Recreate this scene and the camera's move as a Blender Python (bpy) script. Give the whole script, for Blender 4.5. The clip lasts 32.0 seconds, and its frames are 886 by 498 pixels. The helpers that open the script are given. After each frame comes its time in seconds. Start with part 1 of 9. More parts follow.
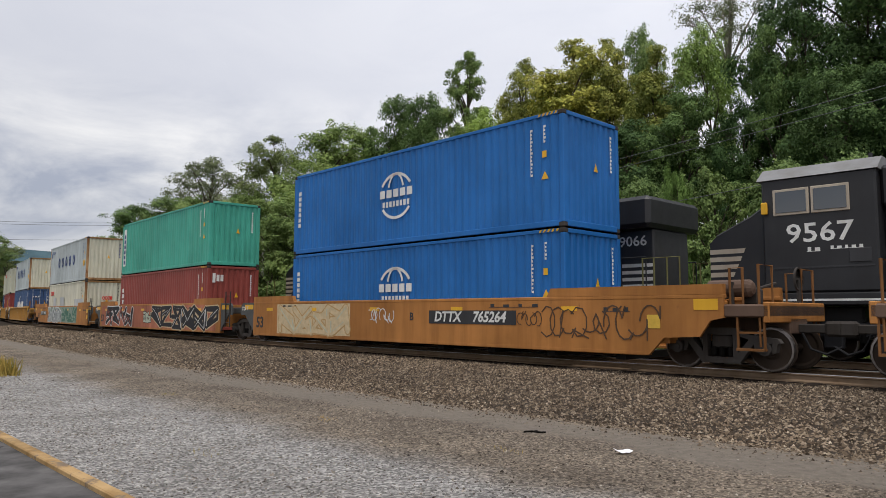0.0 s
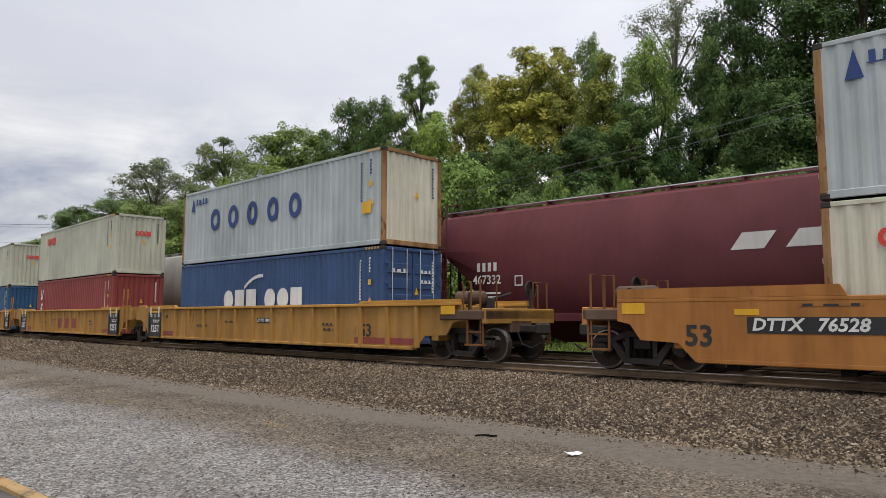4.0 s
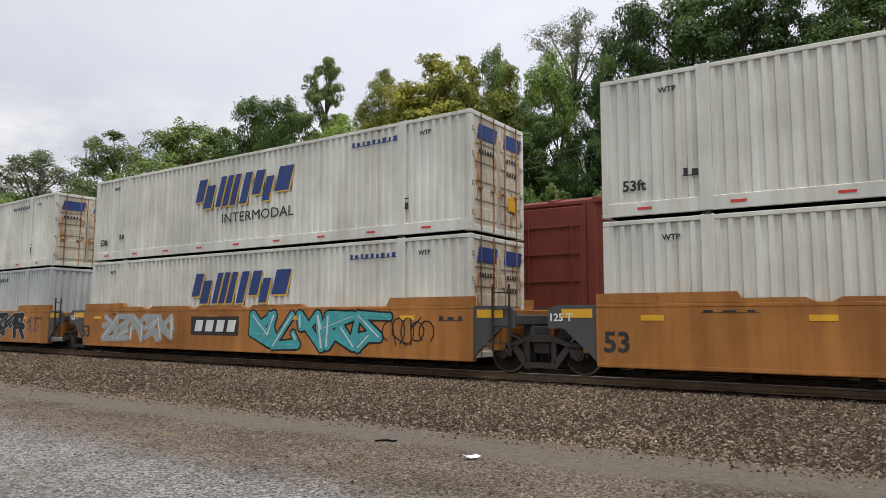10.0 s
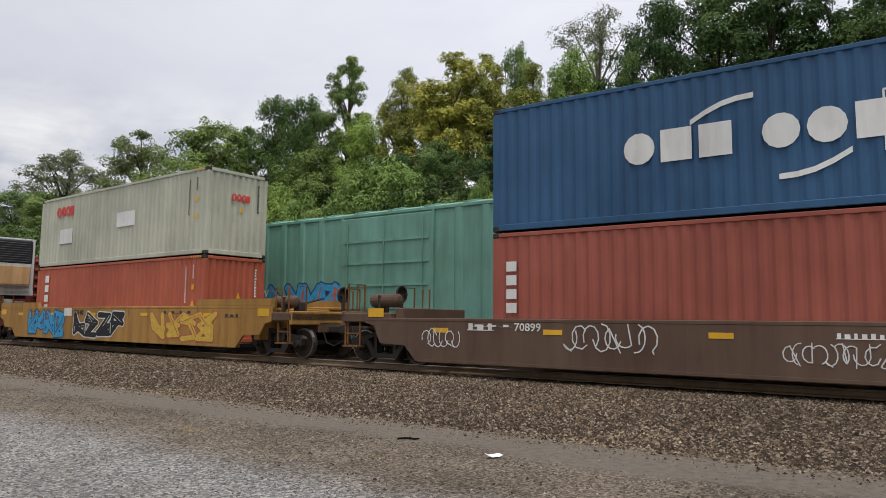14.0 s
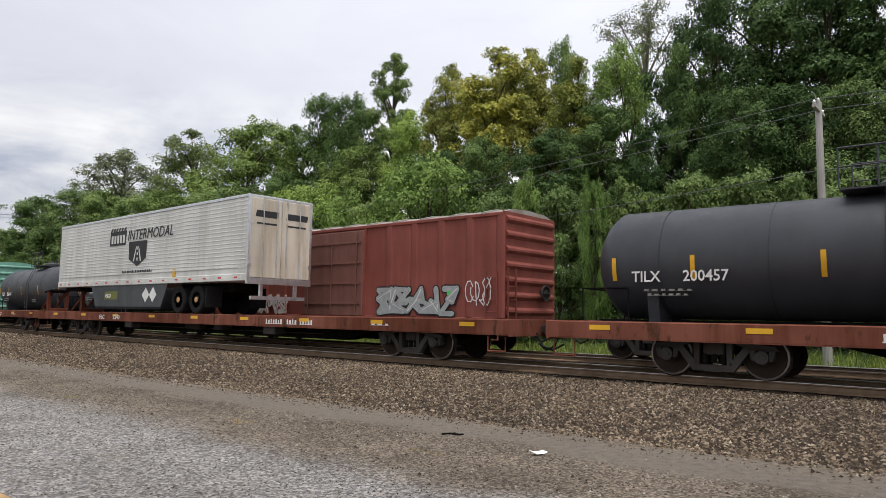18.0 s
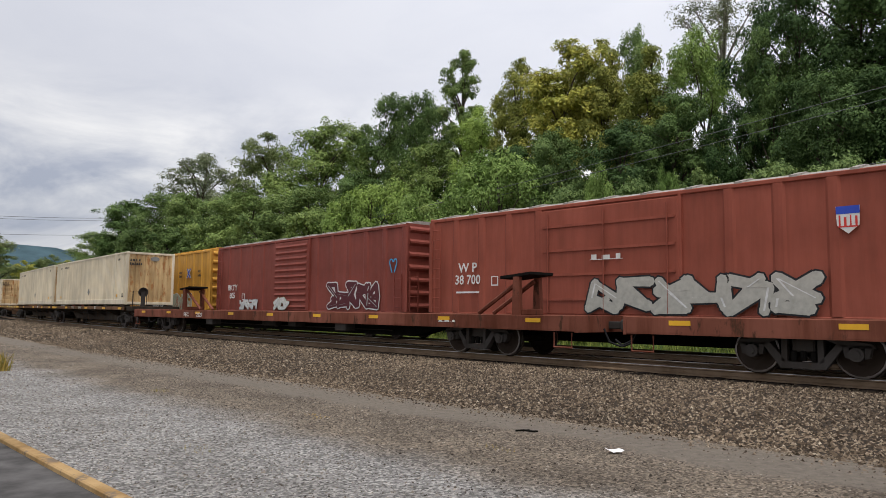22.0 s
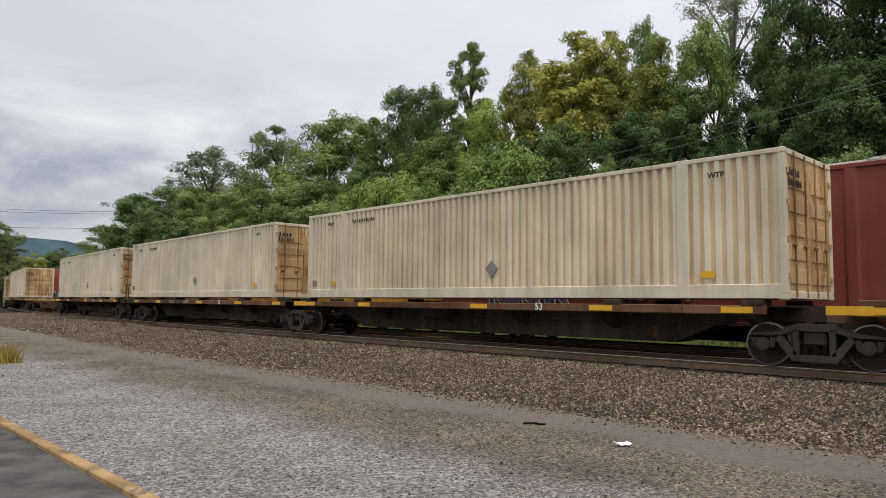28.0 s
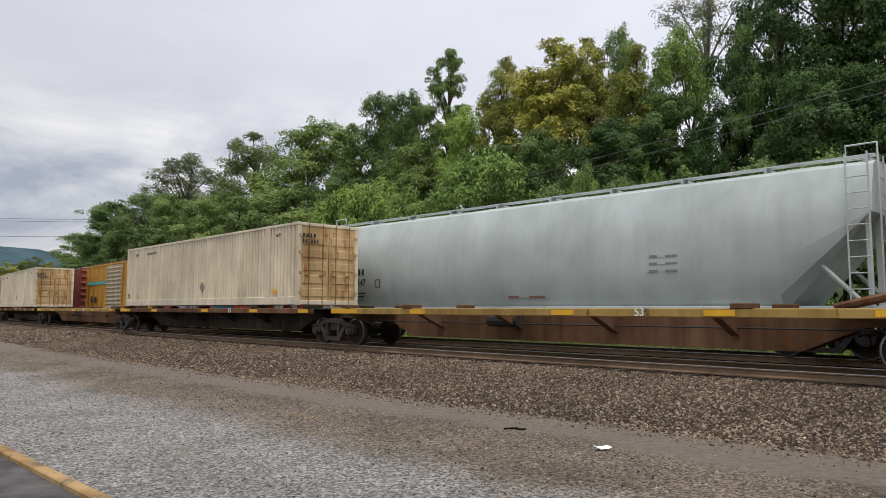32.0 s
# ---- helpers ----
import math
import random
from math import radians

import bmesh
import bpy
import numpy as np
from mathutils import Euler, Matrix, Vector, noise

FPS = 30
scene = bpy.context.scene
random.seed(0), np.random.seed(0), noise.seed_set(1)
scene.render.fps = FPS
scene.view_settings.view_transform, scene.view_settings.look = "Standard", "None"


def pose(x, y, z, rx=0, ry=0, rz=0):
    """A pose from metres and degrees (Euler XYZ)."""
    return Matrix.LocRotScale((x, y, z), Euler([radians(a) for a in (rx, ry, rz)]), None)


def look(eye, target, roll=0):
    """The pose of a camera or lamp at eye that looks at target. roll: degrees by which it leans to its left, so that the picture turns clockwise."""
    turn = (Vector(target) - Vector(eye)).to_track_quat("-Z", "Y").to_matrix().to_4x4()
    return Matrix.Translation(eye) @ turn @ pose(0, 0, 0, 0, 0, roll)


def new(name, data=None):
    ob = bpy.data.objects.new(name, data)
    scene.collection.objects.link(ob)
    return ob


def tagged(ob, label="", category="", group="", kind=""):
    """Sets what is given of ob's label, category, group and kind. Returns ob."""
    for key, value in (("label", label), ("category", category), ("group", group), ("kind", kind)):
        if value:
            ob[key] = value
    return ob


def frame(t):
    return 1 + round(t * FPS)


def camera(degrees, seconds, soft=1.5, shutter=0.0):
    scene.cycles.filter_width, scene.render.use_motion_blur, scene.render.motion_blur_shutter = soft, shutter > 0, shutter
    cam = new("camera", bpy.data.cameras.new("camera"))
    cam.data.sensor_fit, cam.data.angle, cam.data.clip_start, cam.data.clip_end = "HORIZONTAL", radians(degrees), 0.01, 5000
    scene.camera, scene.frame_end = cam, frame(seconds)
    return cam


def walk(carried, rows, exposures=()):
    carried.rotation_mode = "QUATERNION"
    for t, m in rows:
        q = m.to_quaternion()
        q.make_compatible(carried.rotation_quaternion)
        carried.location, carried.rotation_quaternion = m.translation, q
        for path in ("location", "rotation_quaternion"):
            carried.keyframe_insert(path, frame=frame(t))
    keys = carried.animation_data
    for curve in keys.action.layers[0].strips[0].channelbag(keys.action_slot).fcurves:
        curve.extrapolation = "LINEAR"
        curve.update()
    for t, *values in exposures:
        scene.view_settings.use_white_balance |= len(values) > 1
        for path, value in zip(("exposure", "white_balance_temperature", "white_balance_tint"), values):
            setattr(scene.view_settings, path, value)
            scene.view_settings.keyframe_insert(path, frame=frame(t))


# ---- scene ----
cam = camera(65.0, 32.0, 0.85, 0.0)
PATH = [
    (0.0, pose(0, 0, 1.6, 95.20, -0.16, 0.00)),
    (0.5, pose(0, 0, 1.6, 95.12, -0.05, -0.03)),
    (1.0, pose(0, 0, 1.6, 95.12, -0.02, -0.19)),
    (1.5, pose(0, 0, 1.6, 95.06, 0.00, -0.36)),
    (2.0, pose(0, 0, 1.6, 94.97, -0.05, -0.90)),
    (2.5, pose(0, 0, 1.6, 95.03, 0.04, -2.22)),
    (3.0, pose(0, 0, 1.6, 95.35, 0.05, -3.71)),
    (3.5, pose(0, 0, 1.6, 95.53, 0.02, -3.78)),
    (4.0, pose(0, 0, 1.6, 95.56, -0.04, -3.91)),
    (4.5, pose(0, 0, 1.6, 95.53, -0.04, -4.05)),
    (6.5, pose(0, 0, 1.6, 96.10, 0.02, -9.03)),
    (7.0, pose(0, 0, 1.6, 96.12, 0.03, -11.00)),
    (7.5, pose(0, 0, 1.6, 96.02, -0.01, -11.58)),
    (8.0, pose(0, 0, 1.6, 95.93, 0.08, -12.08)),
    (8.5, pose(0, 0, 1.6, 95.88, 0.01, -12.08)),
    (9.0, pose(0, 0, 1.6, 95.81, -0.02, -11.85)),
    (9.5, pose(0, 0, 1.6, 95.81, -0.17, -11.81)),
    (10.0, pose(0, 0, 1.6, 95.96, -0.24, -11.92)),
    (10.5, pose(0, 0, 1.6, 96.00, -0.40, -11.91)),
    (11.0, pose(0, 0, 1.6, 96.07, -0.50, -11.92)),
    (11.5, pose(0, 0, 1.6, 96.13, -0.58, -11.55)),
    (12.0, pose(0, 0, 1.6, 96.11, -0.56, -11.14)),
    (12.5, pose(0, 0, 1.6, 96.05, -0.53, -10.78)),
    (13.0, pose(0, 0, 1.6, 95.88, -0.50, -10.67)),
    (13.5, pose(0, 0, 1.6, 95.86, -0.50, -10.30)),
    (15.5, pose(0, 0, 1.6, 95.65, -0.90, -9.57)),
    (16.0, pose(0, 0, 1.6, 95.65, -0.95, -8.84)),
    (16.5, pose(0, 0, 1.6, 95.64, -1.00, -8.54)),
    (17.0, pose(0, 0, 1.6, 95.58, -1.03, -8.06)),
    (17.5, pose(0, 0, 1.6, 95.52, -0.98, -7.75)),
    (18.0, pose(0, 0, 1.6, 95.45, -0.87, -6.47)),
    (18.5, pose(0, 0, 1.6, 95.38, -0.78, -1.58)),
    (19.0, pose(0, 0, 1.6, 95.33, -0.81, 0.53)),
    (19.5, pose(0, 0, 1.6, 95.32, -0.85, 0.46)),
    (20.0, pose(0, 0, 1.6, 95.38, -0.83, -0.01)),
    (20.5, pose(0, 0, 1.6, 95.39, -0.71, -0.39)),
    (21.0, pose(0, 0, 1.6, 95.31, -0.68, -0.62)),
    (21.5, pose(0, 0, 1.6, 95.20, -0.64, -0.63)),
    (22.0, pose(0, 0, 1.6, 95.08, -0.61, -0.57)),
    (22.5, pose(0, 0, 1.6, 95.06, -0.54, -0.90)),
    (23.0, pose(0, 0, 1.6, 95.03, -0.55, -1.05)),
    (23.5, pose(0, 0, 1.6, 94.96, -0.51, -1.34)),
    (24.0, pose(0, 0, 1.6, 95.03, -0.55, -1.95)),
    (24.5, pose(0, 0, 1.6, 95.05, -0.54, -2.49)),
    (25.0, pose(0, 0, 1.6, 95.18, -0.62, -2.89)),
    (25.5, pose(0, 0, 1.6, 95.12, -0.62, -2.77)),
    (27.5, pose(0, 0, 1.6, 94.56, -0.75, -0.11)),
    (28.0, pose(0, 0, 1.6, 94.50, -0.66, 0.08)),
    (28.5, pose(0, 0, 1.6, 94.45, -0.50, 0.17)),
    (29.0, pose(0, 0, 1.6, 94.40, -0.31, -0.01)),
    (29.5, pose(0, 0, 1.6, 94.38, -0.17, -0.20)),
    (30.0, pose(0, 0, 1.6, 94.39, -0.07, -0.50)),
    (30.5, pose(0, 0, 1.6, 94.59, -0.04, -1.04)),
    (31.0, pose(0, 0, 1.6, 94.89, -0.02, -1.36)),
    (31.5, pose(0, 0, 1.6, 95.00, -0.10, -1.57)),
    (32.0, pose(0, 0, 1.6, 95.00, -0.13, -1.58)),
]
LIGHTER = [(0.0, 0.0), (10.0, 0.0), (11.0, -0.06), (13.5, -0.08), (15.5, 0.13), (19.2, 0.13), (20.0, 0.02), (22.0, 0.0), (23.0, 0.09), (25.5, 0.11), (27.5, -0.03), (32.0, -0.03)]
walk(cam, PATH, LIGHTER)

# ---- the line of the railway: an arc that runs out straight at both ends ----
TURN, RADIUS, AWAY, EYE = radians(45.3), 520.0, 15.0, 1.6
RAIL, SPACING = 0.47, 4.3          # rail top over the lot; distance of the second track
ARC0, ARC1 = -230.0, 60.0
ACROSS = Vector((math.cos(TURN), math.sin(TURN)))
BACK = Vector((-math.sin(TURN), math.cos(TURN)))
CENTRE = ACROSS * (AWAY + RADIUS)
V_NEAR, V_FAR = 14.2, -14.85


def on_line(s, off=0.0):
    """Place and heading at s metres along the first track, off metres beyond its centre line."""
    c = min(max(s, ARC0), ARC1)
    a = -c / RADIUS
    h = TURN + c / RADIUS
    p = CENTRE - (ACROSS * math.cos(a) - BACK * math.sin(a)) * RADIUS
    p = p + Vector((math.sin(h), -math.cos(h))) * (s - c) + Vector((math.cos(h), math.sin(h))) * off
    return p.x, p.y, math.degrees(h) - 90


def spot(s, off=0.0, z=0.0, rz=0.0):
    x, y, h = on_line(s, off)
    return pose(x, y, z, 0, 0, h + rz)


def off_of(x, y):
    """How far beyond the first track a place lies, and how far along it."""
    w = Vector((x, y)) - CENTRE
    s = -math.atan2(w.dot(BACK), -w.dot(ACROSS)) * RADIUS
    if s < ARC0 or s > ARC1:
        e = ARC0 if s < ARC0 else ARC1
        px, py, h = on_line(e)
        h = radians(h + 90)
        q = Vector((x - px, y - py))
        return q.dot(Vector((math.cos(h), math.sin(h)))), e + q.dot(Vector((math.sin(h), -math.cos(h))))
    return RADIUS - w.length, s


# ---- world and sun: a thin overcast with brighter cloud low down ----
world = bpy.data.worlds.new("sky")
scene.world = world
world.use_nodes = True
wn, wl = world.node_tree.nodes, world.node_tree.links
wn.clear()


def wnode(kind, **settings):
    n = wn.new(kind)
    for k, v in settings.items():
        n.inputs[k].default_value = v
    return n


SUN_UP, SUN_ROUND = 70.0, 174.0
sky = wn.new("ShaderNodeTexSky")
sky.sky_type, sky.sun_disc = "NISHITA", False
sky.sun_elevation, sky.sun_rotation = radians(SUN_UP), radians(SUN_ROUND)
sky.air_density, sky.dust_density = 1.0, 2.5
geo = wn.new("ShaderNodeTexCoord")
stretch = wn.new("ShaderNodeMapping")
stretch.inputs["Scale"].default_value = (1.0, 1.0, 2.3)
cloud = wnode("ShaderNodeTexNoise", Scale=4.6, Detail=8.0, Roughness=0.58, Distortion=0.35)
ramp = wn.new("ShaderNodeValToRGB")
ramp.color_ramp.elements[0].position, ramp.color_ramp.elements[0].color = 0.36, (0.44, 0.475, 0.575, 1)
ramp.color_ramp.elements[1].position, ramp.color_ramp.elements[1].color = 0.66, (1.10, 1.08, 1.05, 1)
sep = wn.new("ShaderNodeSeparateXYZ")
lift = wnode("ShaderNodeMapRange")
lift.inputs["From Min"].default_value, lift.inputs["From Max"].default_value = 0.0, 0.95
lift.inputs["To Min"].default_value, lift.inputs["To Max"].default_value = 0.93, 1.45
even = wn.new("ShaderNodeMapRange")
even.inputs["From Min"].default_value, even.inputs["From Max"].default_value = 0.17, 0.31
even.inputs["To Min"].default_value, even.inputs["To Max"].default_value = 0.0, 0.93
smooth_tone = wn.new("ShaderNodeMix")
smooth_tone.data_type = "RGBA"
smooth_tone.inputs["B"].default_value = (0.700, 0.712, 0.778, 1)
bright = wn.new("ShaderNodeVectorMath")
bright.operation = "SCALE"
blue = wn.new("ShaderNodeVectorMath")
blue.operation = "SCALE"
blue.inputs["Scale"].default_value = 0.10
mixer = wn.new("ShaderNodeMix")
mixer.data_type = "RGBA"
mixer.inputs["Factor"].default_value = 0.9
back = wnode("ShaderNodeBackground", Strength=1.0)
wout = wn.new("ShaderNodeOutputWorld")
wl.new(geo.outputs["Generated"], stretch.inputs["Vector"])
wl.new(stretch.outputs["Vector"], cloud.inputs["Vector"])
wl.new(cloud.outputs["Fac"], ramp.inputs["Fac"])
wl.new(geo.outputs["Generated"], sep.inputs["Vector"])
wl.new(sep.outputs["Z"], lift.inputs["Value"])
wl.new(sep.outputs["Z"], even.inputs["Value"])
wl.new(even.outputs["Result"], smooth_tone.inputs["Factor"])
wl.new(ramp.outputs["Color"], smooth_tone.inputs["A"])
wl.new(smooth_tone.outputs["Result"], bright.inputs[0])
veer = wn.new("ShaderNodeMapRange")
veer.inputs["From Min"].default_value, veer.inputs["From Max"].default_value = -0.5, 0.25
veer.inputs["To Min"].default_value, veer.inputs["To Max"].default_value = 0.93, 1.13
wl.new(sep.outputs["X"], veer.inputs["Value"])
both = wn.new("ShaderNodeMath")
both.operation = "MULTIPLY"
wl.new(lift.outputs["Result"], both.inputs[0])
wl.new(veer.outputs["Result"], both.inputs[1])
wl.new(both.outputs[0], bright.inputs["Scale"])
wl.new(sky.outputs["Color"], blue.inputs[0])
wl.new(blue.outputs["Vector"], mixer.inputs["A"])
wl.new(bright.outputs["Vector"], mixer.inputs["B"])
wl.new(mixer.outputs["Result"], back.inputs["Color"])
wl.new(back.outputs["Background"], wout.inputs["Surface"])
sun_data = bpy.data.lights.new("sun", "SUN")
sun_data.energy, sun_data.angle, sun_data.color = 2.0, radians(26), (1.0, 0.965, 0.91)
sun = new("sun", sun_data)
a = radians(SUN_ROUND)
sun.matrix_world = look((0, 0, 60), (-math.sin(a) * math.cos(radians(SUN_UP)), -math.cos(a) * math.cos(radians(SUN_UP)), 60 - math.sin(radians(SUN_UP))))


# ---- materials ----
def nodes_of(name):
    m = bpy.data.materials.new(name)
    m.use_nodes = True
    t = m.node_tree
    return m, t.nodes, t.links, t.nodes["Principled BSDF"]


def noise_of(n, l, coord, scale, detail=4.0, stretch_by=(1, 1, 1), rough=0.55):
    mp = n.new("ShaderNodeMapping")
    mp.inputs["Scale"].default_value = stretch_by
    tx = n.new("ShaderNodeTexNoise")
    tx.inputs["Scale"].default_value, tx.inputs["Detail"].default_value, tx.inputs["Roughness"].default_value = scale, detail, rough
    l.new(coord, mp.inputs["Vector"])
    l.new(mp.outputs["Vector"], tx.inputs["Vector"])
    return tx.outputs["Fac"]


def ramp_of(n, l, fac, stops):
    r = n.new("ShaderNodeValToRGB")
    e = r.color_ramp.elements
    while len(e) < len(stops):
        e.new(0.5)
    for el, (p, c) in zip(e, stops):
        el.position, el.color = p, (*c, 1)
    l.new(fac, r.inputs["Fac"])
    return r.outputs["Color"]


def mix_of(n, l, fac, a, b, how="MIX"):
    m = n.new("ShaderNodeMix")
    m.data_type, m.blend_type = "RGBA", how
    for key, v in (("Factor", fac), ("A", a), ("B", b)):
        if isinstance(v, (int, float)):
            m.inputs[key].default_value = v if key == "Factor" else (v, v, v, 1)
        elif isinstance(v, tuple):
            m.inputs[key].default_value = (*v, 1)
        else:
            l.new(v, m.inputs[key])
    return m.outputs["Result"]


def bump_of(n, l, b, height, strength, distance):
    k = n.new("ShaderNodeBump")
    k.inputs["Strength"].default_value, k.inputs["Distance"].default_value = strength, distance
    l.new(height, k.inputs["Height"])
    l.new(k.outputs["Normal"], b.inputs["Normal"])


def paint(name, colour, wear=0.25, rough=0.5, metal=0.0, rust=(0.14, 0.055, 0.022), fade=0.18):
    """Weathered paint: faded in patches, streaked downwards, rusting through in spots."""
    m, n, l, b = nodes_of(name)
    co = n.new("ShaderNodeTexCoord").outputs["Object"]
    pale = tuple(min(1, c * (1 + fade) + 0.015 * fade * 4) for c in colour)
    dim = tuple(c * (1 - fade * 1.1) for c in colour)
    tone = ramp_of(n, l, noise_of(n, l, co, 0.45, 5), [(0.3, dim), (0.72, pale)])
    dirt = ramp_of(n, l, noise_of(n, l, co, 1.6, 6, (1.6, 1.6, 0.16), 0.65), [(0.36, (0.66, 0.61, 0.54)), (0.58, (1, 1, 1))])
    tone = mix_of(n, l, min(1.0, 0.18 + wear), tone, dirt, "MULTIPLY")
    lo = 0.79 - 0.27 * wear
    spots = ramp_of(n, l, noise_of(n, l, co, 2.7, 9, (1.2, 1.2, 0.42), 0.72), [(lo, (0, 0, 0)), (lo + 0.07, (1, 1, 1))])
    tone = mix_of(n, l, spots, tone, rust)
    l.new(tone, b.inputs["Base Color"])
    rg = n.new("ShaderNodeMapRange")
    rg.inputs["To Min"].default_value, rg.inputs["To Max"].default_value = max(0.05, rough - 0.12), min(1, rough + 0.2)
    l.new(noise_of(n, l, co, 3.5, 5), rg.inputs["Value"])
    l.new(rg.outputs["Result"], b.inputs["Roughness"])
    b.inputs["Metallic"].default_value = metal
    b.inputs["Specular IOR Level"].default_value = 0.35 if rough < 0.75 else 0.08
    bump_of(n, l, b, noise_of(n, l, co, 11, 6), 0.12, 0.01)
    return m


def plain(name, colour, rough=0.6, metal=0.0, vary=0.15, scale=6.0):
    m, n, l, b = nodes_of(name)
    co = n.new("ShaderNodeTexCoord").outputs["Object"]
    l.new(ramp_of(n, l, noise_of(n, l, co, scale, 5), [(0.3, tuple(c * (1 - vary) for c in colour)), (0.7, tuple(min(1, c * (1 + vary)) for c in colour))]), b.inputs["Base Color"])
    b.inputs["Roughness"].default_value, b.inputs["Metallic"].default_value = rough, metal
    b.inputs["Specular IOR Level"].default_value = 0.3 if rough < 0.85 else 0.04
    return m


def leafy(name, dark, light):
    m, n, l, b = nodes_of(name)
    co = n.new("ShaderNodeTexCoord").outputs["Object"]
    rnd = n.new("ShaderNodeNewGeometry").outputs["Random Per Island"]
    spray = noise_of(n, l, co, 0.75, 3)
    mixed = n.new("ShaderNodeMath")
    mixed.operation = "MULTIPLY_ADD"
    mixed.inputs[1].default_value = 0.45
    l.new(rnd, mixed.inputs[0])
    l.new(spray, mixed.inputs[2])
    col = ramp_of(n, l, mixed.outputs[0], [(0.40, dark), (0.72, tuple((p + q) / 2 for p, q in zip(dark, light))), (1.0, light)])
    ob = n.new("ShaderNodeObjectInfo").outputs["Random"]
    col = mix_of(n, l, 1.0, col, ramp_of(n, l, ob, [(0.0, (0.64, 0.72, 0.66)), (0.5, (1.0, 1.0, 1.0)), (1.0, (1.38, 1.30, 1.12))]), "MULTIPLY")
    l.new(col, b.inputs["Base Color"])
    b.inputs["Roughness"].default_value = 0.65
    b.inputs["Specular IOR Level"].default_value = 0.1
    tr = n.new("ShaderNodeBsdfTranslucent")
    l.new(col, tr.inputs["Color"])
    ms = n.new("ShaderNodeMixShader")
    ms.inputs["Fac"].default_value = 0.16
    l.new(b.outputs["BSDF"], ms.inputs[1])
    l.new(tr.outputs["BSDF"], ms.inputs[2])
    l.new(ms.outputs["Shader"], n["Material Output"].inputs["Surface"])
    return m


def ground_material():
    """Pale gravel by the kerb, brown dirt with a rubbed lane towards the ballast, grass and litter of leaves up the bank."""
    m, n, l, b = nodes_of("gravel_and_dirt")
    co = n.new("ShaderNodeTexCoord").outputs["Object"]
    dist = n.new("ShaderNodeVectorMath")
    dist.operation = "DISTANCE"
    flat = n.new("ShaderNodeVectorMath")
    flat.operation = "MULTIPLY"
    flat.inputs[1].default_value = (1, 1, 0)
    l.new(co, flat.inputs[0])
    l.new(flat.outputs["Vector"], dist.inputs[0])
    dist.inputs[1].default_value = (CENTRE.x, CENTRE.y, 0)
    off = n.new("ShaderNodeMath")
    off.operation = "SUBTRACT"
    off.inputs[0].default_value = RADIUS
    l.new(dist.outputs["Value"], off.inputs[1])
    wob = n.new("ShaderNodeMath")
    wob.operation = "MULTIPLY_ADD"
    wob.inputs[1].default_value, wob.inputs[2].default_value = 2.2, -1.1
    l.new(noise_of(n, l, co, 0.42, 7, (1, 1, 1), 0.62), wob.inputs[0])
    at = n.new("ShaderNodeMath")
    at.operation = "ADD"
    l.new(off.outputs[0], at.inputs[0])
    l.new(wob.outputs[0], at.inputs[1])

    def band(lo, hi):
        r = n.new("ShaderNodeMapRange")
        r.inputs["From Min"].default_value, r.inputs["From Max"].default_value = lo, hi
        l.new(at.outputs[0], r.inputs["Value"])
        return r.outputs["Result"]

    grit = noise_of(n, l, co, 38, 8, (1, 1, 1), 0.7)
    vor = n.new("ShaderNodeTexVoronoi")
    vor.inputs["Scale"].default_value = 34
    l.new(co, vor.inputs["Vector"])
    stones = ramp_of(n, l, vor.outputs["Color"], [(0.05, (0.30, 0.29, 0.28)), (0.5, (0.84, 0.84, 0.83)), (0.95, (1.75, 1.72, 1.66))])
    pale = mix_of(n, l, 1.0, ramp_of(n, l, grit, [(0.3, (0.150, 0.142, 0.134)), (0.5, (0.280, 0.270, 0.260)), (0.72, (0.450, 0.440, 0.425))]), stones, "MULTIPLY")
    dirt = ramp_of(n, l, grit, [(0.3, (0.082, 0.067, 0.053)), (0.52, (0.186, 0.156, 0.127)), (0.75, (0.330, 0.288, 0.246))])
    dirt = mix_of(n, l, 1.0, dirt, stones, "MULTIPLY")
    dirt = mix_of(n, l, 1.0, dirt, ramp_of(n, l, noise_of(n, l, co, 0.55, 6, (1, 1, 1), 0.6), [(0.35, (0.72, 0.70, 0.67)), (0.65, (1.25, 1.22, 1.16))]), "MULTIPLY")
    pale = mix_of(n, l, 1.0, pale, ramp_of(n, l, noise_of(n, l, co, 0.7, 6, (1, 1, 1), 0.6), [(0.35, (0.80, 0.79, 0.78)), (0.65, (1.12, 1.12, 1.12))]), "MULTIPLY")
    lane = ramp_of(n, l, noise_of(n, l, co, 9, 8), [(0.3, (0.142, 0.120, 0.097)), (0.7, (0.212, 0.183, 0.152))])
    col = mix_of(n, l, band(-10.2, -9.2), pale, dirt)
    up = mix_of(n, l, band(-6.5, -6.2), mix_of(n, l, band(-7.75, -7.35), 0.0, 0.9), 0.0)
    col = mix_of(n, l, up, col, lane)
    green = ramp_of(n, l, noise_of(n, l, co, 2.2, 8), [(0.3, (0.035, 0.06, 0.016)), (0.7, (0.09, 0.14, 0.035))])
    col = mix_of(n, l, band(6.5, 9.0), col, green)
    away = n.new("ShaderNodeVectorMath")
    away.operation = "LENGTH"
    l.new(flat.outputs["Vector"], away.inputs[0])
    dim = n.new("ShaderNodeMapRange")
    dim.inputs["From Min"].default_value, dim.inputs["From Max"].default_value = 70, 170
    l.new(away.outputs["Value"], dim.inputs["Value"])
    col = mix_of(n, l, dim.outputs["Result"], col, green)
    l.new(col, b.inputs["Base Color"])
    b.inputs["Roughness"].default_value = 0.95
    b.inputs["Specular IOR Level"].default_value = 0.15
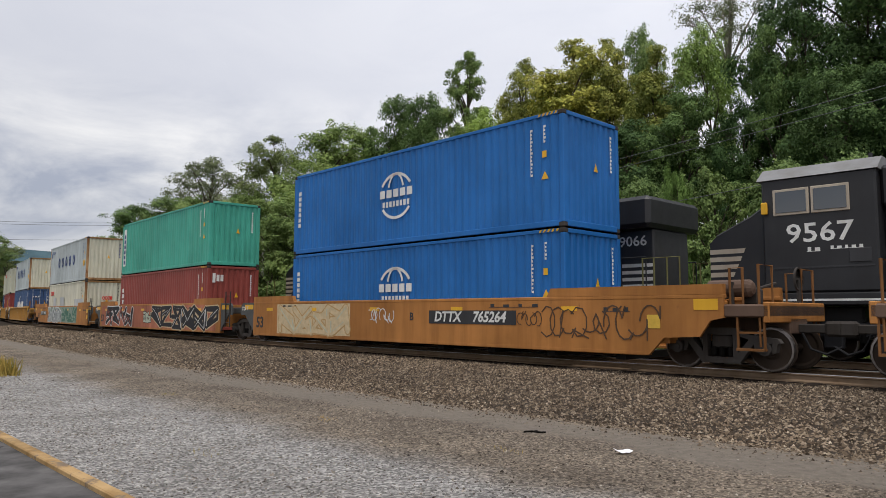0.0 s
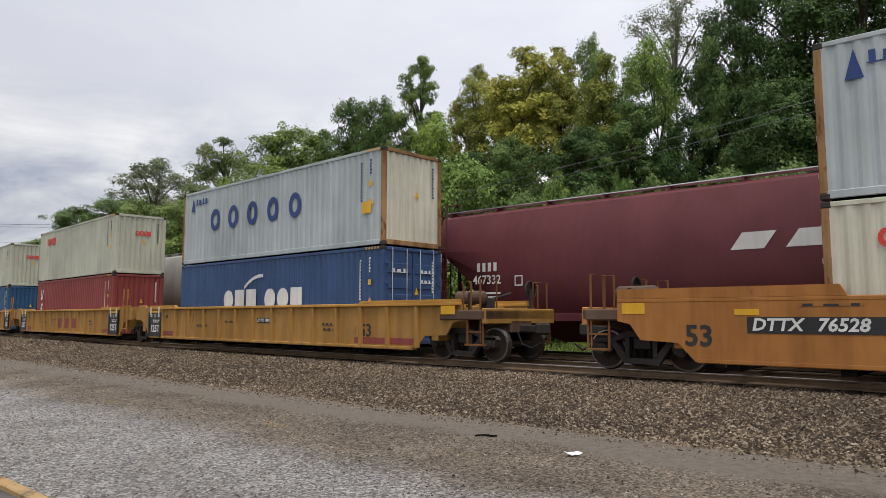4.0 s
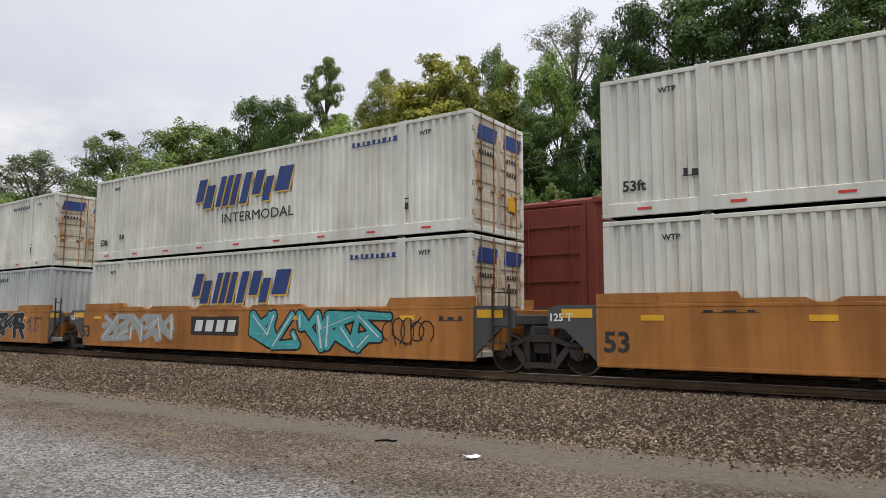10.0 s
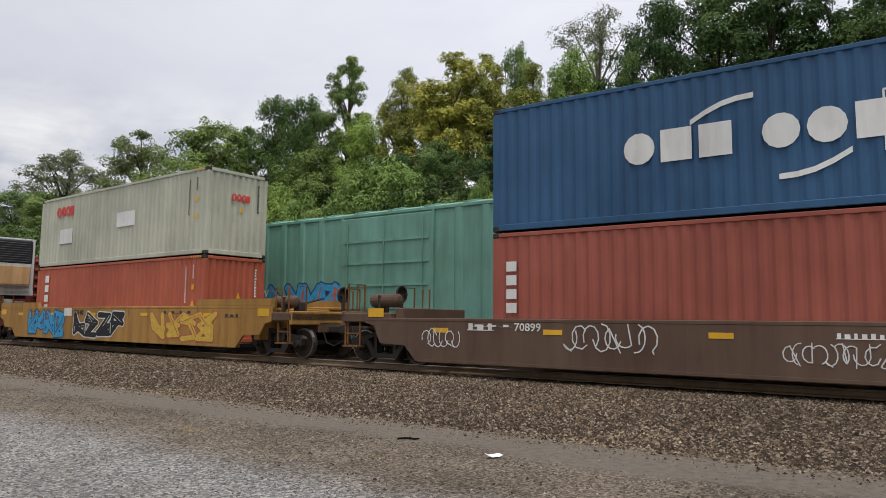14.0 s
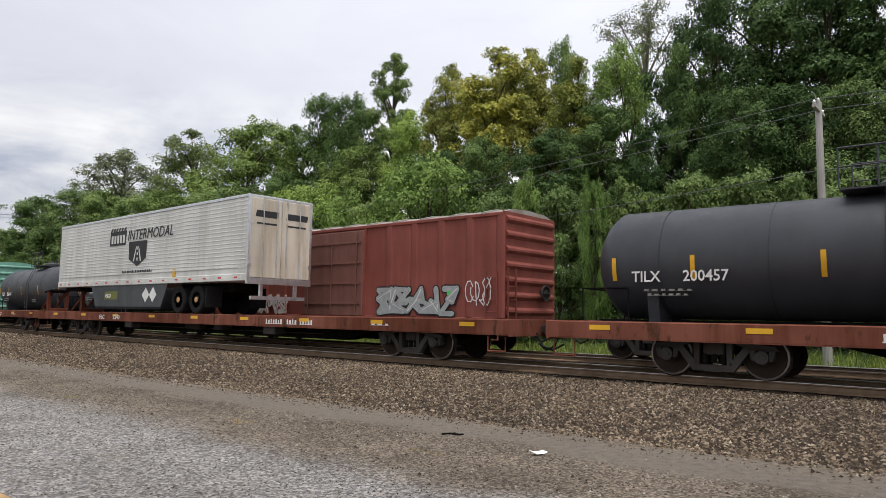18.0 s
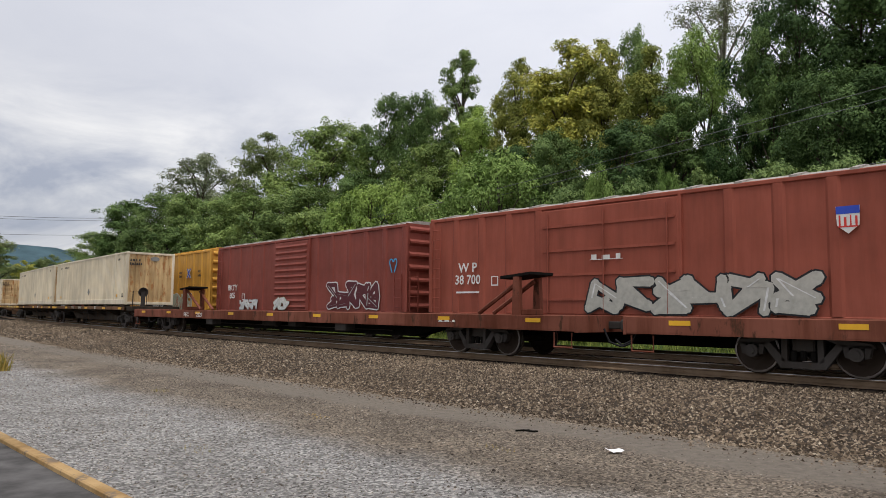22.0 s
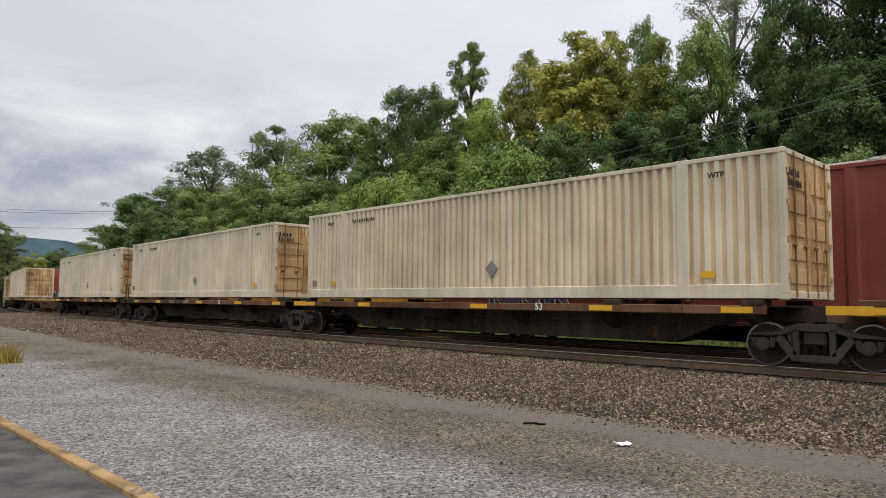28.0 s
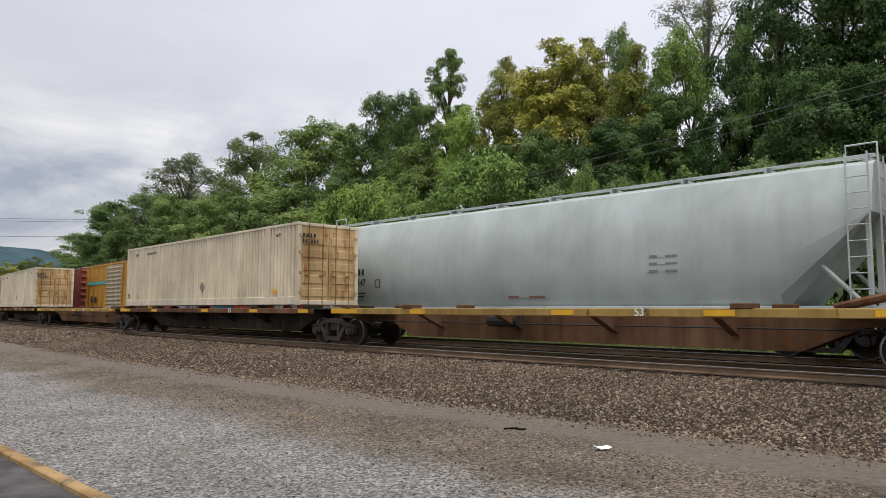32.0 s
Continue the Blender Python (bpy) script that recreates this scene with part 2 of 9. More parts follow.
    bump_of(n, l, b, mix_of(n, l, 0.5, grit, vor.outputs["Distance"]), 1.0, 0.04)
    return m


def speckled(name, stops, scale=14.0, rough=0.9, per="Random Per Island"):
    """Stones: each piece has a tone of its own."""
    m, n, l, b = nodes_of(name)
    rnd = n.new("ShaderNodeNewGeometry").outputs[per]
    co = n.new("ShaderNodeTexCoord").outputs["Object"]
    col = ramp_of(n, l, rnd, stops)
    col = mix_of(n, l, 1.0, col, ramp_of(n, l, noise_of(n, l, co, scale, 6), [(0.3, (0.68, 0.66, 0.63)), (0.7, (1.2, 1.2, 1.2))]), "MULTIPLY")
    col = mix_of(n, l, 1.0, col, ramp_of(n, l, noise_of(n, l, co, 0.35, 4), [(0.35, (0.78, 0.74, 0.7)), (0.65, (1.15, 1.08, 1.0))]), "MULTIPLY")
    l.new(col, b.inputs["Base Color"])
    b.inputs["Roughness"].default_value = rough
    b.inputs["Specular IOR Level"].default_value = 0.06
    return m


GROUND = ground_material()
STONE = speckled("ballast_stone", [(0.0, (0.022, 0.017, 0.012)), (0.3, (0.074, 0.057, 0.042)), (0.75, (0.182, 0.148, 0.113)), (0.97, (0.29, 0.25, 0.20)), (1.0, (0.42, 0.375, 0.31))])
PEBBLE = speckled("loose_pebble", [(0.0, (0.035, 0.030, 0.026)), (0.55, (0.150, 0.132, 0.113)), (0.95, (0.29, 0.27, 0.24)), (1.0, (0.42, 0.40, 0.37))])
# Stones between the rails carry the shade under the trains in their colour.
SHADESTONE = speckled("shade_dark_track_stone", [(0.0, (0.012, 0.010, 0.008)), (0.6, (0.034, 0.028, 0.023)), (1.0, (0.075, 0.064, 0.054))])
# Bed kept darker than its stones, for shade in gaps and below trains.
BED = plain("ballast_bed", (0.040, 0.032, 0.025), 0.95, 0, 0.5, 22)
ASPHALT = plain("old_asphalt", (0.095, 0.090, 0.087), 0.9, 0, 0.5, 2.2)
KERB = paint("faded_kerb_paint", (0.36, 0.235, 0.105), 0.95, 0.85, rust=(0.17, 0.13, 0.095), fade=0.4)
STEEL = plain("rail_head", (0.42, 0.40, 0.38), 0.28, 1.0, 0.12)
RUST = paint("rusty_rail", (0.20, 0.140, 0.092), 0.4, 0.9, rust=(0.07, 0.045, 0.03))
TIE = plain("creosoted_wood", (0.026, 0.020, 0.016), 0.95, 0, 0.35, 5)
BARK = plain("bark", (0.085, 0.068, 0.052), 0.9, 0, 0.35, 3)
PALEBARK = plain("pale_bark", (0.24, 0.215, 0.185), 0.9, 0, 0.3, 3)
LEAF = {
    "deep": leafy("deep_green_leaves", (0.038, 0.074, 0.028), (0.130, 0.205, 0.068)),
    "mid": leafy("green_leaves", (0.077, 0.130, 0.042), (0.238, 0.319, 0.107)),
    "light": leafy("light_green_leaves", (0.122, 0.197, 0.049), (0.313, 0.429, 0.122)),
    "yellow": leafy("turning_leaves", (0.128, 0.165, 0.041), (0.425, 0.415, 0.102)),
    "grey": leafy("thin_olive_leaves", (0.120, 0.142, 0.080), (0.30, 0.315, 0.175)),
    "olive": leafy("olive_leaves", (0.122, 0.153, 0.058), (0.319, 0.354, 0.139)),
}
GRASS = leafy("rough_grass", (0.072, 0.123, 0.029), (0.29, 0.334, 0.087))
DRYGRASS = leafy("dry_weeds", (0.16, 0.15, 0.035), (0.50, 0.33, 0.09))
FLOWER = plain("small_white_flowers", (0.7, 0.7, 0.62), 0.8)
PAPER = plain("white_paper", (0.8, 0.8, 0.8), 0.7, 0, 0.06)
# Blue of distant haze is mixed into this hill's base colour.
HILL = plain("haze_tinted_wooded_hill", (0.062, 0.102, 0.120), 1.0, 0, 0.22, 0.02)
CAST = paint("grimy_cast_steel", (0.052, 0.046, 0.042), 0.5, 0.8)
WHEEL = paint("brown_wheel_face", (0.034, 0.024, 0.018), 0.4, 0.85)
# Grime colour taken near black, so undersides hold their shade in the paint.
GRIMESHADE = plain("grime_with_under_shade", (0.012, 0.011, 0.010), 1.0, 0, 0.3, 4)
TREAD = plain("bright_wheel_tread", (0.22, 0.20, 0.19), 0.45, 1.0, 0.15)
RUBBER = plain("tyre_rubber", (0.022, 0.022, 0.023), 0.85)
CHROME = plain("bare_aluminium", (0.62, 0.62, 0.62), 0.35, 0.9)
BLACK = paint("black_paint", (0.022, 0.022, 0.024), 0.12, 0.45, rust=(0.07, 0.045, 0.03))
WHITE = paint("white_marking", (0.74, 0.74, 0.71), 0.22, 0.6, rust=(0.35, 0.3, 0.25))
PALEMARK = paint("worn_white_marking", (0.42, 0.40, 0.36), 0.6, 0.7, rust=(0.12, 0.09, 0.06))
DARKMARK = paint("dark_marking", (0.028, 0.028, 0.03), 0.12, 0.6, rust=(0.2, 0.15, 0.1))
YELLOW = paint("yellow_reflector", (0.72, 0.39, 0.018), 0.1, 0.4)
REDMARK = paint("red_marking", (0.62, 0.045, 0.035), 0.1, 0.5, rust=(0.5, 0.2, 0.15))
GLASS, gn, gl, gb = nodes_of("cab_glass")
gb.inputs["Base Color"].default_value = (0.06, 0.07, 0.08, 1)
gb.inputs["Roughness"].default_value, gb.inputs["Specular IOR Level"].default_value = 0.05, 0.9


# ---- mesh building ----
class Form:
    """Collects solids for one mesh."""

    def __init__(self):
        self.v, self.f, self.m = [], [], []

    def add(self, verts, faces, slot=0):
        k = len(self.v)
        self.v += [tuple(p) for p in verts]
        self.f += [tuple(i + k for i in q) for q in faces]
        self.m += [slot] * len(faces)
        return self

    def box(self, x0, x1, y0, y1, z0, z1, c=0.0, slot=0):
        if c <= 0:
            vs = [(x, y, z) for x in (x0, x1) for y in (y0, y1) for z in (z0, z1)]
            return self.add(vs, [(0, 1, 3, 2), (4, 6, 7, 5), (0, 4, 5, 1), (2, 3, 7, 6), (0, 2, 6, 4), (1, 5, 7, 3)], slot)
        c = min(c, (x1 - x0) * 0.45, (y1 - y0) * 0.45, (z1 - z0) * 0.45)
        lo, hi = (x0, y0, z0), (x1, y1, z1)
        vs, key = [], {}
        for i in range(8):
            bits = (i >> 2 & 1, i >> 1 & 1, i & 1)
            for ax in range(3):
                p = []
                for k in range(3):
                    e, inn = (hi[k], -c) if bits[k] else (lo[k], c)
                    p.append(e if k == ax else e + inn)
                key[(i, ax)] = len(vs)
                vs.append(p)
        fs = []
        for ax in range(3):
            b1, b2 = [4 >> k for k in range(3) if k != ax]
            for side in (0, 4 >> ax):
                q = [side, side | b1, side | b1 | b2, side | b2]
                fs.append([key[(i, ax)] for i in q])
        for i in range(8):
            fs.append([key[(i, 0)], key[(i, 1)], key[(i, 2)]])
            for ax in range(3):
                j = i | (4 >> ax)
                if j != i:
                    o1, o2 = [k for k in range(3) if k != ax]
                    fs.append([key[(i, o1)], key[(j, o1)], key[(j, o2)], key[(i, o2)]])
        return self.add(vs, fs, slot)

    def prism(self, poly, axis, a, b, slot=0):
        """A polygon in the two other axes (in the order x, y, z) drawn out along the axis from a to b."""
        n = len(poly)
        vs = []
        for e in (a, b):
            for p, q in poly:
                vs.append((e, p, q) if axis == "x" else (p, e, q) if axis == "y" else (p, q, e))
        fs = [tuple(range(n)), tuple(range(2 * n - 1, n - 1, -1))]
        fs += [(i, (i + 1) % n, n + (i + 1) % n, n + i) for i in range(n)]
        return self.add(vs, fs, slot)

    def rod(self, p, q, r, n=8, r2=None, slot=0):
        p, q = Vector(p), Vector(q)
        d = (q - p).normalized()
        e = d.orthogonal().normalized()
        g = d.cross(e)
        r2 = r if r2 is None else r2
        vs = []
        for c, rad in ((p, r), (q, r2)):
            for i in range(n):
                w = 2 * math.pi * i / n
                vs.append(c + (e * math.cos(w) + g * math.sin(w)) * rad)
        fs = [(i, (i + 1) % n, n + (i + 1) % n, n + i) for i in range(n)] + [tuple(range(n - 1, -1, -1)), tuple(range(n, 2 * n))]
        return self.add(vs, fs, slot)

    def bent(self, pts, r, n=6, slot=0):
        """One tube along a bent line."""
        pts = [Vector(p) for p in pts]
        vs = []
        for k, p in enumerate(pts):
            a, b = pts[max(0, k - 1)], pts[min(len(pts) - 1, k + 1)]
            d = (b - a).normalized()
            e = (Vector((0, 0, 1)) if abs(d.z) < 0.8 else Vector((0.6, 0.8, 0))).cross(d).normalized()
            g = d.cross(e)
            w = 1.0
            if 0 < k < len(pts) - 1:
                u, v = (p - a).normalized(), (b - p).normalized()
                w = 1 / max(0.5, math.sqrt(max(0.0, (1 + u.dot(v)) / 2)))
            for i in range(n):
                q = 2 * math.pi * i / n
                vs.append(p + (e * math.cos(q) + g * math.sin(q)) * r * (w if w < 1.5 else 1.4))
        fs = [(j * n + i, j * n + (i + 1) % n, (j + 1) * n + (i + 1) % n, (j + 1) * n + i) for j in range(len(pts) - 1) for i in range(n)]
        fs += [tuple(range(n - 1, -1, -1)), tuple((len(pts) - 1) * n + i for i in range(n))]
        return self.add(vs, fs, slot)

    def lathe(self, prof, centre, axis="y", n=20, slots=None):
        """Turns (along, radius) pairs about an axis through the centre."""
        c = Vector(centre)
        vs = []
        for a, r in prof:
            for i in range(n):
                w = 2 * math.pi * i / n
                u, t = r * math.cos(w), r * math.sin(w)
                vs.append(c + (Vector((u, a, t)) if axis == "y" else Vector((a, u, t)) if axis == "x" else Vector((u, t, a))))
        k = len(self.v)
        self.v += [tuple(p) for p in vs]
        for j in range(len(prof) - 1):
            for i in range(n):
                self.f.append((k + j * n + i, k + j * n + (i + 1) % n, k + (j + 1) * n + (i + 1) % n, k + (j + 1) * n + i))
                self.m.append(slots[j] if slots else 0)
        for j in (0, len(prof) - 1):
            if prof[j][1] > 1e-6:
                self.f.append(tuple(k + j * n + i for i in range(n)))
                self.m.append(0)
        return self

    def mesh(self, name, mats=()):
        me = bpy.data.meshes.new(name)
        me.from_pydata(self.v, [], self.f)
        for m in mats:
            me.materials.append(m)
        if len(mats) > 1:
            me.polygons.foreach_set("material_index", self.m)
        bm = bmesh.new()
        bm.from_mesh(me)
        bmesh.ops.recalc_face_normals(bm, faces=bm.faces)
        bm.to_mesh(me)
        bm.free()
        return me


def part(name, form, mat, parent, label="", at=None):
    """One mesh as a part of a thing (or of a part). form: a Form, or a mesh that several parts share."""
    if isinstance(form, Form):
        form = form.mesh(name, mat if isinstance(mat, (list, tuple)) else [mat])
    ob = new(name, form)
    if mat is not None and not isinstance(mat, (list, tuple)):
        if not form.materials:
            form.materials.append(mat)
        elif form.materials[0] != mat:
            ob.material_slots[0].link = "OBJECT"
            ob.material_slots[0].material = mat
    ob.parent = parent
    if at is not None:
        ob.matrix_basis = at
    if label:
        tagged(ob, label)
    return ob


def thing(name, m, label, category, group="", kind="", data=None):
    ob = new(name, data)
    ob.matrix_basis = m
    return tagged(ob, label, category, group, kind)


def quick_mesh(name, verts, quads, mat, sides=4):
    me = bpy.data.meshes.new(name)
    verts, quads = np.asarray(verts, np.float32), np.asarray(quads, np.int32)
    me.vertices.add(len(verts))
    me.vertices.foreach_set("co", verts.ravel())
    me.loops.add(quads.size)
    me.loops.foreach_set("vertex_index", quads.ravel())
    me.polygons.add(len(quads))
    me.polygons.foreach_set("loop_start", np.arange(0, quads.size, sides, dtype=np.int32))
    me.update(calc_edges=True)
    me.materials.append(mat)
    me.validate()
    return me


_text = {}


def lettering(text, size, mat, parent, at, squeeze=1.0, name="lettering", lean=0.0, weight=0.012):
    """Painted writing that lies in the plane of its pose, a few millimetres thick, centred."""
    key = (text, lean, weight)
    if key not in _text:
        cu = bpy.data.curves.new("lettering", "FONT")
        cu.body, cu.size, cu.align_x, cu.align_y, cu.resolution_u, cu.extrude = text, 1.0, "CENTER", "CENTER", 2, 0.003
        cu.shear, cu.offset = lean, weight
        tmp = bpy.data.objects.new("lettering", cu)
        me = bpy.data.meshes.new_from_object(tmp)
        me.name = "lettering"
        bpy.data.objects.remove(tmp)
        bpy.data.curves.remove(cu)
        me.materials.clear()
        me.materials.append(mat)
        _text[key] = me
    ob = part(name, _text[key], mat, parent, at=at @ Matrix.Diagonal((size * squeeze, size, 1, 1)))
    return ob


def side(x, z, y):
    """Pose of a flat marking on the side that faces the lot."""
    return pose(x, y, z, 90, 0, 0)


def end(x, y, z):
    """Pose of a flat marking on the end that faces forward along the line."""
    return pose(x, y, z, 90, 0, 90)


class Flat(Form):
    """Flat painted shapes in x and z, drawn out a few millimetres along -y."""

    def __init__(self, y, depth=0.005, onto="y"):
        self.v, self.f, self.m = [], [], []
        self.y, self.t, self.onto = y, depth, onto

    def poly(self, pts, slot=0, lift=0.0):
        if self.onto == "y":
            self.prism(pts, "y", self.y, self.y - self.t - lift, slot)
        else:
            self.prism(pts, "x", self.y, self.y + self.t + lift, slot)
        return self

    def rect(self, x, z, w, h, slot=0, lean=0.0, lift=0.0):
        return self.poly([(x - w / 2, z - h / 2), (x + w / 2, z - h / 2), (x + w / 2 + lean, z + h / 2), (x - w / 2 + lean, z + h / 2)], slot, lift)

    def ring(self, x, z, w, h, t, n=18, a0=0.0, a1=360.0, slot=0, lift=0.0):
        for i in range(n):
            a, b = [radians(a0 + (a1 - a0) * k / n) for k in (i, i + 1)]
            o = [(x + w / 2 * math.cos(k), z + h / 2 * math.sin(k)) for k in (a, b)]
            q = [(x + (w / 2 - t) * math.cos(k), z + (h / 2 - t) * math.sin(k)) for k in (b, a)]
            self.poly(o + q, slot, lift)
        return self

    def disc(self, x, z, w, h, n=16, slot=0, lift=0.0):
        return self.poly([(x + w / 2 * math.cos(2 * math.pi * i / n), z + h / 2 * math.sin(2 * math.pi * i / n)) for i in range(n)], slot, lift)

    def bars(self, x, z, w, h, n=1, gap=0.4, slot=0):
        """A line of illegible writing: n short bars that stand on one thin line."""
        each = w / (n + (n - 1) * gap)
        low, base = z - h / 2, h * 0.12
        pts = [(x - w / 2, low), (x + w / 2, low), (x + w / 2, low + base)]
        for i in reversed(range(n)):
            cx, ww, hh = x - w / 2 + each / 2 + i * each * (1 + gap), each * (0.62, 0.9, 0.5, 0.8, 0.7)[i % 5] / 2, h * (1.0, 0.84, 1.0, 0.9)[i % 4]
            ww = min(ww, each * 0.49)
            pts += [(cx + ww, low + base), (cx + ww, low + hh), (cx - ww, low + hh), (cx - ww, low + base)]
        return self.poly(pts + [(x - w / 2, low + base)], slot)

    def column(self, x, top, n, step, w, h):
        """Small codes one below the other, held by a thin upright line."""
        pts, edge = [(x - w / 2, top - (n - 1) * step - h / 2), (x - w / 2 + 0.008, top - (n - 1) * step - h / 2)], x - w / 2 + 0.008
        for i in reversed(range(n)):
            z, wide = top - i * step, w * (1.0 if i % 3 else 1.35)
            pts += [(edge, z - h / 2), (edge + wide, z - h / 2), (edge + wide, z + h / 2), (edge, z + h / 2)]
        return self.poly(pts + [(x - w / 2, top + h / 2)])


# ---- ground ----
def rise(off, s, x, y):
    if off < 6.8:
        return 0.0
    h = min(off - 6.8, 5.2) * 0.03
    if off > 12:
        h += min(off - 12, 60) * 0.13
    far = math.hypot(x, y)
    return h * max(0.0, min(1.0, (1100 - far) / 500))


def build_ground():
    radii = [0.0] + [1.2 * 1.068 ** i for i in range(124)]
    nseg = 168
    vs, fs = [(0, 0, 0)], []
    for r in radii[1:]:
        for k in range(nseg):
            w = 2 * math.pi * k / nseg
            x, y = r * math.cos(w), r * math.sin(w)
            off, s = off_of(x, y)
            vs.append((x, y, rise(off, s, x, y)))
    for k in range(nseg):
        fs.append((0, 1 + k, 1 + (k + 1) % nseg))
    for j in range(len(radii) - 2):
        for k in range(nseg):
            a, b = 1 + j * nseg + k, 1 + j * nseg + (k + 1) % nseg
            fs.append((a, a + nseg, b + nseg, b))
    me = bpy.data.meshes.new("ground")
    me.from_pydata(vs, [], fs)
    me.materials.append(GROUND)
    me.shade_smooth()
    tagged(new("ground", me), "grey gravel lot running into brown dirt beside the railway", "ground", kind="structure")


def strip(profile, marks):
    """A sheet drawn along the railway: (off, z) pairs at each mark of s."""
    vs, fs, n = [], [], len(profile)
    for s in marks:
        for o, z in profile:
            x, y, _ = on_line(s, o)
            vs.append((x, y, z))
    for j in range(len(marks) - 1):
        for i in range(n - 1):
            fs.append((j * n + i, j * n + i + 1, (j + 1) * n + i + 1, (j + 1) * n + i))
    return vs, fs


def marks_of(a, b, step):
    n = max(1, round((b - a) / step))
    return [a + (b - a) * i / n for i in range(n + 1)]


LONG = marks_of(-640, -240, 20) + marks_of(-232, 64, 4) + marks_of(80, 640, 20)
BEDSHAPE = [(-6.7, -0.06), (-6.1, 0.0), (-4.6, 0.115), (-2.4, 0.245), (-1.7, 0.272), (-1.25, 0.28), (-0.9, 0.28), (-0.6, 0.262), (1.6, 0.265), (2.7, 0.27), (5.9, 0.27), (6.5, 0.2), (7.6, 0.03), (8.0, -0.02)]


def bed_height(o):
    for (a, za), (b, zb) in zip(BEDSHAPE, BEDSHAPE[1:]):
        if a <= o <= b:
            return max(0.0, za + (zb - za) * (o - a) / (b - a))
    return 0.0


def scatter(name, spans, zof, mat, seed, parent, label):
    """Small angular stones: spans of (s from, s to, off from, off to, count, size from, size to)."""
    g = np.random.default_rng(seed)
    base = np.array([(1, 0, -0.25), (0, 1, -0.25), (-1, 0, -0.25), (0, -1, -0.25), (0, 0, 0.8)], float)
    tri = np.array([(0, 1, 4), (1, 2, 4), (2, 3, 4), (3, 0, 4)])
    vs, fs = [], []
    k = 0
    for s0, s1, o0, o1, count, a, b in spans:
        ss, oo, sz = g.uniform(s0, s1, count), g.uniform(o0, o1, count), a + (b - a) * g.random(count) ** 2
        foot = np.array([(*on_line(float(s), float(o))[:2], zof(float(o))) for s, o in zip(ss, oo)])
        sh = base[None] * g.uniform(0.55, 1.25, (count, 5, 1)) * sz[:, None, None]
        sh = sh + g.normal(size=(count, 5, 3)) * (0.16 * sz)[:, None, None]
        sh[:, :, 2] *= g.uniform(0.55, 1.0, (count, 1))
        w = g.uniform(0, 6.283, count)[:, None]
        c_, s_ = np.cos(w), np.sin(w)
        turned_ = np.stack([sh[:, :, 0] * c_ - sh[:, :, 1] * s_, sh[:, :, 0] * s_ + sh[:, :, 1] * c_, sh[:, :, 2] + (sz * 0.15)[:, None]], 2)
        vs.append((turned_ + foot[:, None]).reshape(-1, 3))
        fs.append((tri[None] + (k + 5 * np.arange(count))[:, None, None]).reshape(-1, 3))
        k += 5 * count
    me = quick_mesh(name, np.concatenate(vs), np.concatenate(fs), mat, 3)
    ob = new(name, me)
    ob.parent = parent
    return tagged(ob, label, kind="stuff")


def build_track(name, off, group):
    root = thing(name, Matrix(), "railway track with rusty-sided rails and dark wooden ties in stone ballast", "railway track", kind="structure")
    fine = marks_of(-232, 64, 2)
    rows = marks_of(-640, -240, 20) + fine + marks_of(80, 640, 20)
    for side_ in (-0.755, 0.755):
        web = [(-0.075, -0.17), (-0.075, -0.145), (-0.012, -0.12), (-0.012, -0.05), (-0.036, -0.035), (-0.036, -0.012), (0.036, -0.012), (0.036, -0.035), (0.012, -0.05), (0.012, -0.12), (0.075, -0.145), (0.075, -0.17)]
        head = [(-0.036, -0.0125), (-0.034, -0.004), (-0.026, 0.0), (0.026, 0.0), (0.034, -0.004), (0.036, -0.0125)]
        vs, fs = strip([(off + side_ + o, RAIL + z) for o, z in web], rows)
        rail = part("rail", Form().add(vs, fs), RUST, root)
        vs, fs = strip([(off + side_ + o, RAIL + z) for o, z in head], rows)
        part("head", Form().add(vs, fs), STEEL, rail, "polished running surface")
    tie = Form().box(-0.115, 0.115, -1.3, 1.3, -0.18, 0.0, 0.015).mesh("tie", [TIE])
    g = random.Random(5 if off else 3)
    n = 0
    for i in range(150):
        s = 6 - i * 0.54
        part("tie", tie, None, root, at=spot(s, off + g.uniform(-0.03, 0.03), RAIL - 0.165 + g.uniform(-0.012, 0.008), g.uniform(-1.2, 1.2)))
    rest = Form()
    for i in range(150, 420):
        x, y, h = on_line(6 - i * 0.54, off)
        m = pose(x, y, RAIL - 0.165, 0, 0, h)
        b = Form().box(-0.115, 0.115, -1.3, 1.3, -0.18, 0.0)
        rest.add([m @ Vector(p) for p in b.v], b.f)
    tagged(part("distant_ties", rest, TIE, root), "far wooden ties", kind="stuff")
    return root


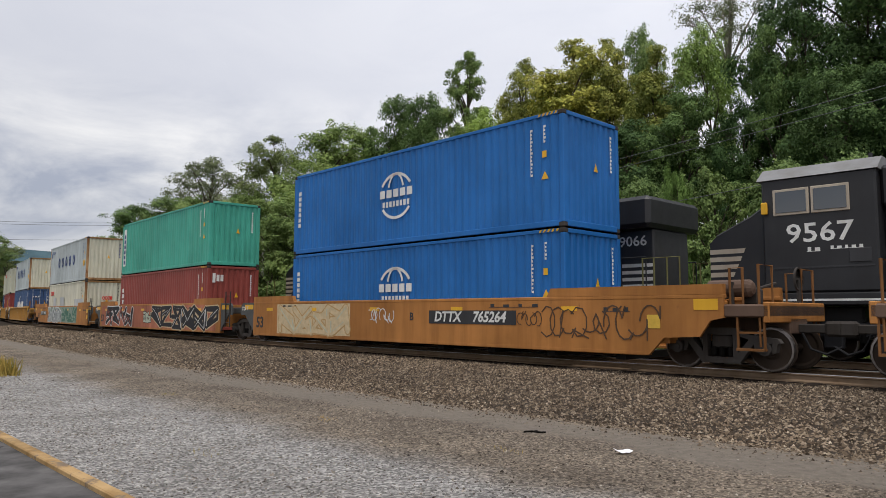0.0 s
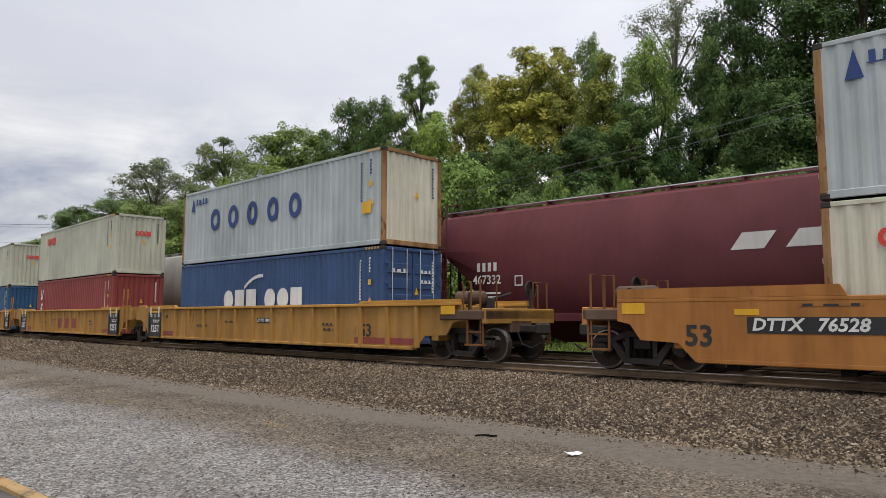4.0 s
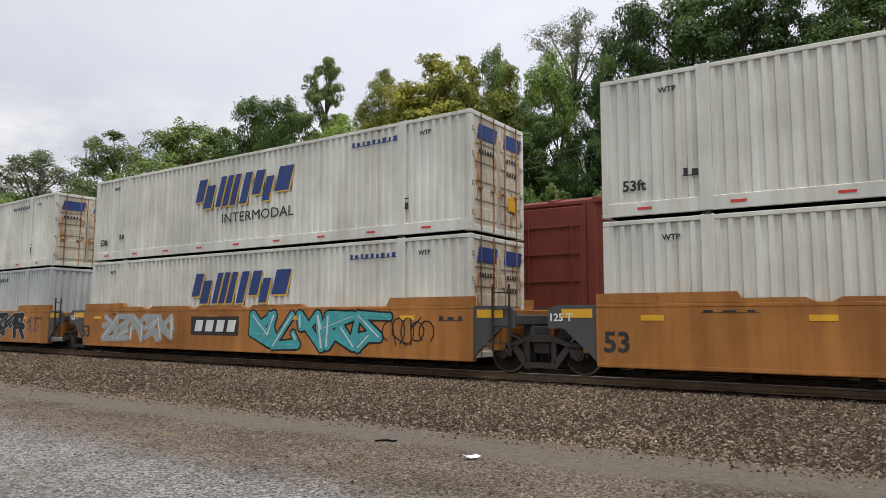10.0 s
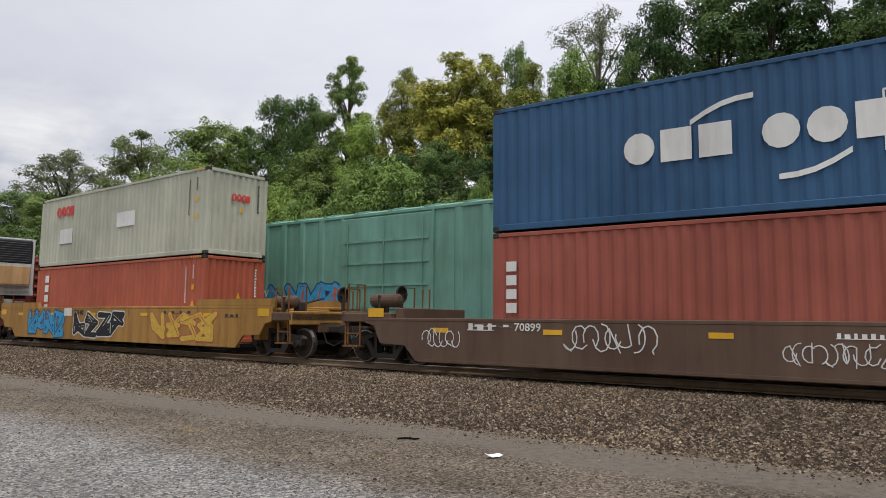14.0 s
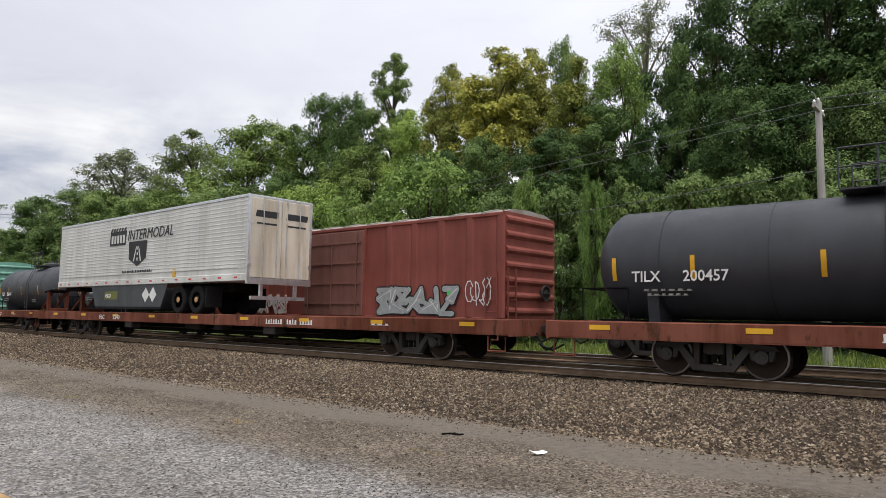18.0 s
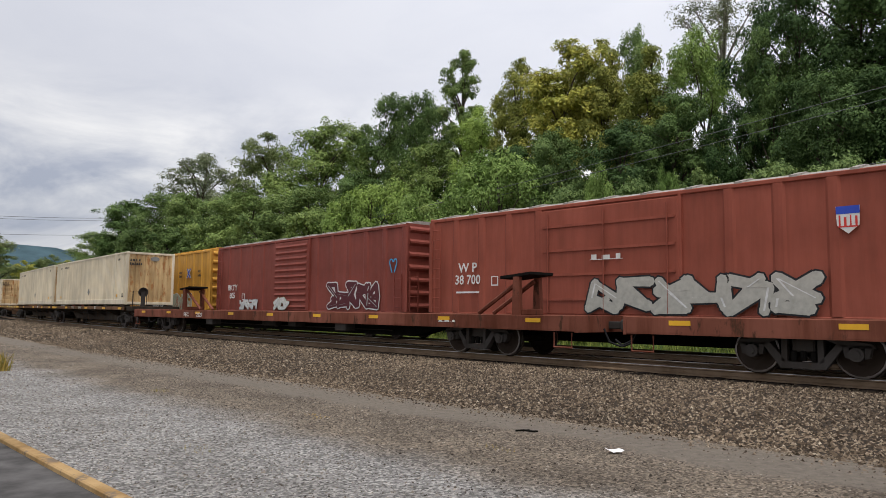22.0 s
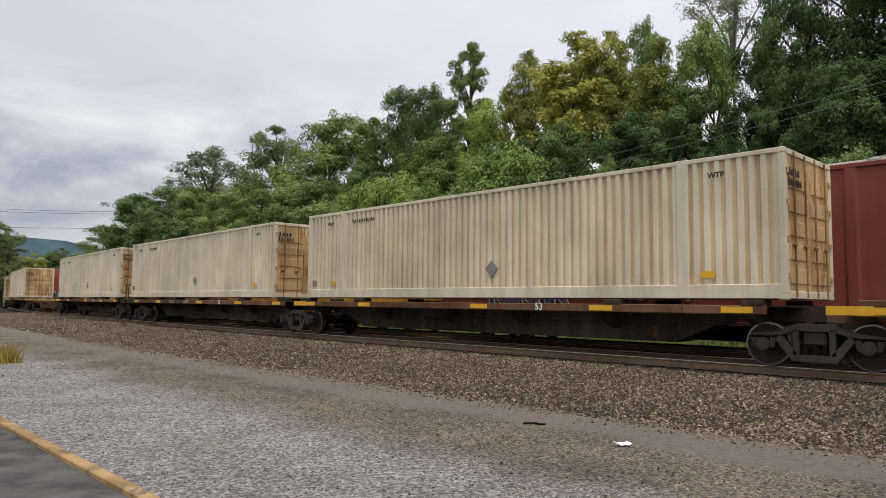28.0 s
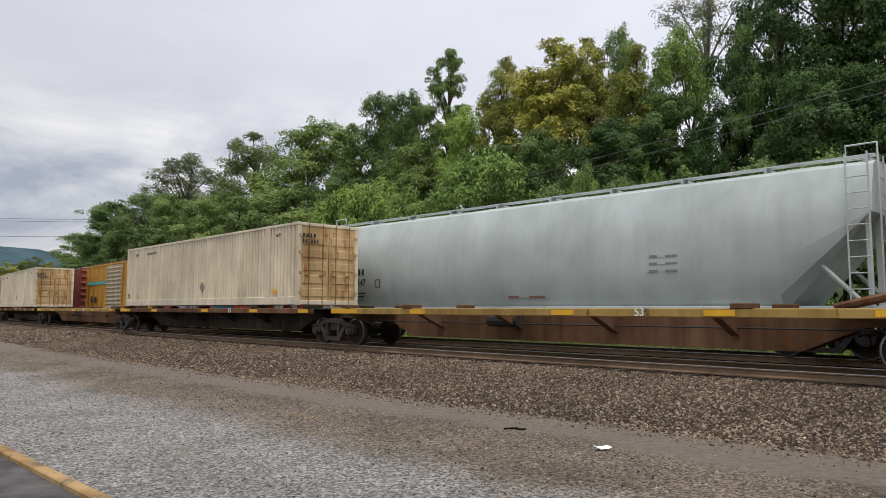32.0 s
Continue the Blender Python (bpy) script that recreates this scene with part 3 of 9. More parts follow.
def build_bed():
    vs, fs = strip(BEDSHAPE, LONG)
    me = bpy.data.meshes.new("ballast")
    me.from_pydata(vs, [], fs)
    me.materials.append(BED)
    root = tagged(new("ballast", me), "brown-grey crushed stone ballast shoulder under the tracks", "ballast", kind="structure")
    scatter("ballast_stones", [(-14, 4, -6.35, -1.30, 66000, 0.012, 0.040), (-14, 4, -1.32, -0.86, 5000, 0.012, 0.032), (-36, -14, -6.4, -0.9, 30000, 0.02, 0.05), (-75, -36, -6.4, -0.9, 12000, 0.045, 0.08),
                               (-30, 4, -6.75, -6.0, 4200, 0.010, 0.034), (-30, 4, -7.0, -6.3, 900, 0.008, 0.024)], bed_height, STONE, 11, root, "loose angular ballast stones")
    scatter("track_stones", [(-18, 4, -1.3, 6.0, 11000, 0.02, 0.045)], bed_height, SHADESTONE, 14, root, "dark stones between the rails, under-train shade painted in")
    lot = thing("loose_gravel", Matrix(), "small loose stones scattered over the lot", "gravel", kind="stuff")
    scatter("pebbles", [(-15, 4, -12.55, -9.6, 17000, 0.004, 0.016), (-15, 4, -9.6, -7.6, 11000, 0.006, 0.022), (-15, 4, -7.6, -6.4, 1500, 0.005, 0.014), (-32, -15, -12, -5.8, 7000, 0.010, 0.028), (-15, 4, -12.3, -8.0, 320, 0.016, 0.03)], lambda o: 0.0, PEBBLE, 12, lot, "grey and brown pebbles")


def build_kerb():
    at = lambda s, o: on_line(s, o)
    vs, fs = strip([(-60, 0.012), (-12.72, 0.012)], marks_of(-40, 40, 4))
    me = bpy.data.meshes.new("asphalt")
    me.from_pydata(vs, [], fs)
    me.materials.append(ASPHALT)
    tagged(new("asphalt", me), "cracked dark asphalt drive", "pavement", kind="structure")
    for i, (a, b) in enumerate(((-42, -27.6), (-27.58, -13.2), (-13.18, 1.2), (1.22, 16))):
        vs, fs = strip([(-12.72, -0.05), (-12.72, 0.05), (-12.705, 0.062), (-12.61, 0.062), (-12.595, 0.048), (-12.595, -0.05)], marks_of(a, b, 1.2))
        f = Form().add(vs, fs)
        thing("kerb", Matrix(), "worn yellow-painted kerb beside the asphalt", "kerb", "kerb stones", "structure", f.mesh("kerb", [KERB]))
    g = random.Random(8)
    cracks = Form()
    for p in ((-11.6, -13.1, -9.6, -15.2), (-9.3, -12.8, -8.2, -14.8), (-14, -13.3, -12.2, -13.9)):
        last = None
        for k in range(13):
            s, o = p[0] + (p[2] - p[0]) * k / 12, p[1] + (p[3] - p[1]) * k / 12 + g.uniform(-0.07, 0.07)
            x, y, _ = at(s, o)
            if last:
                d = Vector((x - last[0], y - last[1], 0)).normalized().cross(Vector((0, 0, 1))) * g.uniform(0.008, 0.02)
                a, b = Vector((last[0], last[1], 0.0165)), Vector((x, y, 0.0165))
                cracks.add([a - d, a + d, b + d, b - d], [(0, 1, 2, 3)])
            last = (x, y)
    thing("asphalt_cracks", Matrix(), "dark cracks in the asphalt", "crack", kind="structure", data=cracks.mesh("asphalt_cracks", [GRIMESHADE]))


def build_litter():
    g = random.Random(4)
    f = Form()
    pts = [[(-0.095 + 0.047 * i, -0.055 + 0.037 * j, 0.015 + 0.022 * g.random() + (0.02 if i in (0, 4) else 0)) for i in range(5)] for j in range(4)]
    f.add([p for r in pts for p in r], [(j * 5 + i, j * 5 + i + 1, (j + 1) * 5 + i + 1, (j + 1) * 5 + i) for j in range(3) for i in range(4)])
    ob = thing("paper_scrap", pose(2.06, 8.10, 0.0, 0, 0, 18), "crumpled scrap of white paper lying on the dirt", "litter", data=f.mesh("paper_scrap", [PAPER]))
    sol = ob.modifiers.new("thickness", "SOLIDIFY")
    sol.thickness = 0.003
    st = Form().bent([(-0.13, 0, 0.012), (-0.02, 0.02, 0.02), (0.1, -0.01, 0.014), (0.16, 0.03, 0.012)], 0.012, 6).bent([(-0.02, 0.02, 0.02), (0.05, 0.07, 0.02)], 0.008, 5)
    thing("stick", pose(1.21, 9.46, 0.0, 0, 0, -12), "short dark stick lying on the dirt lane", "stick", data=st.mesh("stick", [GRIMESHADE]))


# ---- trees and bushes ----
def leaf_cloud(g, centres, radii, lobe_of, hubs, count, size, up=0.5):
    """Small leaf blades over clumps that sit on the limbs, thick on the outer and upper sides: vertices and triangles."""
    which = g.choice(len(centres), count, p=radii ** 2 / np.sum(radii ** 2))
    d = g.normal(size=(count, 3)) + (0, 0, 0.45)
    d /= np.linalg.norm(d, axis=1, keepdims=True)
    reach = g.uniform(0.25, 1.0, count) ** 0.5 * np.where(g.random(count) < 0.16, g.uniform(1.0, 1.5, count), 1.0)
    shape = np.stack([g.uniform(0.8, 1.3, len(centres)), g.uniform(0.8, 1.3, len(centres)), g.uniform(0.55, 0.9, len(centres))], 1)
    p = centres[which] + d * (radii[which] * reach)[:, None] * shape[which]
    outward = centres[which] - hubs[lobe_of[which]]
    outward /= np.linalg.norm(outward, axis=1, keepdims=True) + 1e-6
    nrm = d * 0.7 + outward * 0.35 + (0, 0, up) + g.normal(size=(count, 3)) * 0.38
    nrm /= np.linalg.norm(nrm, axis=1, keepdims=True)
    t = np.cross(nrm, g.normal(size=(count, 3)))
    t /= np.linalg.norm(t, axis=1, keepdims=True)
    b = np.cross(nrm, t)
    ln, wd = (size * g.uniform(0.6, 1.35, count))[:, None], (size * g.uniform(0.45, 0.85, count))[:, None]
    v = np.stack([p + t * ln, p - t * ln * 0.55 + b * wd, p - t * ln * 0.55 - b * wd], 1).reshape(-1, 3)
    return v, np.arange(count * 3).reshape(-1, 3)


def tree_meshes(seed, high, wide, foot, mat, count, size, lobes, each=9, bark=None, fat=1.0, flat=0.8, dome=1.0):
    """A trunk with limbs, each limb carrying a cluster of leaf clumps, with gaps between. foot: where the crown begins, as a share of the height."""
    g = np.random.default_rng(seed)
    z0 = high * foot
    hubs, wide_of = [], []
    for i in range(lobes):
        h = (i + g.uniform(0.1, 0.9)) / lobes
        prof = (math.sin(math.pi * (0.22 + 0.60 * h)) ** 0.55) * (1.0 - 0.18 * h * dome)
        rad = wide / 2 * prof * (0.78 if i % 5 else 0.2) * g.uniform(0.7, 1.1)
        w = 2.4 * i + g.uniform(-0.5, 0.5)
        r = wide * g.uniform(0.10, 0.19) * fat
        hubs.append((rad * math.cos(w), rad * math.sin(w), z0 + (high - z0) * (0.08 + 0.84 * h) - (0.12 * high * (rad / (wide / 2)) ** 2 if h > 0.5 else 0) * 0.3))
        wide_of.append(r)
    hubs, wide_of = np.array(hubs), np.array(wide_of)
    hubs[-1] = (g.uniform(-0.06, 0.06) * wide, g.uniform(-0.06, 0.06) * wide, high - wide_of[-1] * flat * 1.15)
    cs, rs, lobe_of = [], [], []
    for i in range(lobes):
        for _ in range(each):
            d = g.normal(size=3) + (0, 0, 0.3)
            d /= np.linalg.norm(d)
            cs.append(hubs[i] + d * wide_of[i] * g.uniform(0.25, 1.05) * (1.15, 1.15, flat))
            rs.append(wide_of[i] * g.uniform(0.30, 0.66))
            lobe_of.append(i)
    cs, rs, lobe_of = np.array(cs), np.array(rs), np.array(lobe_of)
    v, q = leaf_cloud(g, cs, rs, lobe_of, hubs, count, size)
    crown = quick_mesh("crown", v, q, mat, 3)
    f = Form()
    base = 0.011 * high + 0.06
    pts = [Vector((0, 0, -0.5))]
    for k in range(1, 6):
        pts.append(Vector((g.normal() * 0.02 * high * k / 5, g.normal() * 0.02 * high * k / 5, high * 0.82 * k / 5)))
    for k in range(5):
        f.rod(pts[k], pts[k + 1], base * (1 - k / 5.6), 8, base * (1 - (k + 1) / 5.6))
    for i in range(lobes):
        c = Vector(hubs[i])
        u = max(0.15, min(0.92, (c.z - wide * 0.3) / (high * 0.82)))
        k = min(4, int(u * 5))
        st = pts[k].lerp(pts[k + 1], u * 5 - k)
        mid = st.lerp(c, 0.55) + Vector((0, 0, 0.03 * wide))
        f.rod(st, mid, base * 0.36, 6, base * 0.22)
        f.rod(mid, c, base * 0.22, 5, base * 0.1)
        for j in range(0, each, 2):
            f.rod(mid.lerp(c, 0.6), Vector(cs[i * each + j]), base * 0.1, 4, base * 0.04)
    return f.mesh("trunk", [bark or BARK]), crown


TREES = {}


SIZES = {}


def tree_kind(key, seed, high, wide, *args, **more):
    TREES[key], SIZES[key] = tree_meshes(seed, high, wide, *args, **more), (high, wide)


def plant(key, s, off, tall, wide, turn=0.0):
    """A tree or bush of the kind, tall and wide in metres, standing on the bank."""
    x, y, h = on_line(s, off)
    bush = key in ("bush", "scrub")
    root = thing("bush" if bush else "tree", pose(x, y, rise(off, s, x, y), 0, 0, turn), LABELS[key], "bush" if bush else "tree", "trees along the bank")
    (tr, cr), (h0, w0) = TREES[key], SIZES[key]
    grow = Matrix.Diagonal((wide / w0, wide / w0, tall / h0, 1))
    part("trunk", tr, None, root, at=grow)
    part("crown", cr, None, root, at=grow)
    return root


def meadow(name, s0, s1, o0, o1, count, high, mat, seed, label, parent=None):
    g = np.random.default_rng(seed)
    ss, oo = g.uniform(s0, s1, count), g.uniform(o0, o1, count)
    base = np.array([(*on_line(float(s), float(o))[:2], rise(float(o), 0, 0, 0)) for s, o in zip(ss, oo)])
    w = g.uniform(0, 6.283, count)
    side_ = np.stack([np.cos(w), np.sin(w), np.zeros(count)], 1) * (0.05 * high)
    tip = np.stack([g.normal(size=count) * 0.3, g.normal(size=count) * 0.3, g.uniform(0.6, 1.2, count)], 1) * high
    v = np.stack([base - side_, base + side_, base + side_ * 0.5 + tip * 0.6, base + tip], 1).reshape(-1, 3)
    ob = thing(name, Matrix(), label, "grass", kind="stuff", data=quick_mesh(name, v, np.arange(count * 4).reshape(-1, 4), mat))
    return ob

build_ground()
build_bed()
build_track("track_1", 0.0, "near")
build_track("track_2", SPACING, "far")
build_kerb()
build_litter()

# the wooded bank
tree_kind("deep", 21, 14.0, 8.0, 0.08, LEAF["deep"], 52000, 0.092, 30, 10)
tree_kind("deep_two", 31, 14.0, 8.0, 0.06, LEAF["deep"], 52000, 0.092, 34, 9)
tree_kind("mid", 22, 14.0, 8.5, 0.10, LEAF["mid"], 40000, 0.105, 28, 10)
tree_kind("pale", 27, 14.0, 8.0, 0.12, LEAF["light"], 36000, 0.098, 24, 10)
tree_kind("tall", 23, 20.0, 6.5, 0.46, LEAF["mid"], 26000, 0.10, 22, 9, fat=0.95)
tree_kind("turning", 24, 15.0, 7.0, 0.14, LEAF["yellow"], 56000, 0.094, 34, 11)
tree_kind("thin", 25, 18.0, 7.0, 0.80, LEAF["grey"], 6500, 0.07, 15, 9, bark=PALEBARK, fat=0.85, flat=0.4, dome=0.0)
tree_kind("airy", 33, 16.0, 9.0, 0.30, LEAF["grey"], 22000, 0.10, 28, 10, fat=0.85)
tree_kind("olive", 26, 16.0, 8.0, 0.15, LEAF["olive"], 32000, 0.10, 26, 10, fat=0.9)
tree_kind("bush", 28, 6.0, 6.0, 0.03, LEAF["light"], 30000, 0.080, 28, 9, flat=0.65, dome=0.3)
tree_kind("scrub", 29, 6.0, 5.0, 0.0, LEAF["mid"], 22000, 0.085, 24, dome=0.5)
LABELS = {"deep": "dense dark green tree on the bank behind the tracks", "deep_two": "dense dark green tree on the bank behind the tracks",
          "mid": "tall leafy green tree on the bank behind the tracks", "pale": "light green leafy tree on the bank",
          "tall": "tall narrow dark green tree with a bare lower trunk", "turning": "tree with leaves turning yellow on the bank",
          "thin": "sparse pale-barked tree with a flat thin crown", "airy": "open grey-green tree with fine leaves on the bank",
          "olive": "olive green spreading tree on the bank", "bush": "rounded light green bush at the foot of the bank", "scrub": "dense green bush at the foot of the bank"}
# kind, place along the line, distance beyond the first track, height, width
BANK = [
    ("mid", -183.2, 17, 19.0, 13.5),
    ("mid", -133.9, 20, 20.1, 12.3),
    ("deep", -101.7, 18, 17.2, 8.1),
    ("airy", -111.0, 26, 24.7, 12.7),
    ("mid", -73.4, 19, 14.1, 7.6),
    ("olive", -79.4, 25, 22.1, 8.8),
    ("mid", -62.9, 24, 20.2, 9.9),
    ("deep", -53.5, 18, 12.1, 7.1),
    ("pale", -59.6, 28, 18.8, 6.0),
    ("deep", -57.2, 30, 21.9, 6.3),
    ("deep", -51.3, 30, 20.9, 5.3),
    ("tall", -46.0, 30, 23.6, 5.6),
    ("deep", -47.6, 27, 15.5, 6.8),
    ("pale", -41.9, 29, 16.9, 5.5),
    ("turning", -36.6, 28, 19.9, 5.1),
    ("turning", -30.1, 26, 19.5, 6.9),
    ("turning", -27.0, 27, 18.8, 4.3),
    ("mid", -28.2, 34, 21.7, 5.0),
    ("turning", -22.6, 26, 17.1, 4.9),
    ("pale", -19.1, 27, 17.6, 6.0),
    ("thin", -19.8, 31, 21.0, 5.9),
    ("deep", -18.3, 22, 12.7, 5.2),
    ("deep", -21.9, 21, 11.7, 5.8),
    ("mid", -26.1, 21, 12.1, 5.8),
    ("deep", -14.7, 22, 11.7, 4.0),
    ("deep", -12.2, 24, 18.7, 6.5),
    ("deep", -13.1, 22, 15.3, 3.9),
    ("deep", -9.7, 25, 19.2, 7.5),
    ("deep", -6.1, 24, 18.4, 7.4),
    ("deep", -3.2, 24, 17.6, 5.2),
    ("deep", -0.4, 23, 16.7, 6.6),
    ("deep", 2.1, 22, 15.9, 7.1),
    ("deep", 4.9, 22, 14.8, 7.2),
    ("deep", -9.5, 19, 11.8, 4.4),
    ("deep", -6.8, 19, 11.4, 4.6),
    ("mid", -4.2, 18, 10.8, 4.5),
    ("deep", -1.7, 18, 10.0, 4.8),
    ("deep", 1.1, 18, 10.0, 5.0),
    ("deep", -46.8, 20, 12.2, 5.7),
    ("deep", -32.4, 20, 10.2, 4.7),
    ("deep", -30.1, 21, 11.8, 5.0),
    ("bush", -25.7, 14.5, 10.2, 6.1),
    ("bush", -37.9, 14.5, 9.8, 5.9),
    ("bush", -33.1, 14.5, 8.6, 4.2),
    ("scrub", -46.4, 14.5, 9.1, 5.7),
    ("scrub", -54.5, 14.5, 9.5, 5.4),
    ("scrub", -65.7, 14.5, 10.0, 6.1),
    ("scrub", -81.9, 14.5, 10.9, 7.3),
    ("scrub", -103.8, 14.5, 12.6, 7.2),
    ("bush", -39.9, 13.5, 8.9, 4.4),
    ("scrub", -29.5, 14, 8.1, 3.4),
    ("bush", -18.9, 14.5, 8.1, 2.1),
    ("bush", -14.6, 14, 7.6, 1.5),
    ("scrub", -21.4, 15, 7.9, 3.6),
    ("scrub", -17.1, 15, 7.7, 3.3),
    ("scrub", -13.3, 15, 7.5, 3.5),
    ("scrub", -10.3, 15, 7.5, 3.6),
    ("scrub", -7.6, 15, 7.4, 3.5),
    ("scrub", -4.9, 15, 7.3, 3.5),
    ("scrub", -1.9, 14.5, 7.1, 3.6),
    ("bush", -8.6, 12.5, 4.6, 2.5),
    ("scrub", 0.8, 14.5, 7.2, 3.8),
    ("deep", -128.0, 17, 13.0, 9.0),
    ("mid", -150.0, 18, 15.0, 11.0),
    ("scrub", -125.0, 14.5, 9.0, 8.0),
    ("mid", -92.0, 20, 16.0, 8.5),
    ("olive", -97.0, 19, 13.0, 8.0),
    ("mid", -66.0, 18, 13.0, 7.5),
]
g = random.Random(21)
for key, s, off, tall, wide in BANK:
    if key == "deep":
        key = "mid" if s < -44 else g.choice(("deep", "deep_two"))
    spread = {"tall": 1.0, "thin": 1.2, "turning": 1.4, "mid": 1.3 if s < -40 else 1.0, "pale": 1.3 if s < -40 else 0.95, "olive": 1.3, "airy": 1.25}.get(key, 1.0 if -16 < s < -11 else 1.2)
    plant(key, s, off, tall * 1.01, wide * spread * g.uniform(0.97, 1.06), g.uniform(0, 360))
for i in range(15):
    plant("scrub", -128 + i * 9.2 + g.uniform(-2, 2), g.uniform(12.4, 13.4), g.uniform(2.0, 3.4), g.uniform(3.4, 4.6), g.uniform(0, 360))
# past the end of the wood: a tree on the lot's side, far scrub, a wooded ridge
for a, r, tall, key in ((-33.9, 118, 13.5, "mid"), (-35.8, 128, 14.6, "deep"), (-38.5, 112, 14.0, "mid"), (-32.4, 140, 14.0, "olive")):
    root = thing("tree", pose(math.sin(radians(a)) * r, math.cos(radians(a)) * r, 0, 0, 0, a * 40), "bushy green tree on the lot side of the line", "tree", "trees by the lot")
    (tr, cr), (h0, w0) = TREES[key], SIZES[key]
    part("trunk", tr, None, root, at=Matrix.Diagonal((9.5 / w0, 9.5 / w0, tall / h0, 1)))
    part("crown", cr, None, root, at=Matrix.Diagonal((9.5 / w0, 9.5 / w0, tall / h0, 1)))
for i in range(9):
    a, r = radians(-33.5 + i * 0.95), 268 + 22 * g.random()
    root = thing("tree", pose(math.sin(a) * r, math.cos(a) * r, 0, 0, 0, g.uniform(0, 360)), "far olive-brown tree beyond the bend", "tree", "trees beyond the bend")
    key = g.choice(["olive", "mid", "turning"])
    tr, cr = TREES[key]
    k = g.uniform(16.5, 20.0) / SIZES[key][0]
    part("trunk", tr, None, root, at=Matrix.Scale(k, 4))
    part("crown", cr, None, root, at=Matrix.Diagonal((k * 1.3, k * 1.3, k, 1)))


def build_ridge():
    vs, fs, n = [], [], 46
    for i in range(n):
        a = radians(-62 + i * 1.45)
        top = 178 + 30 * math.sin(i * 0.37 + 0.6) + 14 * noise.noise((i * 0.5, 0, 0)) - max(0, i - 24) * 3.0
        for r, z in ((2300, -5), (2420, top * 0.55), (2600, top), (3000, top * 0.7)):
            vs.append((math.sin(a) * r, math.cos(a) * r, z))
    for i in range(n - 1):
        for j in range(3):
            fs.append((i * 4 + j, i * 4 + j + 1, i * 4 + j + 5, i * 4 + j + 4))
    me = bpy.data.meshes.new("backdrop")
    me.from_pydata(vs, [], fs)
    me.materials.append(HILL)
    tagged(new("backdrop", me), "long wooded ridge on the horizon, tinted blue-green for haze", "hill", kind="structure")


build_ridge()
meadow("verge_grass", -120, 8, 7.3, 13.5, 16000, 0.42, GRASS, 31, "rough green grass between the far track and the trees")
meadow("weeds", -22.4, -19.35, -11.4, -10.3, 900, 0.4, DRYGRASS, 32, "clump of yellowing weeds at the lot's edge")
for i, (s, o, c) in enumerate(((-13.1, -9.2, 60), (-8.6, -8.8, 40), (-7.4, -11.2, 30), (-5.2, -8.6, 30))):
    meadow("grass_tuft", s - 0.25, s + 0.25, o - 0.12, o + 0.12, c, 0.05, DRYGRASS, 40 + i, "low dry tuft in the gravel")


# ---- pole line ----
WIRE = plain("dull_wire", (0.13, 0.135, 0.135), 0.7)
POLEWOOD = paint("weathered_pole", (0.40, 0.385, 0.36), 0.3, 0.85, rust=(0.26, 0.24, 0.21))

def build_pole(s, off, high):
    x, y, h = on_line(s, off)
    root = thing("utility_pole", pose(x, y, rise(off, s, x, y), 0, 0, h), "weathered grey wooden pole with a short crossarm", "utility pole", "pole line")
    part("shaft", Form().rod((0, 0, -0.5), (0, 0, high), 0.15, 10, 0.10), POLEWOOD, root)
    part("crossarm", Form().box(-0.06, 0.06, -0.75, 0.75, high - 0.35, high - 0.24, 0.01), POLEWOOD, root)
    for yy in (-0.68, 0.0, 0.68):
        part("insulator", Form().lathe([(0, 0.03), (0.05, 0.05), (0.09, 0.05), (0.14, 0.025)], (0, yy, high - 0.24 if yy else high), "z", 8), CHROME, root)
    part("bracket", Form().bent([(0, 0.1, high - 0.1), (0, -0.6, high + 0.12), (0, -0.95, high + 0.1)], 0.02, 6), CHROME, root)
    return root


POLES = [(-62, 17.0, 8.0), (-4.3, 10.2, 8.7), (44, 10.5, 9.0)]
for s, o, hgt in POLES:
    build_pole(s, o, hgt)
for lift_, side_ in ((-0.1, -0.68), (-0.1, 0.68), (-2.3, 0.0)):
    for (s0, o0, h0), (s1, o1, h1) in zip(POLES, POLES[1:]):
        a, b = on_line(s0, o0 + side_), on_line(s1, o1 + side_)
        pts = []
        for k in range(15):
            u = k / 14
            pts.append((a[0] + (b[0] - a[0]) * u, a[1] + (b[1] - a[1]) * u, (h0 + (h1 - h0) * u) + lift_ + 0.12 - 1.0 * 4 * u * (1 - u) * 0.45))
        thing("overhead_wire", Matrix(), "thin dark overhead wire between the poles", "wire", "overhead wires", data=Form().bent(pts, 0.012, 4).mesh("overhead_wire", [WIRE]))

# a second line of wires that crosses behind the end of the wood
FAR_POLES = []
for a, r, top in ((-42.5, 138, 16.2), (-17.0, 142, 19.6)):
    o, s = off_of(math.sin(radians(a)) * r, math.cos(radians(a)) * r)
    x, y, h = on_line(s, o)
    foot = rise(o, s, x, y)
    build_pole(s, o, top - foot)
    FAR_POLES.append((x, y, top))
for drop, aside in ((0.0, 0.0), (-0.35, 0.7), (-3.0, 0.2)):
    (x0, y0, z0), (x1, y1, z1) = FAR_POLES
    pts = [(x0 + (x1 - x0) * k / 14, y0 + (y1 - y0) * k / 14 + aside, z0 + (z1 - z0) * k / 14 + drop - 1.1 * 4 * (k / 14) * (1 - k / 14)) for k in range(15)]
    thing("overhead_wire", Matrix(), "thin dark overhead wire between the poles", "wire", "overhead wires", data=Form().bent(pts, 0.03, 4).mesh("overhead_wire", [WIRE]))


# ---- containers ----
def colour(name, rgb, wear=0.2, rough=0.5, **k):
    return paint(name, rgb, wear, rough, **k)


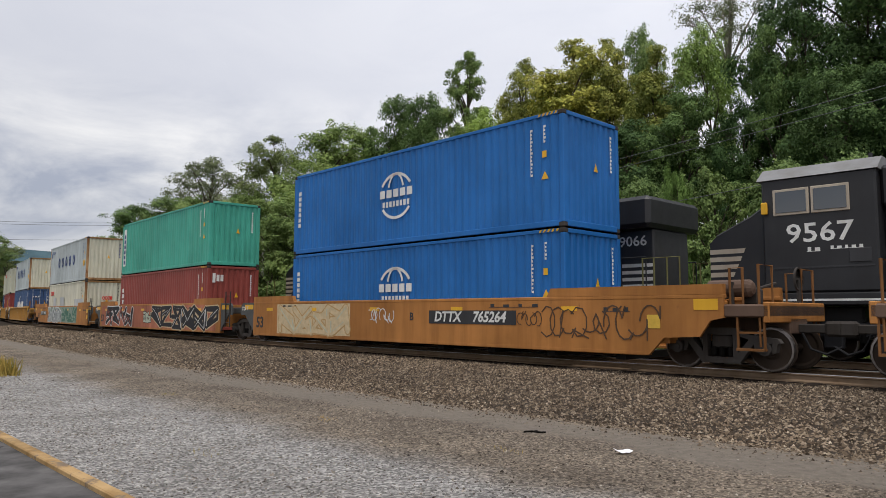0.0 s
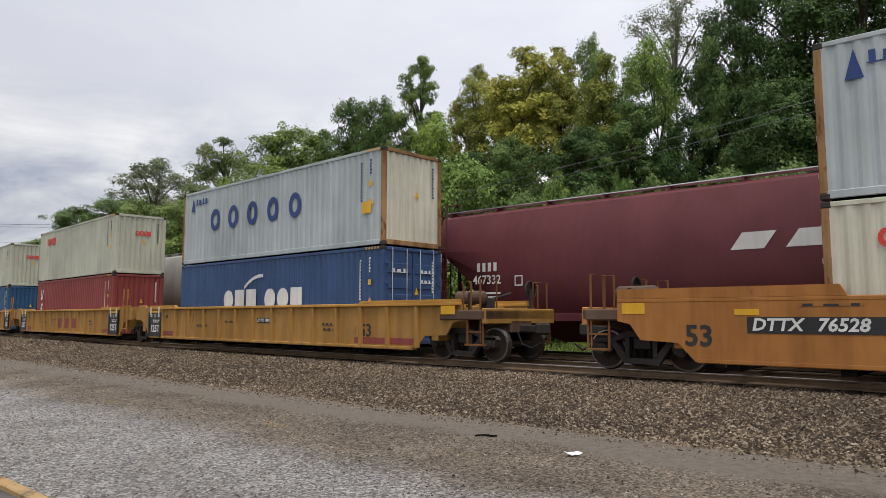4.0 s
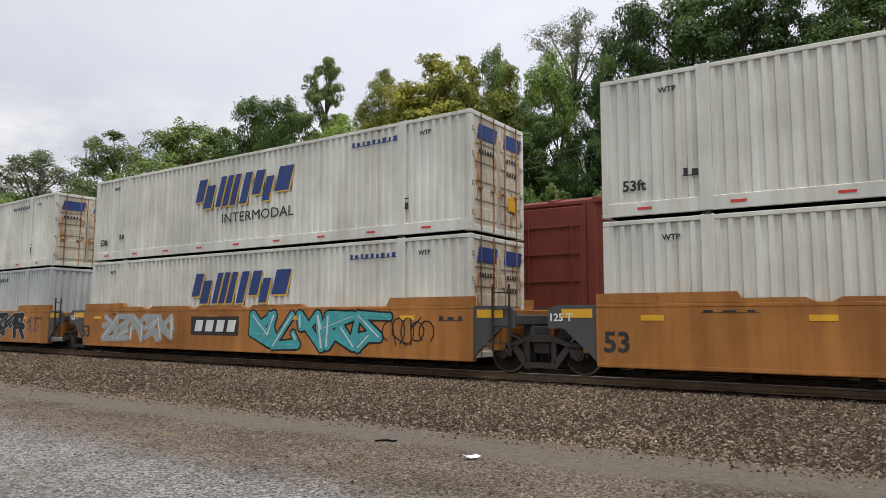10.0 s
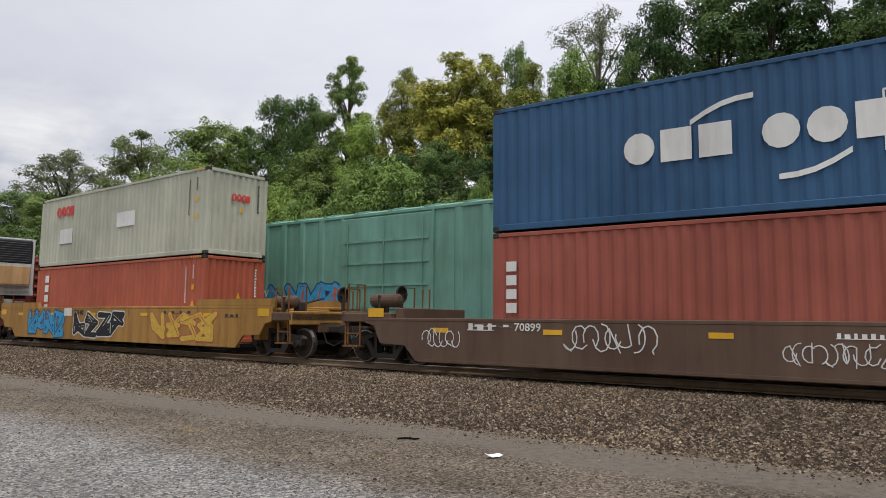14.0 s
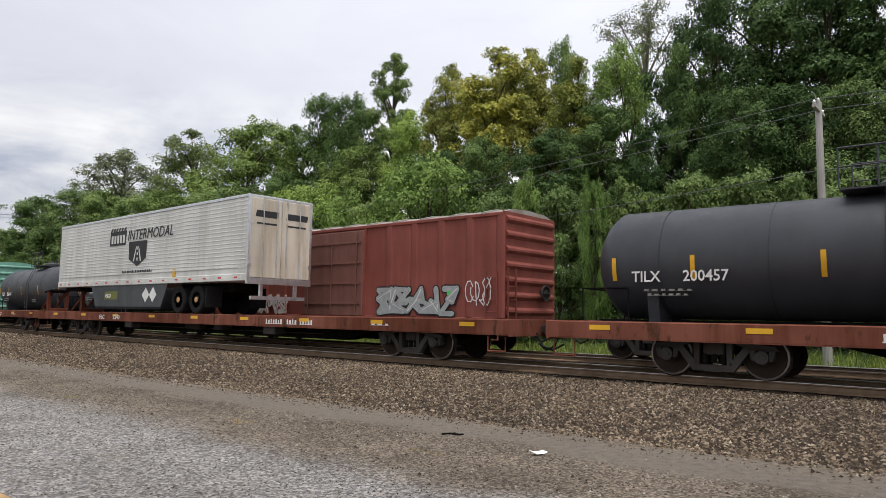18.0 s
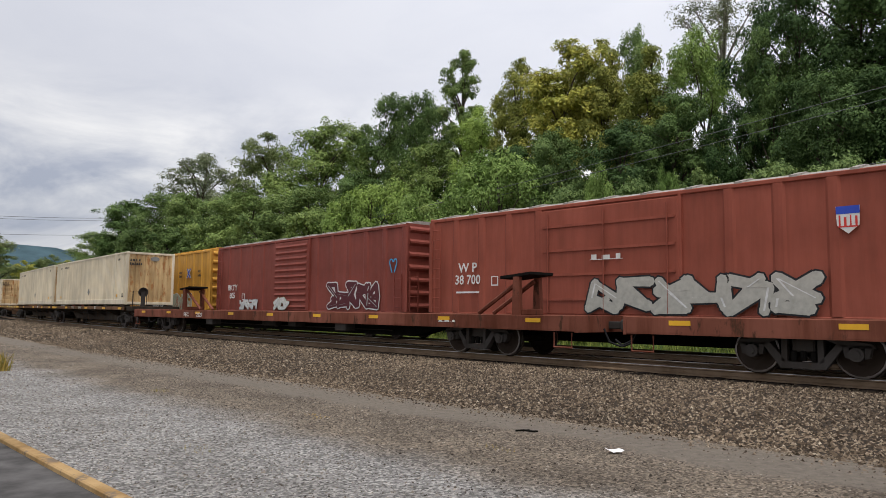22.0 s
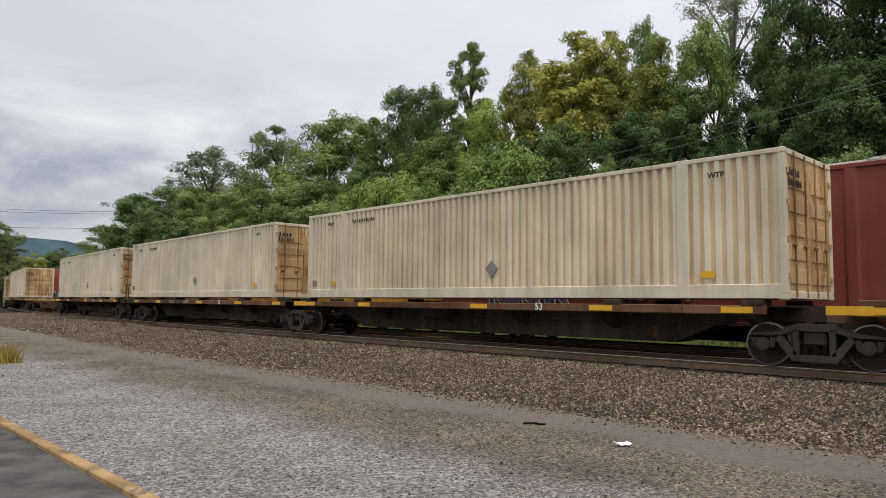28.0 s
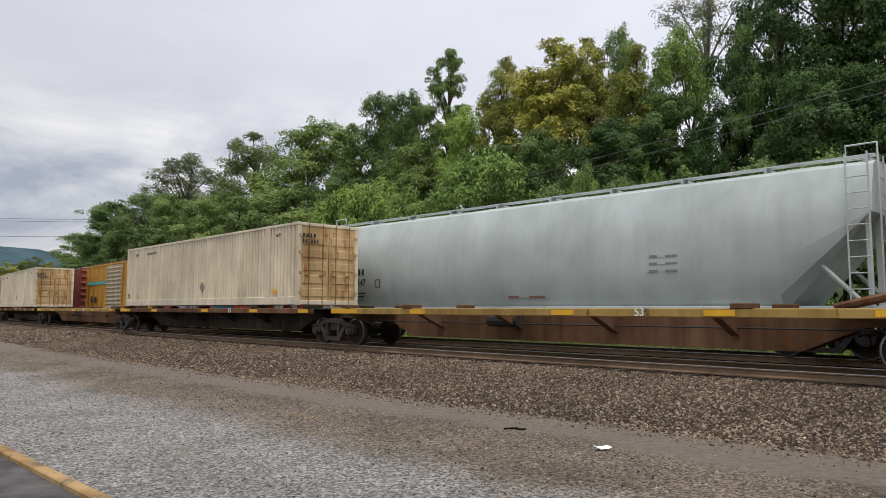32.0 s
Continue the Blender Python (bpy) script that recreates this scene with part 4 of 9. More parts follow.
BOX = {
    "blue": colour("blue_container", (0.004, 0.125, 0.40), 0.08),
    "navy": colour("navy_container", (0.022, 0.085, 0.185), 0.14),
    "deep": colour("dark_blue_container", (0.035, 0.078, 0.185), 0.18),
    "green": colour("sea_green_container", (0.052, 0.345, 0.255), 0.26),
    "red": colour("oxide_red_container", (0.255, 0.050, 0.036), 0.16),
    "brick": colour("faded_red_container", (0.33, 0.085, 0.056), 0.18),
    "maroon": colour("maroon_container", (0.24, 0.042, 0.036), 0.16),
    "orange": colour("orange_container", (0.43, 0.10, 0.05), 0.16),
    "grey": colour("pale_grey_container", (0.41, 0.455, 0.46), 0.22),
    "cream": colour("cream_container", (0.60, 0.585, 0.47), 0.32),
    "ivory": colour("grey_beige_container", (0.46, 0.465, 0.37), 0.2),
    "white": colour("off_white_container", (0.66, 0.665, 0.60), 0.28),
    "silver": colour("silver_grey_container", (0.47, 0.495, 0.50), 0.2),
    "sand": colour("sand_coloured_container", (0.68, 0.60, 0.45), 0.35, rust=(0.40, 0.24, 0.10)),
}
RUSTY = paint("rusting_cream_door", (0.56, 0.39, 0.19), 0.95, 0.7, rust=(0.36, 0.165, 0.055), fade=0.35)
POST = paint("rust_stained_frame", (0.33, 0.19, 0.085), 0.95, 0.75, rust=(0.15, 0.06, 0.025), fade=0.4)
RUSTWHITE = paint("rust_streaked_white_door", (0.58, 0.535, 0.44), 0.95, 0.65, rust=(0.34, 0.16, 0.06), fade=0.25)
# Ochre-dark rib recesses: rust runs plus the shade of the folds, in colour.
SANDRECESS = paint("sand_recess_shade_and_rust_runs", (0.60, 0.455, 0.27), 0.5, 0.6, rust=(0.38, 0.20, 0.08), fade=0.25)
SEAL = plain("dark_gap", (0.012, 0.012, 0.012), 0.9)
_mesh = {}


def once(key, make, mats=()):
    if key not in _mesh:
        _mesh[key] = make().mesh(key[0] if isinstance(key, tuple) else key, mats)
    return _mesh[key]


def ribbed(x0, x1, z0, z1, y, depth, pitch, flat, lean, out):
    """A sheet pressed into upright waves; out: -1 or 1, the way it faces."""
    f = Form()
    xs = []
    x = x0
    while x < x1 - pitch * 0.5:
        for dx, d in ((0, 0), (flat, 0), (flat + lean, 1), (pitch - lean, 1)):
            if x + dx < x1:
                xs.append((x + dx, d))
        x += pitch
    xs.append((x1, 0))
    vs = []
    for px, d in xs:
        for z in (z0, z1):
            vs.append((px, y - out * depth * d, z))
    n = len(xs)
    for i in range(n - 1):
        f.f.append((2 * i, 2 * i + 2, 2 * i + 3, 2 * i + 1))
        # Slot 1 marks the recessed faces, for a darker recess colour.
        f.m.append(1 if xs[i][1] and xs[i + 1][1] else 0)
    f.v = vs
    return f


def turned(f):
    """The same solid with x and y exchanged, for ends."""
    g_ = Form()
    g_.add([(y, x, z) for x, y, z in f.v], f.f)
    return g_


def container(m, mat, label, length=12.19, width=2.44, high=2.896, doors="left", frame_mat=None, door_mat=None, end_mat=None, group="", recess_mat=None):
    """A corrugated steel shipping container, its floor at z = 0, its length along x."""
    root = thing("shipping_container", m, label, "shipping container", group)
    L, W, H = length / 2, width / 2, high
    wide = length > 13
    pitch, flat, lean, dep = (0.229, 0.085, 0.026, 0.05) if wide else (0.278, 0.075, 0.068, 0.031)
    k = (length, width, high)
    fm = frame_mat or mat
    for o in (-1, 1):
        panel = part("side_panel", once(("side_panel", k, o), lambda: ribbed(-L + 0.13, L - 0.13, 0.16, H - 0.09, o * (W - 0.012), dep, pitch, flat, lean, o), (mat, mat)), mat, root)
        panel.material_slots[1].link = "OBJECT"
        panel.material_slots[1].material = recess_mat or mat
        part("top_rail", once(("top_rail", k, o), lambda: Form().box(-L + 0.12, L - 0.12, o * (W - 0.03) - 0.03, o * (W - 0.03) + 0.03, H - 0.10, H - 0.005, 0.012)), mat, root)
        low = 0.30 if wide else 0.165
        part("bottom_rail", once(("bottom_rail", k, o), lambda: Form().box(-L + 0.12, L - 0.12, o * (W - 0.028) - 0.028, o * (W - 0.028) + 0.028, 0.02, low, 0.012)), mat, root)
    part("roof", once(("roof", k), lambda: Form().box(-L + 0.1, L - 0.1, -W + 0.05, W - 0.05, H - 0.05, H - 0.022)), mat, root)
    part("floor_frame", once(("floor_frame", k), lambda: Form().box(-L + 0.1, L - 0.1, -W + 0.05, W - 0.05, 0.04, 0.16)), GRIMESHADE, root)
    for e in (-1, 1):
        for o in (-1, 1):
            part("corner_post", once(("corner_post", k, e, o), lambda: Form().box(e * (L - 0.07) - 0.07, e * (L - 0.07) + 0.07, o * (W - 0.07) - 0.07, o * (W - 0.07) + 0.07, 0.11, H - 0.11, 0.018)), fm, root)
            for z in (0.0, H - 0.12):
                cx = L - 0.09
                part("corner_casting", once(("corner_casting", k, e, o, z), lambda: Form().box(e * cx - 0.09, e * cx + 0.09, o * (W - 0.08) - 0.083, o * (W - 0.08) + 0.083, z, z + 0.12, 0.02)), CAST if not wide else fm, root)
        if wide:
            for o in (-1, 1):
                part("lifting_post", once(("lifting_post", k, e, o), lambda: Form().box(e * 6.02 - 0.13, e * 6.02 + 0.13, o * (W - 0.03) - 0.045, o * (W - 0.03) + 0.043, 0.02, H + 0.01, 0.015)), mat, root)
                part("lifting_block", once(("lifting_block", k, e, o), lambda: Form().box(e * 6.02 - 0.09, e * 6.02 + 0.09, o * (W - 0.05) - 0.06, o * (W - 0.05) + 0.06, H - 0.07, H + 0.055, 0.02)), CAST, root)
        part("end_sill", once(("end_sill", k, e), lambda: Form().box(e * (L - 0.05) - 0.05, e * (L - 0.05) + 0.05, -W + 0.13, W - 0.13, 0.02, 0.17, 0.012)), fm, root)
        part("end_header", once(("end_header", k, e), lambda: Form().box(e * (L - 0.05) - 0.05, e * (L - 0.05) + 0.05, -W + 0.13, W - 0.13, H - 0.12, H - 0.01, 0.012)), fm, root)
        is_door = (doors == "right") == (e > 0)
        if not is_door:
            part("end_wall", once(("end_wall", k, e), lambda: turned(ribbed(-W + 0.12, W - 0.12, 0.16, H - 0.1, e * (L - 0.02), 0.045, 0.25, 0.09, 0.045, e))), end_mat or mat, root)
        else:
            dm = door_mat or mat
            for o in (-1, 1):
                def leaf():
                    f = Form().box(e * (L - 0.045) - 0.02, e * (L - 0.045) + 0.02, min(o * 0.012, o * (W - 0.12)), max(o * 0.012, o * (W - 0.12)), 0.16, H - 0.12, 0.01)
                    for i in range(5):
                        z = 0.30 + i * (H - 0.62) / 5
                        y0, y1 = sorted((o * 0.09, o * (W - 0.2)))
                        f.box(e * (L - 0.02) - 0.016, e * (L - 0.02) + 0.016, y0, y1, z, z + (H - 0.62) / 5 - 0.16, 0.015)
                    return f
                door = part("door", once(("door", k, e, o), leaf), dm, root)
                for y in (0.28, 0.86):
                    part("lock_rod", once(("lock_rod", k, e, o, y), lambda: Form().rod((e * (L + 0.016), o * y, 0.05), (e * (L + 0.016), o * y, H - 0.04), 0.018, 7).box(e * (L + 0.02) - 0.02, e * (L + 0.02) + 0.02, o * y - 0.14, o * y + 0.04, 1.02, 1.07, 0.008)), CHROME if not door_mat else POST, door)
                for z in (0.4, 1.1, 1.8, 2.4):
                    part("hinge", once(("hinge", k, e, o), lambda: Form().box(e * L - 0.02, e * L + 0.02, o * (W - 0.12) - 0.07, o * (W - 0.12) + 0.05, 0, 0.09)), dm, door, at=pose(0, 0, z))
    return root


def codes(root, length=12.19, width=2.44, mat=None, hazard=True):
    """Upright rows of small codes, a caution sticker and the striped height marks near the front end."""
    y, L = -width / 2 - 0.002, length / 2
    f = Flat(y)
    part("serial_line", f.column(L - 1.0, 2.5, 13, 0.095, 0.045, 0.055), mat or WHITE, root)
    part("type_line", Flat(y).column(L - 0.58, 2.55, 5, 0.095, 0.045, 0.055), mat or WHITE, root)
    if hazard:
        part("caution_sticker", Flat(y).rect(L - 0.58, 1.85, 0.13, 0.17), YELLOW, root)
        part("caution_triangle", Flat(y).poly([(L - 0.68, 1.22), (L - 0.46, 1.22), (L - 0.57, 1.42)]), YELLOW, root)
        for i in range(5):
            part("height_stripe", Flat(y, 0.006).rect(L - 0.75 + i * 0.13, 2.85, 0.06, 0.07, 0, 0.04), YELLOW, root)
        part("end_sticker", Flat(L + 0.0, 0.006, "x").poly([(0.05, 1.5), (0.22, 1.5), (0.135, 1.72)]), YELLOW, root)
        part("serial_line", Flat(L + 0.0, 0.006, "x").column(0.82, 2.5, 10, 0.1, 0.05, 0.06), mat or WHITE, root)


def logo(root, kind, x, z, w, h, mat, y, second=None, onto="y"):
    """Trade marks as plain shapes in their colours."""
    f, k = Flat(y, 0.006, onto), Flat(y, 0.003, onto)
    if kind == "globe":
        f.ring(x, z, w, h, w * 0.055, 30, 30, 150).ring(x, z, w, h, w * 0.055, 24, 215, 325)
        f.ring(x, z + h * 0.05, w * 0.5, h * 0.9, w * 0.045, 16, 20, 160)
        for i in range(5):
            f.rect(x - w * 0.4 + i * w * 0.2, z + h * 0.06, w * 0.15, h * 0.17)
        for i in range(8):
            f.rect(x - w * 0.36 + i * w * 0.103, z - h * 0.17, w * 0.065, h * 0.12)
    elif kind == "rounds":
        n = 5
        for i in range(n):
            cx = x - w / 2 + h * 0.4 + i * (w - h * 0.8) / (n - 1)
            f.ring(cx, z, h * 0.8, h, h * 0.22, 16)
    elif kind == "slanted":
        lean = h * 0.3
        shapes = [(-0.44, 0.12, 0.085, 0.76), (-0.335, -0.12, 0.085, 0.76), (-0.22, 0.0, 0.055, 1.0), (-0.145, 0.0, 0.055, 1.0), (-0.07, 0.0, 0.055, 1.0)]
        shapes += [(0.035, 0.0, 0.07, 1.0), (0.15, 0.12, 0.085, 0.76), (0.255, -0.12, 0.07, 0.76), (0.39, 0.12, 0.13, 0.76)]
        for g_, d, zz in ((k, 0.05, -0.05), (f, 0, 0)):
            for sx, sz, sw, sh in shapes:
                g_.rect(x + w * sx + d * h + lean * (sz - sh / 2), z + (sz + zz) * h, w * sw, h * sh, 0, lean * sh)
    elif kind == "blocks":
        n = 6
        each = w / (n + (n - 1) * 0.16)
        for i in range(n):
            hh = h * (1.0, 0.72, 0.92, 0.72, 0.72, 0.72)[i]
            cx = x - w / 2 + each / 2 + i * each * 1.16
            if i in (1, 4):
                f.ring(cx, z - h / 2 + hh / 2, each * 1.05, hh, each * 0.3, 18)
            else:
                f.rect(cx, z - h / 2 + hh / 2, each * (0.95 if i != 2 else 0.4), hh)
    elif kind == "two_words":
        each = w / 7.2
        for i in range(6):
            cx = x - w / 2 + each / 2 + i * each * 1.1 + (each * 0.6 if i > 2 else 0)
            if i in (0, 3, 4):
                f.disc(cx, z, each * 0.95, h, 14)
            else:
                f.rect(cx, z, each * 0.9, h)
        for sx, sz, a in ((-0.22, 0.95, 0), (0.10, -0.95, 0)):
            c = [(x + w * (sx + u * 0.24), z + h * (sz + 0.55 * (u - 0.5) + 0.16 * math.sin(u * math.pi) * (1 if sz > 0 else -1))) for u in (0, 0.25, 0.5, 0.75, 1)]
            f.poly(c + [(px, pz - h * 0.16) for px, pz in reversed(c)])
    elif kind == "circles":
        for i in range(3):
            f.ring(x - w * 0.36 + i * w * 0.27, z, w * 0.27, h, w * 0.075, 16)
        f.rect(x + w * 0.4, z, w * 0.2, h * 0.9)
    elif kind == "column":
        n = max(3, round(h / (w * 1.15)))
        for i in range(n):
            f.rect(x, z + h / 2 - (i + 0.5) * h / n, w, h / n * 0.72)
    elif kind == "word":
        n = 3
        for i in range(n):
            f.rect(x - w / 2 + w / n * (i + 0.5), z, w / n * 0.72, h * (1.15 if i == 0 else 0.8))
    elif kind == "flag":
        f.rect(x - w * 0.38, z + h * 0.3, w * 0.22, h * 0.3).rect(x - w * 0.38, z - h * 0.3, w * 0.22, h * 0.3)
        for i in range(3):
            f.rect(x + w * (-0.12 + i * 0.16), z, w * 0.13, h * 0.8, 0, h * 0.2)
        f.bars(x + w * 0.42, z - h * 0.25, w * 0.22, h * 0.25, 4)
    elif kind == "shield":
        f.poly([(x - w / 2, z + h / 2), (x + w / 2, z + h / 2), (x + w * 0.46, z - h * 0.2), (x, z - h / 2), (x - w * 0.46, z - h * 0.2)])
    if kind == "slanted" and second:
        part("logo", k, second, root)
    return part("logo", f, mat, root)


LOGO_BLUE = paint("navy_lettering", (0.02, 0.05, 0.19), 0.12, 0.5, rust=(0.4, 0.4, 0.4))
LOGO_GOLD = paint("gold_lettering", (0.66, 0.42, 0.05), 0.1, 0.5, rust=(0.5, 0.45, 0.35))
LOGO_ROYAL = paint("royal_blue_lettering", (0.025, 0.07, 0.48), 0.1, 0.5, rust=(0.3, 0.32, 0.36))
PLACARD = plain("grey_placard", (0.22, 0.22, 0.2), 0.6)


# ---- running gear, shared by all cars ----
def wheelset_mesh():
    f = Form().rod((0, -1.0, 0), (0, 1.0, 0), 0.085, 10)
    for o in (-1, 1):
        prof = [(0.66, 0.12), (0.665, 0.16), (0.68, 0.34), (0.66, 0.385), (0.66, 0.455), (0.69, 0.46), (0.70, 0.432), (0.795, 0.425), (0.80, 0.39), (0.785, 0.37), (0.775, 0.2), (0.80, 0.15), (0.80, 0.10)]
        f.lathe([(o * a, r) for a, r in prof], (0, 0, 0), "y", 20, [0, 0, 0, 0, 0, 0, 1, 1, 0, 0, 0, 0])
    return f.mesh("wheelset", [WHEEL, TREAD])


def side_frame_form(o):
    y0, y1 = sorted((o * 0.90, o * 1.06))
    f = Form()
    f.prism([(-1.18, 0.56), (-1.12, 0.64), (-0.62, 0.70), (-0.3, 0.84), (0.3, 0.84), (0.62, 0.70), (1.12, 0.64), (1.18, 0.56), (0.9, 0.55), (0.66, 0.58), (0.34, 0.70), (-0.34, 0.70), (-0.66, 0.58), (-0.9, 0.55)], "y", y0, y1)
    f.prism([(-0.72, 0.60), (-0.58, 0.62), (-0.28, 0.26), (0.28, 0.26), (0.58, 0.62), (0.72, 0.60), (0.38, 0.14), (-0.38, 0.14)], "y", y0, y1)
    f.prism([(-0.36, 0.26), (-0.26, 0.26), (-0.26, 0.72), (-0.36, 0.72)], "y", y0, y1).prism([(0.26, 0.26), (0.36, 0.26), (0.36, 0.72), (0.26, 0.72)], "y", y0, y1)
    for x in (-0.89, 0.89):
        f.prism([(x - 0.24, 0.60), (x - 0.19, 0.38), (x - 0.12, 0.36), (x - 0.12, 0.56), (x + 0.12, 0.56), (x + 0.12, 0.36), (x + 0.19, 0.38), (x + 0.24, 0.60)], "y", y0, y1)
        f.rod((x, o * 0.86, 0.44), (x, o * 1.13, 0.44), 0.125, 12).rod((x, o * 1.13, 0.44), (x, o * 1.15, 0.44), 0.07, 8)
    return f


WHEELSET = wheelset_mesh()
BOLSTER = Form().box(-0.2, 0.2, -1.0, 1.0, 0.44, 0.70, 0.03).rod((0, 0, 0.70), (0, 0, 0.80), 0.2, 12).mesh("truck", [CAST])
FRAMES = [side_frame_form(o).mesh("side_frame", [CAST]) for o in (-1, 1)]
SPRING = [Form().rod((x, o * 0.97, 0.28), (x, o * 0.97, 0.46), 0.055, 8).mesh("spring", [GRIMESHADE]) for o in (-1,) for x in (-0.17, 0.0, 0.17)]
SHOE = Form().box(-0.03, 0.03, 0.70, 0.80, 0.28, 0.6, 0.01).box(-0.03, 0.03, -0.80, -0.70, 0.28, 0.6, 0.01).box(-0.04, 0.04, -0.8, 0.8, 0.40, 0.5, 0.01).mesh("brake_beam", [GRIMESHADE])
ROLLERS = {"near": [], "far": []}


def truck(car, x, train, mat=None):
    t = part("truck", BOLSTER, mat, car, at=pose(x, 0, 0))
    for m in FRAMES:
        part("side_frame", m, mat, t)
    for m in SPRING:
        part("spring", m, None, t)
    for e in (-0.38, 0.38):
        part("brake_beam", SHOE, None, t, at=pose(e, 0, 0))
    for e in (-0.89, 0.89):
        w = part("wheelset", WHEELSET, None, t, "steel wheels with bright treads", at=pose(e, 0, 0.43))
        ROLLERS[train].append(w)


def coupler_form(x0, e):
    f = Form().box(min(x0, x0 + e * 0.55), max(x0, x0 + e * 0.55), -0.08, 0.08, 0.74, 0.92, 0.02)
    f.box(min(x0 + e * 0.5, x0 + e * 0.82), max(x0 + e * 0.5, x0 + e * 0.82), -0.17, 0.13, 0.68, 0.98, 0.05)
    return f


def coupler(car, x, e):
    c = part("coupler", coupler_form(x, e), CAST, car)
    part("air_hose", Form().bent([(x + e * 0.2, -0.45, 0.75), (x + e * 0.35, -0.46, 0.45), (x + e * 0.6, -0.4, 0.36), (x + e * 0.85, -0.3, 0.5)], 0.025, 6), RUBBER, car)
    return c


def ladder(car, x, y, z0, z1, mat, wide=0.42, along="x", rungs=None):
    n = rungs or max(3, round((z1 - z0) / 0.36))
    f = Form()
    for e in (-1, 1):
        p = (x + e * wide / 2, y, z0) if along == "x" else (x, y + e * wide / 2, z0)
        q = (p[0], p[1], z1)
        f.box(p[0] - 0.018, p[0] + 0.018, p[1] - 0.018, p[1] + 0.018, z0, z1)
    for i in range(n):
        z = z0 + (i + 0.5) * (z1 - z0) / n
        if along == "x":
            f.rod((x - wide / 2, y, z), (x + wide / 2, y, z), 0.014, 6)
        else:
            f.rod((x, y - wide / 2, z), (x, y + wide / 2, z), 0.014, 6)
    return part("ladder", f, mat, car)


def grab(car, pts, mat, name="handrail", r=0.02):
    return part(name, Form().bent(pts, r, 6), mat, car)


def sprayed(flat, pts, wide, lift):
    """A chain of thick strokes with rounded joints."""
    for k, ((x0, z0), (x1, z1)) in enumerate(zip(pts, pts[1:])):
        d = Vector((x1 - x0, z1 - z0))
        if d.length < 1e-4:
            continue
        n = Vector((-d.y, d.x)).normalized() * wide / 2
        flat.poly([(x0 + n.x, z0 + n.y), (x0 - n.x, z0 - n.y), (x1 - n.x * 0.8, z1 - n.y * 0.8), (x1 + n.x * 0.8, z1 + n.y * 0.8)], 0, lift + 0.0003 * k)
    for k, (px, pz) in enumerate(pts):
        flat.disc(px, pz, wide * 0.94, wide * 0.94, 7, 0, lift + 0.0003 * k + 0.00015)


def scrawl(parent, x, z, w, h, y, seed, mats, n=6, name="graffiti", fill=1.0):
    """Sprayed shapes: thick angular strokes that lock into each other, an edge in a second colour, thin lights on top; no words."""
    g = random.Random(seed)
    under, over, thin = Flat(y, 0.002), Flat(y, 0.005), Flat(y, 0.009)
    wide, edge = 0.20 * h * fill, 0.08 * h + 0.02
    for i in range(n):
        cx, ww = x - w / 2 + w * (i + 0.5) / n, w / n * 1.25
        lean = g.uniform(-0.10, 0.16) * h
        a, b = cx - ww * 0.34, cx + ww * 0.34
        lo, mid, hi = z - h * g.uniform(0.33, 0.42), z + h * g.uniform(-0.12, 0.12), z + h * g.uniform(0.33, 0.42)
        spots = {(0, 0): (a, lo), (1, 0): (b, lo), (0, 1): (a, mid), (1, 1): (b, mid), (0, 2): (a + lean, hi), (1, 2): (b + lean, hi), (2, 1): (cx, mid)}
        keys = list(spots)
        chains = []
        for _ in range(3):
            g.shuffle(keys)
            chains.append(keys[:g.choice((3, 4, 4))])
        jog = {k: (p[0] + g.uniform(-0.08, 0.08) * ww, p[1] + g.uniform(-0.05, 0.05) * h) for k, p in spots.items()}
        for c, chain in enumerate(chains):
            pts = [jog[k] for k in chain]
            top = z + h * 0.5
            pts = [(px, min(pz, top - wide * 0.6)) for px, pz in pts]
            fat = wide * g.uniform(0.85, 1.25) * min(1.0, ww / (h * 0.62))
            lift = 0.0012 * (c + 2 * (i % 2))
            sprayed(under, pts, fat + edge, lift * 0.5)
            sprayed(over, pts, fat, lift)
            k = g.randrange(len(pts) - 1)
            (x0, z0), (x1, z1) = pts[k], pts[k + 1]
            thin.poly([(x0 - 0.02 * h, z0), (x0 + 0.03 * h, z0), (x1 + 0.015 * h, z1), (x1 - 0.03 * h, z1)], 0, 0.0004 * i + 0.002 * c)
    p = part(name, over, mats[0], parent, "sprayed graffiti shapes")
    part("outline", under, mats[1], p)
    part("inner_stroke", thin, mats[2] if len(mats) > 2 else mats[1], p)


def tag_lines(parent, x, z, w, h, y, seed, mat):
    """Thin looping sprayed lines that run into each other."""
    g = random.Random(seed)
    f = Flat(y, 0.004)
    n = max(4, round(w / h * 2.6))
    for i in range(n):
        cx, r = x - w / 2 + w * (i + 0.5) / n, w / n
        a0, turn, tall = g.uniform(0, 6.283), g.choice((-1, 1)) * g.uniform(2.6, 5.4), h * g.uniform(0.3, 0.5)
        pts = [(cx + r * 0.75 * math.cos(a0 + turn * k / 7) + 0.12 * r * k / 7, z + tall * math.sin(a0 + turn * k / 7)) for k in range(8)]
        if g.random() < 0.6:
            pts.append((cx + g.uniform(0.2, 1.1) * r, z + g.choice((-0.48, 0.46)) * h))
        sprayed(f, pts, 0.035 * h + 0.008, 0.0006 * i)
    part("graffiti", f, mat, parent, "thin sprayed scribble")


